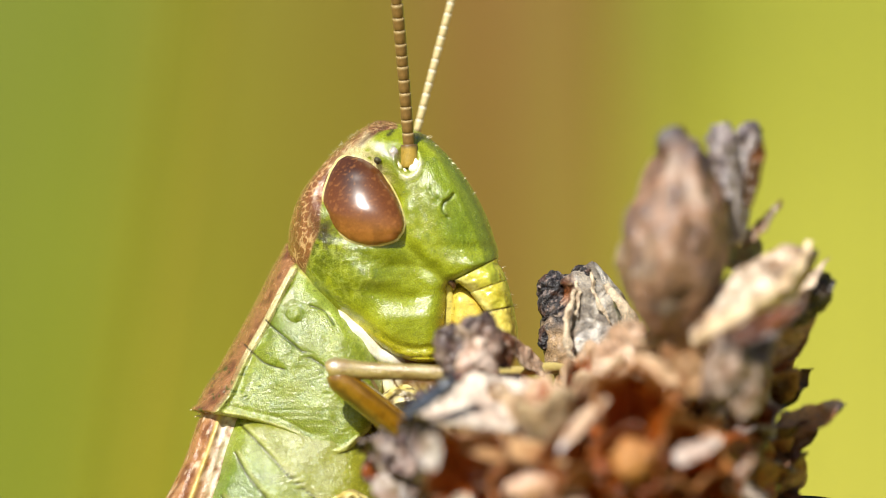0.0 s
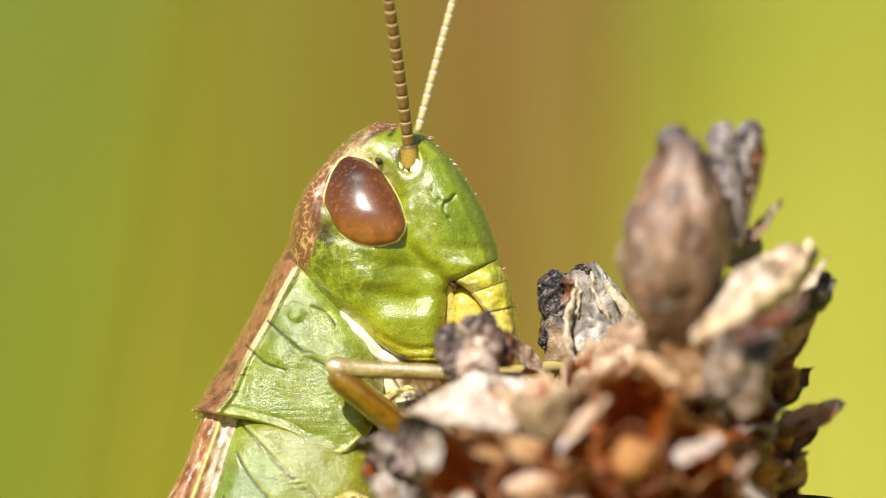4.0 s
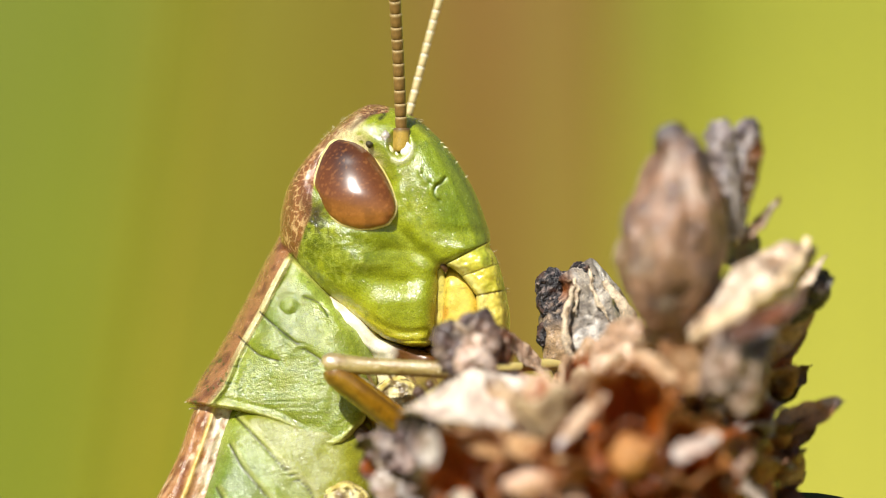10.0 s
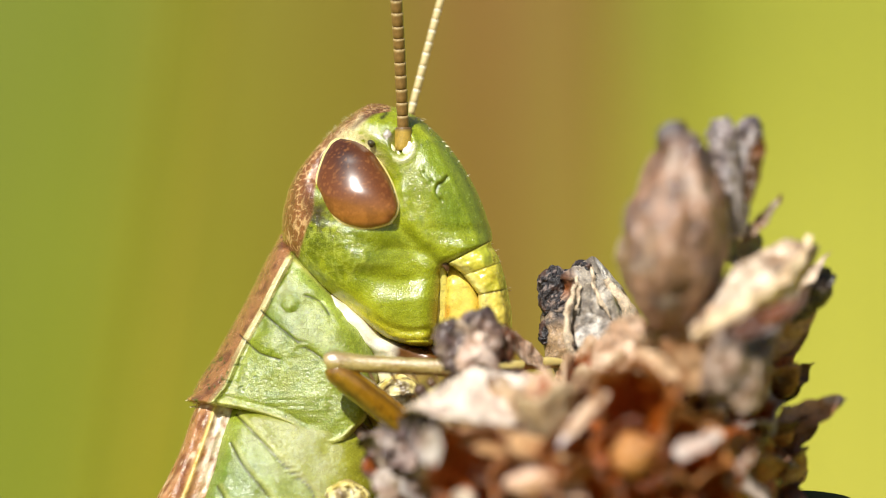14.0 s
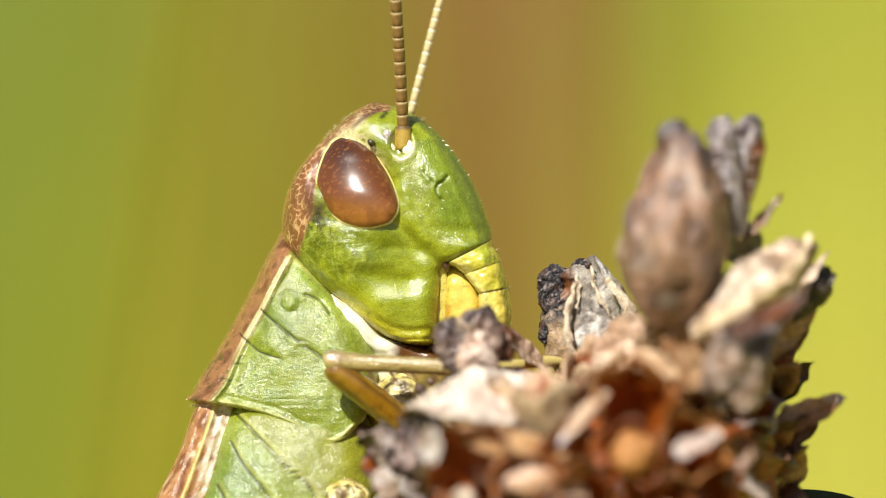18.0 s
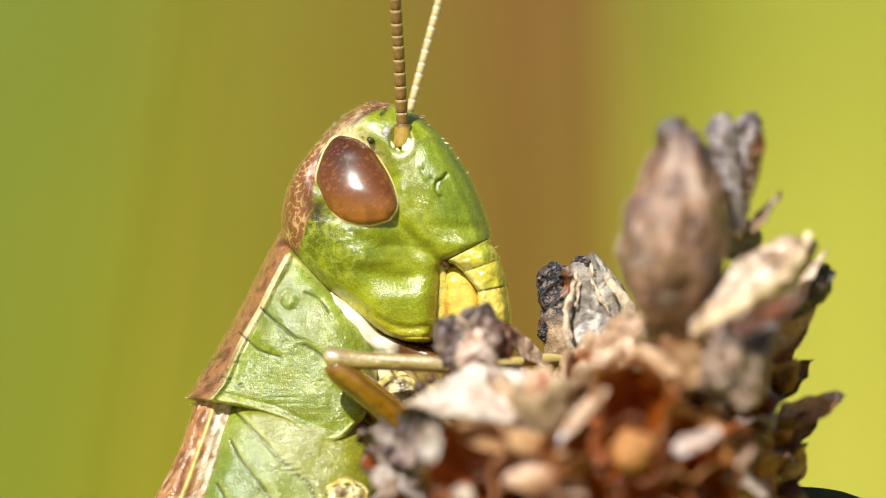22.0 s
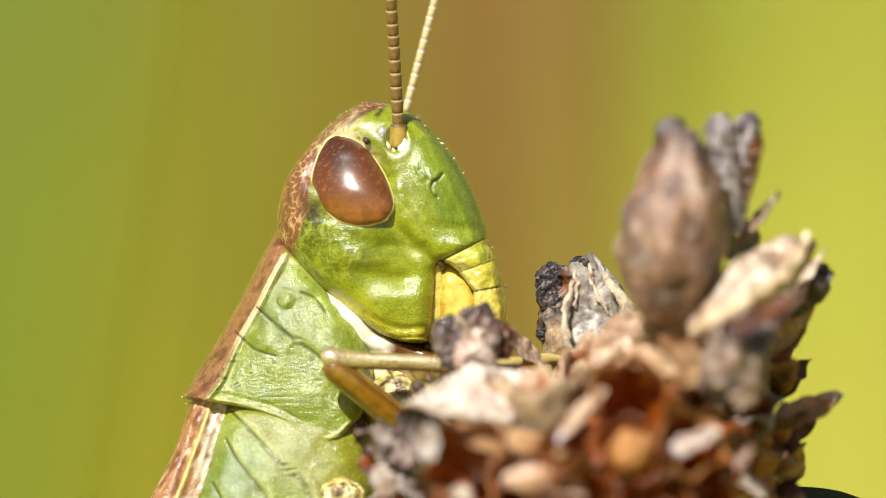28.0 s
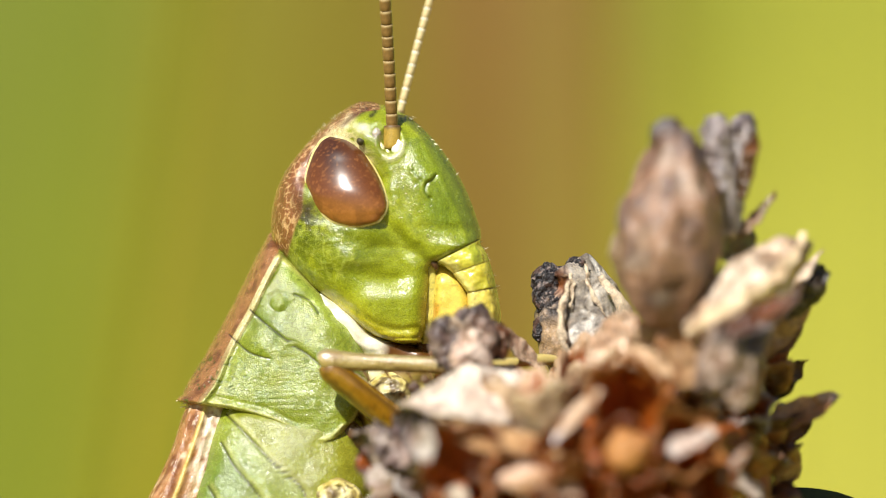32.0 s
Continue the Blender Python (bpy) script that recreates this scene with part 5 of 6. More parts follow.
spots = [(u + 3, v + 2, -110 + rnd.uniform(-20, 20)) for u, v in [(530 + 120 * t, 300 - 114 * t - 20 * math.sin(math.pi * t)) for t in [rnd.random() for _ in range(30)]]]
hairs("hairs", spots, 5, 0.5, head, "short pale hairs on the crown", 8, (-0.5, -0.6, 0.2))
for k, (u, v) in enumerate(((352, 712), (340, 706), (348, 718))):
    a = tube([(u, v, -80), (u - 6, v - 1, -78), (u - 12, v + 1, -76)], [1.6, 1.2, 0.5], rows=6, ring=6)
    part("bristle", a, hair_skin, hopper)


# ---- what moves ----
HOPPER_AT, HEAD_AT, NEAR_AT, FAR_AT, KNEE_AT, PLANT_AT, FLY_AT = (ob.location.copy() for ob in (hopper, head, antenna_near, antenna_far, femur, plant, fly))
FLY_AT.y -= 150 * S            # it walks on the front of the pale husk
LABRUM_AT = labrum.location.copy()
BLADE_AT = blades[0].location.copy()
WING_AT = [ob.location.copy() for ob in fly_wings]


def on(at, u, v, d, rx, ry):
    """A pose moved from at by board units and turned by degrees: towards the lens, clockwise."""
    return pose(at.x + u * S, at.y - d * S, at.z - v * S, rx, ry, 0)


def motions():
    walk(hopper, [
        (0, on(HOPPER_AT, 8.1088, 19.939, 0, 0, 0.1874)),
        (0.5, on(HOPPER_AT, 6.5087, 20.597, 0, 0, 0.3072)),
        (1, on(HOPPER_AT, 5.375, 21.2247, 0, 0, 0.2396)),
        (1.5, on(HOPPER_AT, 5.0148, 21.4698, 0, 0, 0.175)),
        (2, on(HOPPER_AT, 5.0148, 21.4698, 0, 0, 0.175)),
        (2.5, on(HOPPER_AT, 5.0148, 21.4698, 0, 0, 0.175)),
        (3, on(HOPPER_AT, 16.4855, 21.5606, 0, 0, 0.7815)),
        (3.5, on(HOPPER_AT, 12.039, 21.0106, 0, 0, 0.5356)),
        (5.5, on(HOPPER_AT, 9.206, 21.4307, 0, 0, -0.0124)),
        (6, on(HOPPER_AT, 8.1751, 20.0852, 0, 0, 0.2907)),
        (6.5, on(HOPPER_AT, 10.5271, 16.9543, 0, 0, 0.4234)),
        (7, on(HOPPER_AT, 9.397, 12.3948, 0, 0, 0.6215)),
        (7.5, on(HOPPER_AT, 26.6563, -6.0567, 0, 0, 2.9372)),
        (8, on(HOPPER_AT, 7.1223, 4.6332, 0, 0, 0.1596)),
        (8.5, on(HOPPER_AT, 4.0553, 5.351, 0, 0, -0.1139)),
        (9, on(HOPPER_AT, 1.3892, 5.8484, 0, 0, -0.1664)),
        (9.5, on(HOPPER_AT, -1.1955, 5.8479, 0, 0, -0.1294)),
        (10, on(HOPPER_AT, -1.4671, 5.2203, 0, 0, -0.102)),
        (10.5, on(HOPPER_AT, -0.6704, 5.0906, 0, 0, -0.1638)),
        (11, on(HOPPER_AT, -1.2953, 5.3453, 0, 0, -0.1811)),
        (11.5, on(HOPPER_AT, -1.608, 5.1105, 0, 0, -0.0693)),
        (12, on(HOPPER_AT, -0.6003, 4.5857, 0, 0, -0.0679)),
        (12.5, on(HOPPER_AT, 0.2958, 3.9218, 0, 0, -0.0942)),
        (13, on(HOPPER_AT, 0.5927, 3.1803, 0, 0, 0.0663)),
        (13.5, on(HOPPER_AT, 0.5853, 2.6751, 0, 0, 0.0814)),
        (14, on(HOPPER_AT, 0.2665, 2.5259, 0, 0, -0.0341)),
        (14.5, on(HOPPER_AT, -0.6, 2.576, 0, 0, 0.2054)),
        (16.5, on(HOPPER_AT, 0.9284, 1.564, 0, 0, 0.1472)),
        (17, on(HOPPER_AT, -0.0432, 1.4268, 0, 0, 0.0888)),
        (17.5, on(HOPPER_AT, -0.3003, 1.0548, 0, 0, 0.1034)),
        (18, on(HOPPER_AT, 0.2555, 0.6558, 0, 0, -0.0114)),
        (18.5, on(HOPPER_AT, 0.3031, 0.3771, 0, 0, -0.1093)),
        (19, on(HOPPER_AT, 0.1845, -0.0257, 0, 0, -0.1225)),
        (19.5, on(HOPPER_AT, -0.0542, -0.2973, 0, 0, -0.1457)),
        (20, on(HOPPER_AT, -1.3309, -0.0263, 0, 0, -0.1251)),
        (20.5, on(HOPPER_AT, -1.6971, 0.0961, 0, 0, -0.1774)),
        (21, on(HOPPER_AT, -0.6655, -0.5687, 0, 0, -0.2082)),
        (21.5, on(HOPPER_AT, -0.3282, -1.7036, 0, 0, -0.0964)),
        (22, on(HOPPER_AT, -0.6155, -2.3207, 0, 0, -0.0195)),
        (22.5, on(HOPPER_AT, -0.9905, -1.9457, 0, 0, -0.0195)),
        (23, on(HOPPER_AT, -0.3774, -2.4502, 0, 0, 0.0392)),
        (23.5, on(HOPPER_AT, 0.8557, -4.0859, 0, 0, 0.1082)),
        (24, on(HOPPER_AT, 0.8377, -4.8436, 0, 0, 0.1108)),
        (24.5, on(HOPPER_AT, -1.0545, -4.3459, 0, 0, 0.0606)),
        (25, on(HOPPER_AT, -4.2546, -3.7023, 0, 0, 0.1117)),
        (25.5, on(HOPPER_AT, -6.4184, -4.4988, 0, 0, 0.653)),
        (27.5, on(HOPPER_AT, -6.7, -3.524, 0, 0, 0.2054)),
        (28, on(HOPPER_AT, -7.6758, -3.295, 0, 0, 0.1044)),
        (28.5, on(HOPPER_AT, -11.2316, -2.8035, 0, 0, 0.0646)),
        (29, on(HOPPER_AT, -14.9296, -1.9131, 0, 0, 0.0603)),
        (29.5, on(HOPPER_AT, -15.7457, -0.6658, 0, 0, -0.1123)),
        (30, on(HOPPER_AT, -15.9947, 0.1093, 0, 0, -0.1139)),
        (30.5, on(HOPPER_AT, -16.6085, 0.2378, 0, 0, -0.1371)),
        (31, on(HOPPER_AT, -16.497, 0.4394, 0, 0, -0.3667)),
        (31.5, on(HOPPER_AT, -16.5626, 1.0432, 0, 0, -0.5062)),
        (32, on(HOPPER_AT, -17.0208, 1.397, 0, 0, -0.6441)),
    ])
    walk(head, [
        (0, on(HEAD_AT, 2.107, 11.7299, 0, 0, -0.1874)),
        (0.5, on(HEAD_AT, 1.8142, 10.7152, 0, 0, -0.2973)),
        (1, on(HEAD_AT, 2.0035, 10.4212, 0, 0, -0.3091)),
        (1.5, on(HEAD_AT, 2.1736, 10.6797, 0, 0, -0.2844)),
        (2, on(HEAD_AT, 2.0979, 10.9549, 0, 0, -0.0903)),
        (2.5, on(HEAD_AT, 2.0037, 11.156, 0, 0, 0.1445)),
        (3, on(HEAD_AT, 1.3263, 12.4636, 0, 0, -0.4897)),
        (3.5, on(HEAD_AT, 1.1187, 11.8406, 0, 0, -0.3312)),
        (5.5, on(HEAD_AT, -0.0816, 10.768, 0, 0, 0.0323)),
        (6, on(HEAD_AT, 0.1224, 9.452, 0, 0, -0.126)),
        (6.5, on(HEAD_AT, 0.5308, 4.8552, 0, 0, -0.4234)),
        (7, on(HEAD_AT, -0.3643, 2.745, 0, 0, -0.6292)),
        (7.5, on(HEAD_AT, 6.8189, 3.4262, 0, 0, -2.9317)),
        (8, on(HEAD_AT, -1.4688, -0.4756, 0, 0, -0.1596)),
        (8.5, on(HEAD_AT, -1.4611, -0.4362, 0, 0, 0.1139)),
        (9, on(HEAD_AT, -2.0147, -0.8802, 0, 0, 0.1468)),
        (9.5, on(HEAD_AT, -2.1513, -1.4465, 0, 0, 0.0902)),
        (10, on(HEAD_AT, -2.0385, -1.5542, 0, 0, 0.0824)),
        (10.5, on(HEAD_AT, -2.342, -1.5405, 0, 0, 0.1638)),
        (11, on(HEAD_AT, -2.0426, -1.7469, 0, 0, 0.1811)),
        (11.5, on(HEAD_AT, -0.8961, -1.8181, 0, 0, 0.0693)),
        (12, on(HEAD_AT, -0.297, -1.1953, 0, 0, 0.0115)),
        (12.5, on(HEAD_AT, -0.4635, -0.522, 0, 0, -0.0707)),
        (13, on(HEAD_AT, -0.3198, -0.8736, 0, 0, -0.2288)),
        (13.5, on(HEAD_AT, -0.2472, -1.1067, 0, 0, -0.1393)),
        (14, on(HEAD_AT, -0.3789, -0.6353, 0, 0, -0.0238)),
        (14.5, on(HEAD_AT, 0.8052, -0.7131, 0, 0, -0.4136)),
        (16.5, on(HEAD_AT, -1.3439, -1.972, 0, 0, -0.1472)),
        (17, on(HEAD_AT, -0.9164, -1.3719, 0, 0, -0.1129)),
        (17.5, on(HEAD_AT, -0.1164, -0.6322, 0, 0, -0.2118)),
        (18, on(HEAD_AT, 0.0511, -0.1064, 0, 0, -0.1331)),
        (18.5, on(HEAD_AT, 0.0945, 0.036, 0, 0, 0.0491)),
        (19, on(HEAD_AT, -0.242, -0.0081, 0, 0, 0.1225)),
        (19.5, on(HEAD_AT, -1.1123, -0.4242, 0, 0, 0.1457)),
        (20, on(HEAD_AT, -1.0427, -0.7519, 0, 0, 0.1251)),
        (20.5, on(HEAD_AT, -0.5305, -0.353, 0, 0, 0.1774)),
        (21, on(HEAD_AT, -0.6323, -0.2568, 0, 0, 0.1498)),
        (21.5, on(HEAD_AT, -0.4134, -0.8604, 0, 0, -0.0204)),
        (22, on(HEAD_AT, -0.7784, -1.3334, 0, 0, -0.0408)),
        (22.5, on(HEAD_AT, -1.9212, -1.3137, 0, 0, -0.0428)),
        (23, on(HEAD_AT, -1.4012, -0.7692, 0, 0, -0.2144)),
        (23.5, on(HEAD_AT, -0.5666, -0.4916, 0, 0, -0.2795)),
        (24, on(HEAD_AT, -1.2214, -1.3898, 0, 0, -0.1384)),
        (24.5, on(HEAD_AT, -1.5718, -2.0499, 0, 0, -0.0591)),
        (25, on(HEAD_AT, -0.9957, -1.6828, 0, 0, -0.1957)),
        (25.5, on(HEAD_AT, -0.0169, -1.9351, 0, 0, -0.653)),
        (27.5, on(HEAD_AT, -0.774, -0.7308, 0, 0, -0.4192)),
        (28, on(HEAD_AT, -1.1569, -0.0786, 0, 0, -0.2201)),
        (28.5, on(HEAD_AT, -0.603, 0.09, 0, 0, -0.1992)),
        (29, on(HEAD_AT, -0.1496, 0.121, 0, 0, -0.2752)),
        (29.5, on(HEAD_AT, -0.5158, 0.292, 0, 0, -0.2034)),
        (30, on(HEAD_AT, -0.6559, -0.414, 0, 0, -0.1676)),
        (30.5, on(HEAD_AT, -0.9674, -1.028, 0, 0, -0.0467)),
        (31, on(HEAD_AT, -1.7522, -1.0038, 0, 0, 0.2687)),
        (31.5, on(HEAD_AT, -1.829, -1.2398, 0, 0, 0.4854)),
        (32, on(HEAD_AT, -1.0578, -1.1204, 0, 0, 0.6441)),
    ])
    walk(labrum, [
        (0, on(LABRUM_AT, 0, 0, 0, 0, 0)),
        (7.2, on(LABRUM_AT, 0, 0, 0, 0, 0)),
        (7.35, on(LABRUM_AT, 3, -1.2, 0, 0, 0)),
        (7.5, on(LABRUM_AT, 5, -2, 0, 0, 0)),
        (7.65, on(LABRUM_AT, 4, -1.6, 0, 0, 0)),
        (7.8, on(LABRUM_AT, 0, 0, 0, 0, 0)),
        (22.2, on(LABRUM_AT, 0, 0, 0, 0, 0)),
        (22.3, on(LABRUM_AT, 1, -0.4, 0, 0, 0)),
        (22.4, on(LABRUM_AT, 5, -2, 0, 0, 0)),
        (22.55, on(LABRUM_AT, 2, -0.8, 0, 0, 0)),
        (22.7, on(LABRUM_AT, 0, 0, 0, 0, 0)),
        (22.8, on(LABRUM_AT, 1, -0.4, 0, 0, 0)),
        (22.9, on(LABRUM_AT, 4, -1.6, 0, 0, 0)),
        (23.1, on(LABRUM_AT, 3, -1.2, 0, 0, 0)),
        (23.25, on(LABRUM_AT, 5, -2, 0, 0, 0)),
        (23.4, on(LABRUM_AT, 8, -3.2, 0, 0, 0)),
        (23.55, on(LABRUM_AT, 4, -1.6, 0, 0, 0)),
        (23.7, on(LABRUM_AT, 0, 0, 0, 0, 0)),
        (32, on(LABRUM_AT, 0, 0, 0, 0, 0)),
    ])
    walk(antenna_near, [
        (0, on(NEAR_AT, 1.1514, 11.4959, 0, 0, -1.6874)),
        (0.5, on(NEAR_AT, 0.2983, 10.3456, 0, 0, -1.6473)),
        (1, on(NEAR_AT, 0.4269, 10.037, 0, 0, -1.5091)),
        (1.5, on(NEAR_AT, 0.7232, 10.3258, 0, 0, -1.4844)),
        (2, on(NEAR_AT, 1.6377, 10.8418, 0, 0, -1.2903)),
        (2.5, on(NEAR_AT, 2.7398, 11.3385, 0, 0, -1.4555)),
        (2.6, on(NEAR_AT, 1.9545, 11.4398, 0, 0, -1.5824)),
        (2.7, on(NEAR_AT, 1.1707, 11.5426, 0, 16, -8.1092)),
        (2.8, on(NEAR_AT, 0.3883, 11.6467, 0, 40, -15.736)),
        (2.9, on(NEAR_AT, -0.3926, 11.7521, 0, 40, -16.8629)),
        (3, on(NEAR_AT, -1.172, 11.8589, 0, 18, -9.4897)),
        (3.1, on(NEAR_AT, -1.0523, 11.7731, 0, 8, -6.458)),
        (3.5, on(NEAR_AT, -0.5706, 11.4292, 0, 8, -5.8312)),
        (5.5, on(NEAR_AT, 0.0832, 10.8087, 0, 0, 0.8323)),
        (6, on(NEAR_AT, -0.5199, 9.2944, 0, 0, 0.674)),
        (6.5, on(NEAR_AT, -1.6289, 4.3311, 0, 0, 0.3766)),
        (7, on(NEAR_AT, -3.5755, 1.9719, 0, 0, 0.1708)),
        (7.5, on(NEAR_AT, -8.2098, 0.1259, 0, 0, -1.7317)),
        (8, on(NEAR_AT, -2.2827, -0.675, 0, 0, 0.8404)),
        (8.5, on(NEAR_AT, -0.8807, -0.2924, 0, 0, 0.9639)),
        (9, on(NEAR_AT, -1.2669, -0.6948, 0, 0, 0.8468)),
        (9.5, on(NEAR_AT, -1.6917, -1.3327, 0, 0, 0.6402)),
        (10, on(NEAR_AT, -1.6188, -1.4504, 0, 0, 0.4824)),
        (10.5, on(NEAR_AT, -1.5074, -1.3334, 0, 0, 0.5416)),
        (11, on(NEAR_AT, -1.12, -1.5178, 0, 0, 0.5367)),
        (11.5, on(NEAR_AT, -0.5429, -1.7307, 0, 0, 0.4027)),
        (12, on(NEAR_AT, -0.2385, -1.1809, 0, 0, 0.3226)),
        (12.5, on(NEAR_AT, -0.824, -0.6107, 0, 0, 0.2182)),
        (13, on(NEAR_AT, -1.4865, -1.1588, 0, 0, 0.0379)),
        (13.5, on(NEAR_AT, -0.9573, -1.2808, 0, 0, 0.1052)),
        (14, on(NEAR_AT, -0.5001, -0.6652, 0, 0, 0.1985)),
        (14.5, on(NEAR_AT, -1.3046, -1.2252, 0, 0, -0.2136)),
        (16.5, on(NEAR_AT, -2.0941, -2.156, 0, 0, -0.036)),
        (17, on(NEAR_AT, -1.4921, -1.5132, 0, 0, -0.024)),
        (17.5, on(NEAR_AT, -1.1963, -0.8963, 0, 0, -0.1451)),
        (18, on(NEAR_AT, -0.6275, -0.2729, 0, 0, -0.0887)),
        (18.5, on(NEAR_AT, 0.3448, 0.0978, 0, 0, 0.0713)),
        (19, on(NEAR_AT, 0.3821, 0.1465, 0, 0, 0.1225)),
        (19.5, on(NEAR_AT, -0.3701, -0.2402, 0, 0, 0.1457)),
        (20, on(NEAR_AT, -0.4051, -0.594, 0, 0, 0.1251)),
        (20.5, on(NEAR_AT, 0.3734, -0.1287, 0, 0, 0.1774)),
        (21, on(NEAR_AT, 0.1309, -0.0676, 0, 0, 0.1498)),
        (21.5, on(NEAR_AT, -0.5175, -0.8861, 0, 0, -0.0204)),
        (22, on(NEAR_AT, -0.9864, -1.3846, 0, 0, -0.0408)),
        (22.5, on(NEAR_AT, -2.1391, -1.3673, 0, 0, -0.0428)),
        (23, on(NEAR_AT, -2.4944, -1.0365, 0, 0, -0.2144)),
        (23.5, on(NEAR_AT, -1.9918, -0.8393, 0, 0, -0.2795)),
        (24, on(NEAR_AT, -1.9267, -1.5628, 0, 0, -0.1384)),
        (24.5, on(NEAR_AT, -1.8732, -2.1241, 0, 0, -0.0591)),
        (25, on(NEAR_AT, -1.9933, -1.927, 0, 0, -0.1957)),
        (25.5, on(NEAR_AT, -3.3495, -2.7368, 0, 0, -0.653)),
        (27.5, on(NEAR_AT, -2.9122, -1.2497, 0, 0, -0.4192)),
        (28, on(NEAR_AT, -2.2791, -0.353, 0, 0, -0.2201)),
        (28.5, on(NEAR_AT, -1.6185, -0.1585, 0, 0, -0.1992)),
        (29, on(NEAR_AT, -1.5528, -0.2214, 0, 0, -0.2752)),
        (29.5, on(NEAR_AT, -1.5527, 0.0383, 0, 0, -0.2034)),
        (30, on(NEAR_AT, -1.5104, -0.6233, 0, 0, -0.1676)),
        (30.5, on(NEAR_AT, -1.2056, -1.0866, 0, 0, -0.0467)),
        (31, on(NEAR_AT, -0.3837, -0.663, 0, 0, 0.2687)),
        (31.5, on(NEAR_AT, 0.642, -0.6194, 0, 0, 0.4854)),
        (32, on(NEAR_AT, 2.2204, -0.2925, 0, 0, 0.6441)),
    ])
    walk(antenna_far, [
        (0, on(FAR_AT, 0.9452, 11.4472, 0, 0, -0.1874)),
        (0.5, on(FAR_AT, -0.0288, 10.2686, 0, 0, -0.2973)),
        (1, on(FAR_AT, 0.0868, 9.957, 0, 0, -0.3091)),
        (1.5, on(FAR_AT, 0.4102, 10.2521, 0, 0, -0.2844)),
        (2, on(FAR_AT, 1.5384, 10.8182, 0, 0, -0.0903)),
        (2.5, on(FAR_AT, 2.8986, 11.3765, 0, 0, 0.1445)),
        (3, on(FAR_AT, -1.711, 11.733, 0, 0, -0.4897)),
        (3.5, on(FAR_AT, -0.9351, 11.3436, 0, 0, -0.3312)),
        (5.5, on(FAR_AT, 0.1188, 10.8172, 0, 0, 0.0323)),
        (6, on(FAR_AT, -0.6585, 9.2616, 0, 0, -0.126)),
        (6.5, on(FAR_AT, -2.0948, 4.222, 0, 0, -0.4234)),
        (7, on(FAR_AT, -4.2682, 1.811, 0, 0, -0.6292)),
        (7.5, on(FAR_AT, -11.4516, -0.5588, 0, 0, -2.9317)),
        (8, on(FAR_AT, -2.4582, -0.7166, 0, 0, -0.1596)),
        (8.5, on(FAR_AT, -0.7555, -0.2625, 0, 0, 0.1139)),
        (9, on(FAR_AT, -1.1055, -0.6561, 0, 0, 0.1468)),
        (9.5, on(FAR_AT, -1.5926, -1.3091, 0, 0, 0.0902)),
        (10, on(FAR_AT, -1.5282, -1.4288, 0, 0, 0.0824)),
        (10.5, on(FAR_AT, -1.3273, -1.2902, 0, 0, 0.1638)),
        (11, on(FAR_AT, -0.921, -1.4701, 0, 0, 0.1811)),
        (11.5, on(FAR_AT, -0.4666, -1.7125, 0, 0, 0.0693)),
        (12, on(FAR_AT, -0.2259, -1.1779, 0, 0, 0.0115)),
        (12.5, on(FAR_AT, -0.9017, -0.6292, 0, 0, -0.0707)),
        (13, on(FAR_AT, -1.7383, -1.2182, 0, 0, -0.2288)),
        (13.5, on(FAR_AT, -1.1105, -1.3171, 0, 0, -0.1393)),
        (14, on(FAR_AT, -0.5262, -0.6714, 0, 0, -0.0238)),
        (14.5, on(FAR_AT, -1.7598, -1.3319, 0, 0, -0.4136)),
        (16.5, on(FAR_AT, -2.2559, -2.1943, 0, 0, -0.1472)),
        (17, on(FAR_AT, -1.6162, -1.5427, 0, 0, -0.1129)),
        (17.5, on(FAR_AT, -1.4293, -0.9514, 0, 0, -0.2118)),
        (18, on(FAR_AT, -0.7739, -0.3076, 0, 0, -0.1331)),
        (18.5, on(FAR_AT, 0.3988, 0.1107, 0, 0, 0.0491)),
        (19, on(FAR_AT, 0.5168, 0.1788, 0, 0, 0.1225)),
        (19.5, on(FAR_AT, -0.2099, -0.2019, 0, 0, 0.1457)),
        (20, on(FAR_AT, -0.2675, -0.5611, 0, 0, 0.1251)),
        (20.5, on(FAR_AT, 0.5684, -0.0819, 0, 0, 0.1774)),
        (21, on(FAR_AT, 0.2955, -0.0282, 0, 0, 0.1498)),
        (21.5, on(FAR_AT, -0.54, -0.8914, 0, 0, -0.0204)),
        (22, on(FAR_AT, -1.0313, -1.3953, 0, 0, -0.0408)),
        (22.5, on(FAR_AT, -2.1861, -1.3785, 0, 0, -0.0428)),
        (23, on(FAR_AT, -2.7302, -1.0922, 0, 0, -0.2144)),
        (23.5, on(FAR_AT, -2.2993, -0.9117, 0, 0, -0.2795)),
        (24, on(FAR_AT, -2.0789, -1.5989, 0, 0, -0.1384)),
        (24.5, on(FAR_AT, -1.9382, -2.1395, 0, 0, -0.0591)),
        (25, on(FAR_AT, -2.2085, -1.9778, 0, 0, -0.1957)),
        (25.5, on(FAR_AT, -4.0686, -2.9036, 0, 0, -0.653)),
        (27.5, on(FAR_AT, -3.3736, -1.3578, 0, 0, -0.4192)),
        (28, on(FAR_AT, -2.5212, -0.4101, 0, 0, -0.2201)),
        (28.5, on(FAR_AT, -1.8376, -0.2103, 0, 0, -0.1992)),
        (29, on(FAR_AT, -1.8555, -0.2927, 0, 0, -0.2752)),
        (29.5, on(FAR_AT, -1.7764, -0.0145, 0, 0, -0.2034)),
        (30, on(FAR_AT, -1.6948, -0.667, 0, 0, -0.1676)),
        (30.5, on(FAR_AT, -1.2569, -1.0989, 0, 0, -0.0467)),
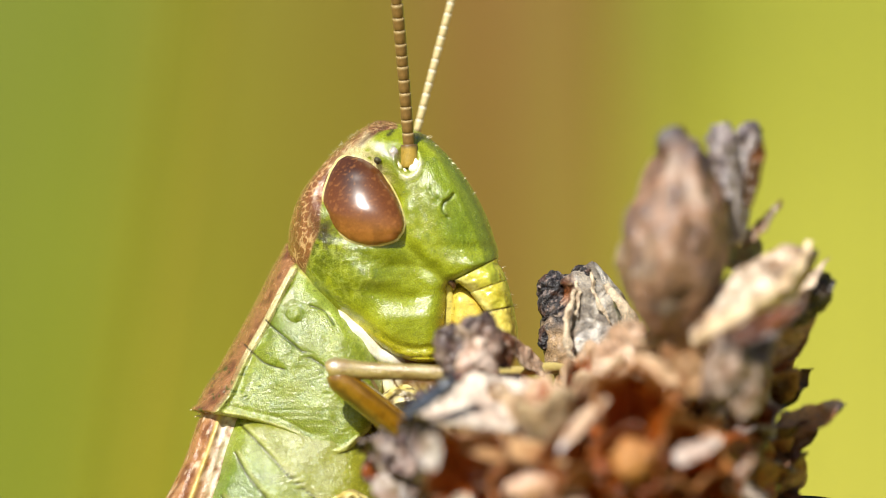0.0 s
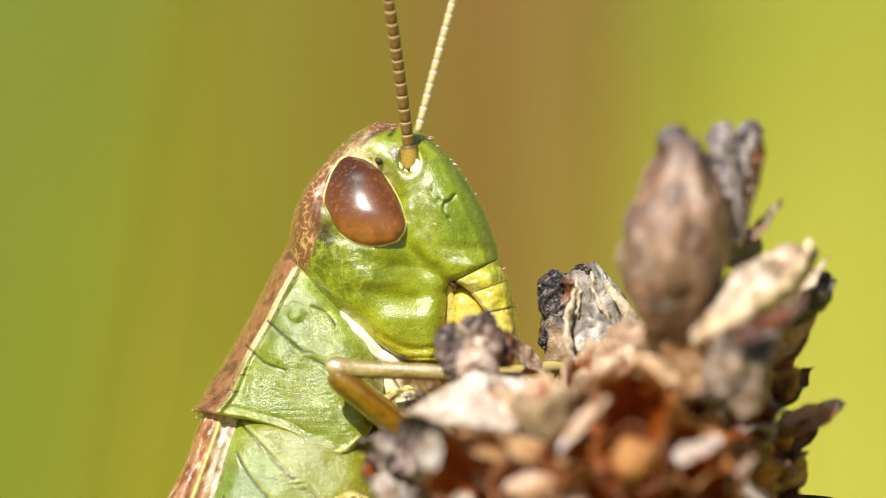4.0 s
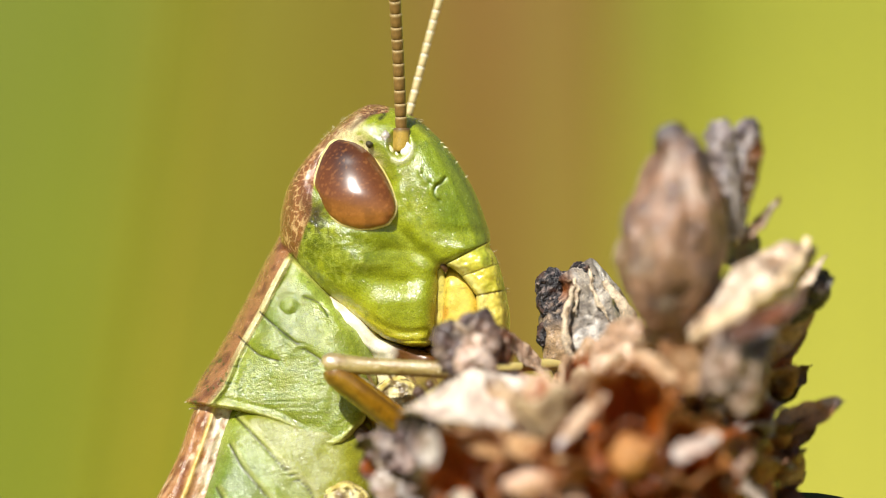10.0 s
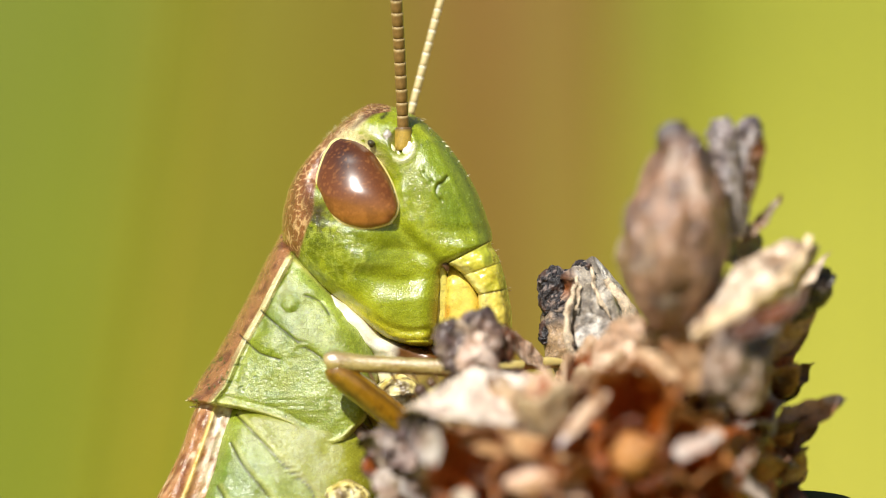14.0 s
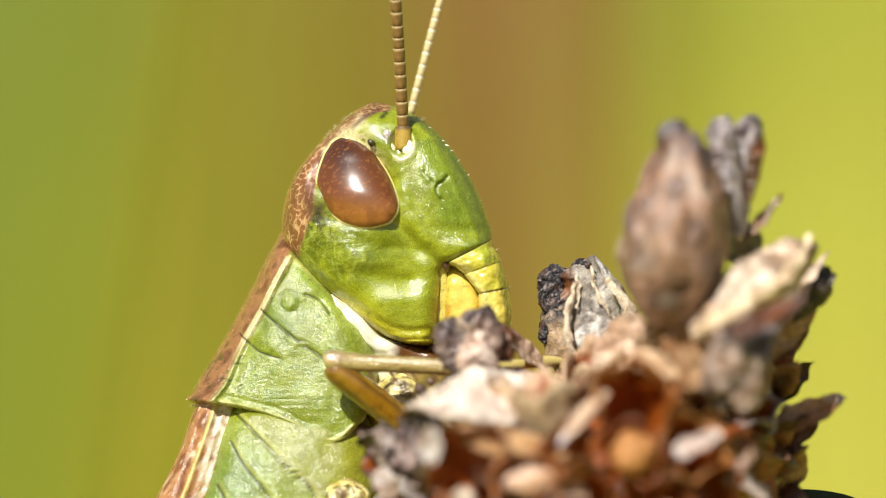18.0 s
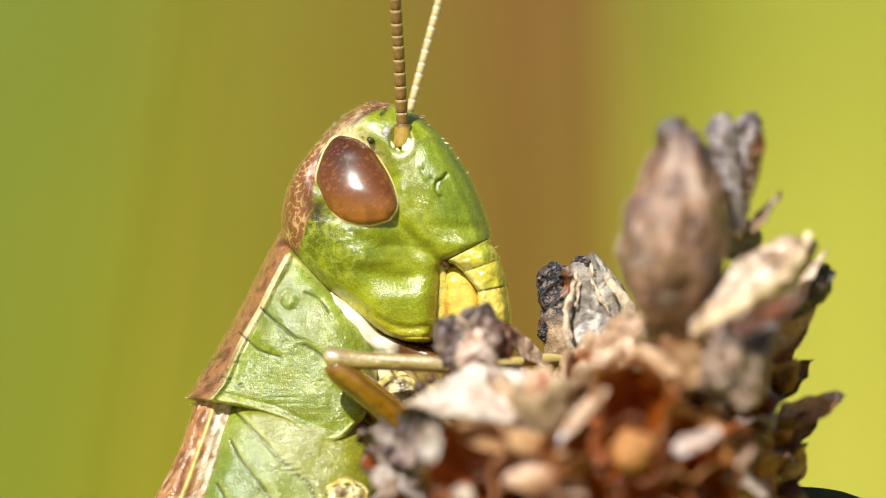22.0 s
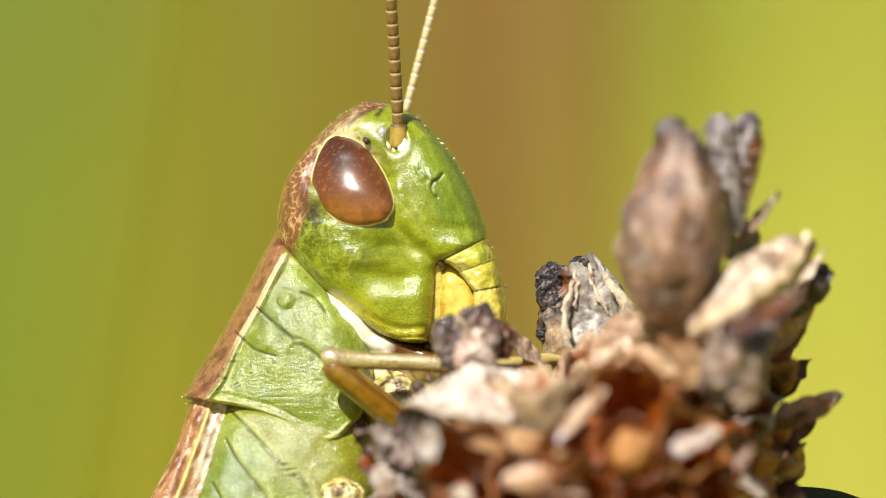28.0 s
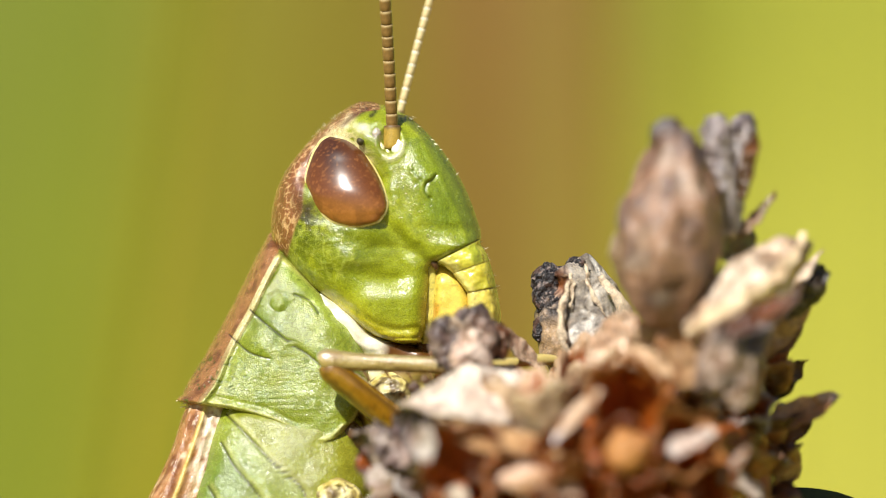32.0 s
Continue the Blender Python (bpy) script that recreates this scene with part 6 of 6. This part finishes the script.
        (31, on(FAR_AT, -0.0884, -0.5919, 0, 0, 0.2687)),
        (31.5, on(FAR_AT, 1.1751, -0.4901, 0, 0, 0.4854)),
        (32, on(FAR_AT, 2.9277, -0.1199, 0, 0, 0.6441)),
    ])
    walk(femur, [
        (0, on(KNEE_AT, -3.7797, -4.9739, 0, 0, 0.3839)),
        (0.5, on(KNEE_AT, -3.9318, -5.8455, 0, 0, 0.5389)),
        (1, on(KNEE_AT, -3.8518, -6.3526, 0, 0, 0.6584)),
        (1.5, on(KNEE_AT, -3.7724, -6.4824, 0, 0, 0.6994)),
        (2, on(KNEE_AT, -3.7724, -6.4824, 0, 0, 0.6994)),
        (2.5, on(KNEE_AT, -3.7724, -6.4824, 0, 0, 0.6994)),
        (3, on(KNEE_AT, -11.5436, -7.5569, 0, 0, -0.4188)),
        (3.5, on(KNEE_AT, -8.2398, -8.1283, 0, 0, 0.2588)),
        (5.5, on(KNEE_AT, -4.5875, -7.6088, 0, 0, 0.788)),
        (6, on(KNEE_AT, -5.581, -7.1958, 0, 0, 0.5285)),
        (6.5, on(KNEE_AT, -9.6413, -5.4687, 0, 0, -0.5278)),
        (7, on(KNEE_AT, -10.2834, -4.2379, 0, 0, -0.8922)),
        (7.5, on(KNEE_AT, -24.3551, 1.7729, 0, 0, -4.3939)),
        (8, on(KNEE_AT, -8.9359, 1.196, 0, 0, -1.8181)),
        (8.5, on(KNEE_AT, -5.5019, 0.9486, 0, 0, -1.1783)),
        (9, on(KNEE_AT, -3.515, 0.9488, 0, 0, -0.8319)),
        (9.5, on(KNEE_AT, -1.7311, 1.2873, 0, 0, -0.5902)),
        (10, on(KNEE_AT, -0.3465, 1.4676, 0, 0, -0.382)),
        (10.5, on(KNEE_AT, 0.0901, 1.3124, 0, 0, -0.2694)),
        (11, on(KNEE_AT, 0.339, 1.0904, 0, 0, -0.176)),
        (11.5, on(KNEE_AT, 0.8765, 0.7438, 0, 0, -0.0029)),
        (12, on(KNEE_AT, 1.4173, 0.5165, 0, 0, 0.1451)),
        (12.5, on(KNEE_AT, 1.7069, 0.4802, 0, 0, 0.2059)),
        (13, on(KNEE_AT, 1.5673, 0.1701, 0, 0, 0.2478)),
        (13.5, on(KNEE_AT, 1.1794, 0.2725, 0, 0, 0.1548)),
        (14, on(KNEE_AT, 0.9046, 0.6377, 0, 0, 0.0253)),
        (14.5, on(KNEE_AT, 0.3216, 0.1424, 0, 0, 0.0273)),
        (16.5, on(KNEE_AT, -1.1292, -0.3336, 0, 0, -0.131)),
        (17, on(KNEE_AT, -0.0777, -0.0911, 0, 0, 0.0057)),
        (17.5, on(KNEE_AT, 0.1602, 0.2535, 0, 0, -0.026)),
        (18, on(KNEE_AT, -0.2402, 0.8652, 0, 0, -0.2313)),
        (18.5, on(KNEE_AT, -0.1559, 0.9497, 0, 0, -0.2346)),
        (19, on(KNEE_AT, 0.3561, 0.6279, 0, 0, -0.072)),
        (19.5, on(KNEE_AT, 1.0015, 0.5691, 0, 0, 0.0579)),
        (20, on(KNEE_AT, 1.8759, 0.2617, 0, 0, 0.2844)),
        (20.5, on(KNEE_AT, 2.6896, -0.1349, 0, 0, 0.5201)),
        (21, on(KNEE_AT, 2.4502, -0.1627, 0, 0, 0.4821)),
        (21.5, on(KNEE_AT, 1.5845, -0.0156, 0, 0, 0.2913)),
        (22, on(KNEE_AT, 1.3922, -0.3427, 0, 0, 0.3271)),
        (22.5, on(KNEE_AT, 1.7675, -1.1175, 0, 0, 0.5633)),
        (23, on(KNEE_AT, 2.2233, -1.0989, 0, 0, 0.6429)),
        (23.5, on(KNEE_AT, 2.4216, -0.344, 0, 0, 0.5161)),
        (24, on(KNEE_AT, 2.4109, -0.3412, 0, 0, 0.5136)),
        (24.5, on(KNEE_AT, 2.4464, -0.7438, 0, 0, 0.6073)),
        (25, on(KNEE_AT, 2.527, -0.3595, 0, 0, 0.5389)),
        (25.5, on(KNEE_AT, 2.4382, 0.1578, 0, 0, 0.4102)),
        (27.5, on(KNEE_AT, 3.3212, 0.0316, 0, 0, 0.6006)),
        (28, on(KNEE_AT, 3.6589, -0.0048, 0, 0, 0.6712)),
        (28.5, on(KNEE_AT, 4.1936, -0.0208, 0, 0, 0.7742)),
        (29, on(KNEE_AT, 5.2225, -0.104, 0, 0, 0.9849)),
        (29.5, on(KNEE_AT, 6.6749, -0.6136, 0, 0, 1.3704)),
        (30, on(KNEE_AT, 7.3277, -1.3842, 0, 0, 1.662)),
        (30.5, on(KNEE_AT, 7.9739, -1.4654, 0, 0, 1.8034)),
        (31, on(KNEE_AT, 8.9312, -1.2054, 0, 0, 1.9317)),
        (31.5, on(KNEE_AT, 9.1914, -1.1537, 0, 0, 1.9709)),
        (32, on(KNEE_AT, 8.7062, -0.1124, 0, 0, 1.6503)),
    ])
    walk(tibia, [
        (0, on(KNEE_AT, -3.7797, -4.9739, 0, 0, -0.7479)),
        (0.5, on(KNEE_AT, -3.9318, -5.8455, 0, 0, -0.8715)),
        (1, on(KNEE_AT, -3.8518, -6.3526, 0, 0, -0.8033)),
        (1.5, on(KNEE_AT, -3.7724, -6.4824, 0, 0, -0.7377)),
        (2, on(KNEE_AT, -3.7724, -6.4824, 0, 0, -0.7265)),
        (2.5, on(KNEE_AT, -3.7724, -6.4824, 0, 0, -0.693)),
        (3, on(KNEE_AT, -11.5436, -7.5569, 0, 0, -1.3205)),
        (3.5, on(KNEE_AT, -8.2398, -8.1283, 0, 0, -0.9858)),
        (5.5, on(KNEE_AT, -4.5875, -7.6088, 0, 0, -0.6645)),
        (6, on(KNEE_AT, -5.581, -7.1958, 0, 0, -0.8777)),
        (6.5, on(KNEE_AT, -9.6413, -5.4687, 0, 0, -0.9661)),
        (7, on(KNEE_AT, -10.2834, -4.2379, 0, 0, -0.7589)),
        (7.5, on(KNEE_AT, -24.3551, 1.7729, 0, 0, -1.7735)),
        (8, on(KNEE_AT, -8.9359, 1.196, 0, 0, -0.0531)),
        (8.5, on(KNEE_AT, -5.5019, 0.9486, 0, 0, 0.194)),
        (9, on(KNEE_AT, -3.515, 0.9488, 0, 0, 0.1753)),
        (9.5, on(KNEE_AT, -1.7311, 1.2873, 0, 0, 0.0295)),
        (10, on(KNEE_AT, -0.3465, 1.4676, 0, 0, -0.0336)),
        (10.5, on(KNEE_AT, 0.0901, 1.3124, 0, 0, 0.0333)),
        (11, on(KNEE_AT, 0.339, 1.0904, 0, 0, 0.0426)),
        (11.5, on(KNEE_AT, 0.8765, 0.7438, 0, 0, -0.0612)),
        (12, on(KNEE_AT, 1.4173, 0.5165, 0, 0, -0.0523)),
        (12.5, on(KNEE_AT, 1.7069, 0.4802, 0, 0, 0.0251)),
        (13, on(KNEE_AT, 1.5673, 0.1701, 0, 0, -0.0775)),
        (13.5, on(KNEE_AT, 1.1794, 0.2725, 0, 0, -0.1351)),
        (14, on(KNEE_AT, 0.9046, 0.6377, 0, 0, -0.0806)),
        (14.5, on(KNEE_AT, 0.3216, 0.1424, 0, 0, -0.3558)),
        (16.5, on(KNEE_AT, -1.1292, -0.3336, 0, 0, -0.2832)),
        (17, on(KNEE_AT, -0.0777, -0.0911, 0, 0, -0.2277)),
        (17.5, on(KNEE_AT, 0.1602, 0.2535, 0, 0, -0.2702)),
        (18, on(KNEE_AT, -0.2402, 0.8652, 0, 0, -0.2058)),
        (18.5, on(KNEE_AT, -0.1559, 0.9497, 0, 0, -0.0737)),
        (19, on(KNEE_AT, 0.3561, 0.6279, 0, 0, 0.0147)),
        (19.5, on(KNEE_AT, 1.0015, 0.5691, 0, 0, 0.0283)),
        (20, on(KNEE_AT, 1.8759, 0.2617, 0, 0, -0.0051)),
        (20.5, on(KNEE_AT, 2.6896, -0.1349, 0, 0, 0.0591)),
        (21, on(KNEE_AT, 2.4502, -0.1627, 0, 0, 0.0719)),
        (21.5, on(KNEE_AT, 1.5845, -0.0156, 0, 0, -0.0811)),
        (22, on(KNEE_AT, 1.3922, -0.3427, 0, 0, -0.1812)),
        (22.5, on(KNEE_AT, 1.7675, -1.1175, 0, 0, -0.152)),
        (23, on(KNEE_AT, 2.2233, -1.0989, 0, 0, -0.1305)),
        (23.5, on(KNEE_AT, 2.4216, -0.344, 0, 0, -0.1789)),
        (24, on(KNEE_AT, 2.4109, -0.3412, 0, 0, -0.221)),
        (24.5, on(KNEE_AT, 2.4464, -0.7438, 0, 0, -0.1759)),
        (25, on(KNEE_AT, 2.527, -0.3595, 0, 0, -0.257)),
        (25.5, on(KNEE_AT, 2.4382, 0.1578, 0, 0, -0.8114)),
        (27.5, on(KNEE_AT, 3.3212, 0.0316, 0, 0, -0.3629)),
        (28, on(KNEE_AT, 3.6589, -0.0048, 0, 0, -0.3032)),
        (28.5, on(KNEE_AT, 4.1936, -0.0208, 0, 0, -0.2484)),
        (29, on(KNEE_AT, 5.2225, -0.104, 0, 0, -0.2304)),
        (29.5, on(KNEE_AT, 6.6749, -0.6136, 0, 0, -0.0794)),
        (30, on(KNEE_AT, 7.3277, -1.3842, 0, 0, -0.1194)),
        (30.5, on(KNEE_AT, 7.9739, -1.4654, 0, 0, -0.1695)),
        (31, on(KNEE_AT, 8.9312, -1.2054, 0, 0, 0.0102)),
        (31.5, on(KNEE_AT, 9.1914, -1.1537, 0, 0, 0.151)),
        (32, on(KNEE_AT, 8.7062, -0.1124, 0, 0, 0.1793)),
    ])
    walk(plant, [
        (0, on(PLANT_AT, -0.953, 11.1965, 0, 0, 0)),
        (0.5, on(PLANT_AT, -1.7489, 11.1769, 0, 0, 0)),
        (1, on(PLANT_AT, -2.3049, 11.1862, 0, 0, 0)),
        (1.5, on(PLANT_AT, -2.4794, 11.1957, 0, 0, 0)),
        (2, on(PLANT_AT, -2.2181, 11.2784, 0, 0, 0)),
        (2.5, on(PLANT_AT, -1.4342, 11.5262, 0, 0, 0)),
        (3, on(PLANT_AT, 0.4454, 11.3483, 0, 0, 0)),
        (3.5, on(PLANT_AT, -0.0919, 10.4928, 0, 0, 0)),
        (5.5, on(PLANT_AT, -0.693, 8.8681, 0, 0, 0)),
        (6, on(PLANT_AT, -1.0129, 9.1213, 0, 0, 0)),
        (6.5, on(PLANT_AT, -1.5057, 8.248, 0, 0, 0)),
        (7, on(PLANT_AT, -1.2482, 8.1859, 0, 0, 0)),
        (7.5, on(PLANT_AT, -0.9737, 8.1362, 0, 0, 0)),
        (8, on(PLANT_AT, -0.7357, 6.8885, 0, 0, 0)),
        (8.5, on(PLANT_AT, -1.9376, 6.6718, 0, 0, 0)),
        (9, on(PLANT_AT, -2.6448, 6.5592, 0, 0, 0)),
        (9.5, on(PLANT_AT, -3.5413, 6.1703, 0, 0, 0)),
        (10, on(PLANT_AT, -3.6836, 5.4912, 0, 0, 0)),
        (10.5, on(PLANT_AT, -3.1001, 5.1174, 0, 0, 0)),
        (11, on(PLANT_AT, -3.1008, 5.0666, 0, 0, 0)),
        (11.5, on(PLANT_AT, -2.6701, 4.7498, 0, 0, 0)),
        (12, on(PLANT_AT, -1.8303, 4.0622, 0, 0, 0)),
        (12.5, on(PLANT_AT, -1.1616, 3.67, 0, 0, 0)),
        (13, on(PLANT_AT, -0.2536, 3.3464, 0, 0, 0)),
        (13.5, on(PLANT_AT, -0.0497, 2.6767, 0, 0, 0)),
        (14, on(PLANT_AT, -0.3412, 2.2457, 0, 0, 0)),
        (14.5, on(PLANT_AT, -0.953, 1.9965, 0, 0, 0)),
        (16.5, on(PLANT_AT, -0.5559, 0.5074, 0, 0, 0)),
        (17, on(PLANT_AT, -0.8948, 0.4807, 0, 0, 0)),
        (17.5, on(PLANT_AT, -0.8167, 0.2811, 0, 0, 0)),
        (18, on(PLANT_AT, -0.3732, -0.0758, 0, 0, 0)),
        (18.5, on(PLANT_AT, -0.1284, -0.1998, 0, 0, 0)),
        (19, on(PLANT_AT, 0.0641, -0.4097, 0, 0, 0)),
        (19.5, on(PLANT_AT, -0.3339, -0.867, 0, 0, 0)),
        (20, on(PLANT_AT, -1.8206, -0.9788, 0, 0, 0)),
        (20.5, on(PLANT_AT, -1.9573, -1.2767, 0, 0, 0)),
        (21, on(PLANT_AT, -0.5208, -2.1442, 0, 0, 0)),
        (21.5, on(PLANT_AT, -0.3655, -3.207, 0, 0, 0)),
        (22, on(PLANT_AT, -1.4023, -4.1848, 0, 0, 0)),
        (22.5, on(PLANT_AT, -2.0022, -4.3846, 0, 0, 0)),
        (23, on(PLANT_AT, -0.6202, -4.1794, 0, 0, 0)),
        (23.5, on(PLANT_AT, 1.7781, -4.7662, 0, 0, 0)),
        (24, on(PLANT_AT, 2.2459, -5.791, 0, 0, 0)),
        (24.5, on(PLANT_AT, 0.2441, -5.8302, 0, 0, 0)),
        (25, on(PLANT_AT, -2.4344, -4.9143, 0, 0, 0)),
        (25.5, on(PLANT_AT, -3.4862, -4.2508, 0, 0, 0)),
        (27.5, on(PLANT_AT, -3.0858, -4.2384, 0, 0, 0)),
        (28, on(PLANT_AT, -4.1813, -4.5424, 0, 0, 0)),
        (28.5, on(PLANT_AT, -7.1733, -4.0316, 0, 0, 0)),
        (29, on(PLANT_AT, -9.9559, -3.1349, 0, 0, 0)),
        (29.5, on(PLANT_AT, -9.9551, -2.8973, 0, 0, 0)),
        (30, on(PLANT_AT, -9.1071, -3.1903, 0, 0, 0)),
        (30.5, on(PLANT_AT, -8.9144, -3.717, 0, 0, 0)),
        (31, on(PLANT_AT, -9.2027, -4.0915, 0, 0, 0)),
        (31.5, on(PLANT_AT, -9.9033, -3.7157, 0, 0, 0)),
        (32, on(PLANT_AT, -10.9703, -3.3797, 0, 0, 0)),
    ])
    walk(fly, [
        (0, on(FLY_AT, -76, 22, 0, 0, 0)),
        (0.3, on(FLY_AT, -36, 8, 0, 0, 0)),
        (0.6, on(FLY_AT, 22, -10, 0, 0, -8)),
        (0.9, on(FLY_AT, 30, -16, 0, 0, -14)),
        (1.2, on(FLY_AT, 34, -14, 0, 0, -18)),
        (1.5, on(FLY_AT, 48, -26, 0, 0, -10)),
        (1.7, on(FLY_AT, 50, -30, 4, 0, -6)),
        (1.8, on(FLY_AT, 52, -32, 10, 0, -6)),
        (1.9, on(FLY_AT, 150, -130, 60, 20, -10)),
        (2, on(FLY_AT, 700, -760, 300, 30, -30)),
        (2.2, on(FLY_AT, 1800, -1500, 300, 30, -40)),
        (2.6, on(FLY_AT, 5200, 600, -2000, 0, -40)),
        (3, on(FLY_AT, 6500, 3000, -4000, 0, 0)),
        (32, on(FLY_AT, 6500, 3000, -4000, 0, 0)),
    ])
    walk(fly_wings[0], [
        (0, on(WING_AT[0], 0, 0, 0, 0, 0)),
        (1.55, on(WING_AT[0], 0, 0, 0, 0, 0)),
        (1.68, on(WING_AT[0], 0, 0, 0, 28, 14)),
        (1.8, on(WING_AT[0], 0, 0, 0, 30, 16)),
        (2.6, on(WING_AT[0], 0, 0, 0, 30, 16)),
        (3, on(WING_AT[0], 0, 0, 0, 0, 0)),
        (32, on(WING_AT[0], 0, 0, 0, 0, 0)),
    ])
    walk(fly_wings[1], [
        (0, on(WING_AT[1], 0, 0, 0, 0, 0)),
        (1.55, on(WING_AT[1], 0, 0, 0, 0, 0)),
        (1.68, on(WING_AT[1], 0, 0, 0, -28, -14)),
        (1.8, on(WING_AT[1], 0, 0, 0, -30, -16)),
        (2.6, on(WING_AT[1], 0, 0, 0, -30, -16)),
        (3, on(WING_AT[1], 0, 0, 0, 0, 0)),
        (32, on(WING_AT[1], 0, 0, 0, 0, 0)),
    ])
    walk(blades[0], [
        (0, pose(*BLADE_AT, 0, 0, 0)),
        (21.5, pose(*BLADE_AT, 0, 0, 0)),
        (21.8, pose(*BLADE_AT, 0, 0, 8)),
        (22.1, pose(*BLADE_AT, 0, 0, 20)),
        (22.3, pose(*BLADE_AT, 0, 0, 18)),
        (22.6, pose(*BLADE_AT, 0, 0, 6)),
        (22.9, pose(*BLADE_AT, 0, 0, 0)),
        (32, pose(*BLADE_AT, 0, 0, 0)),
    ])


motions()
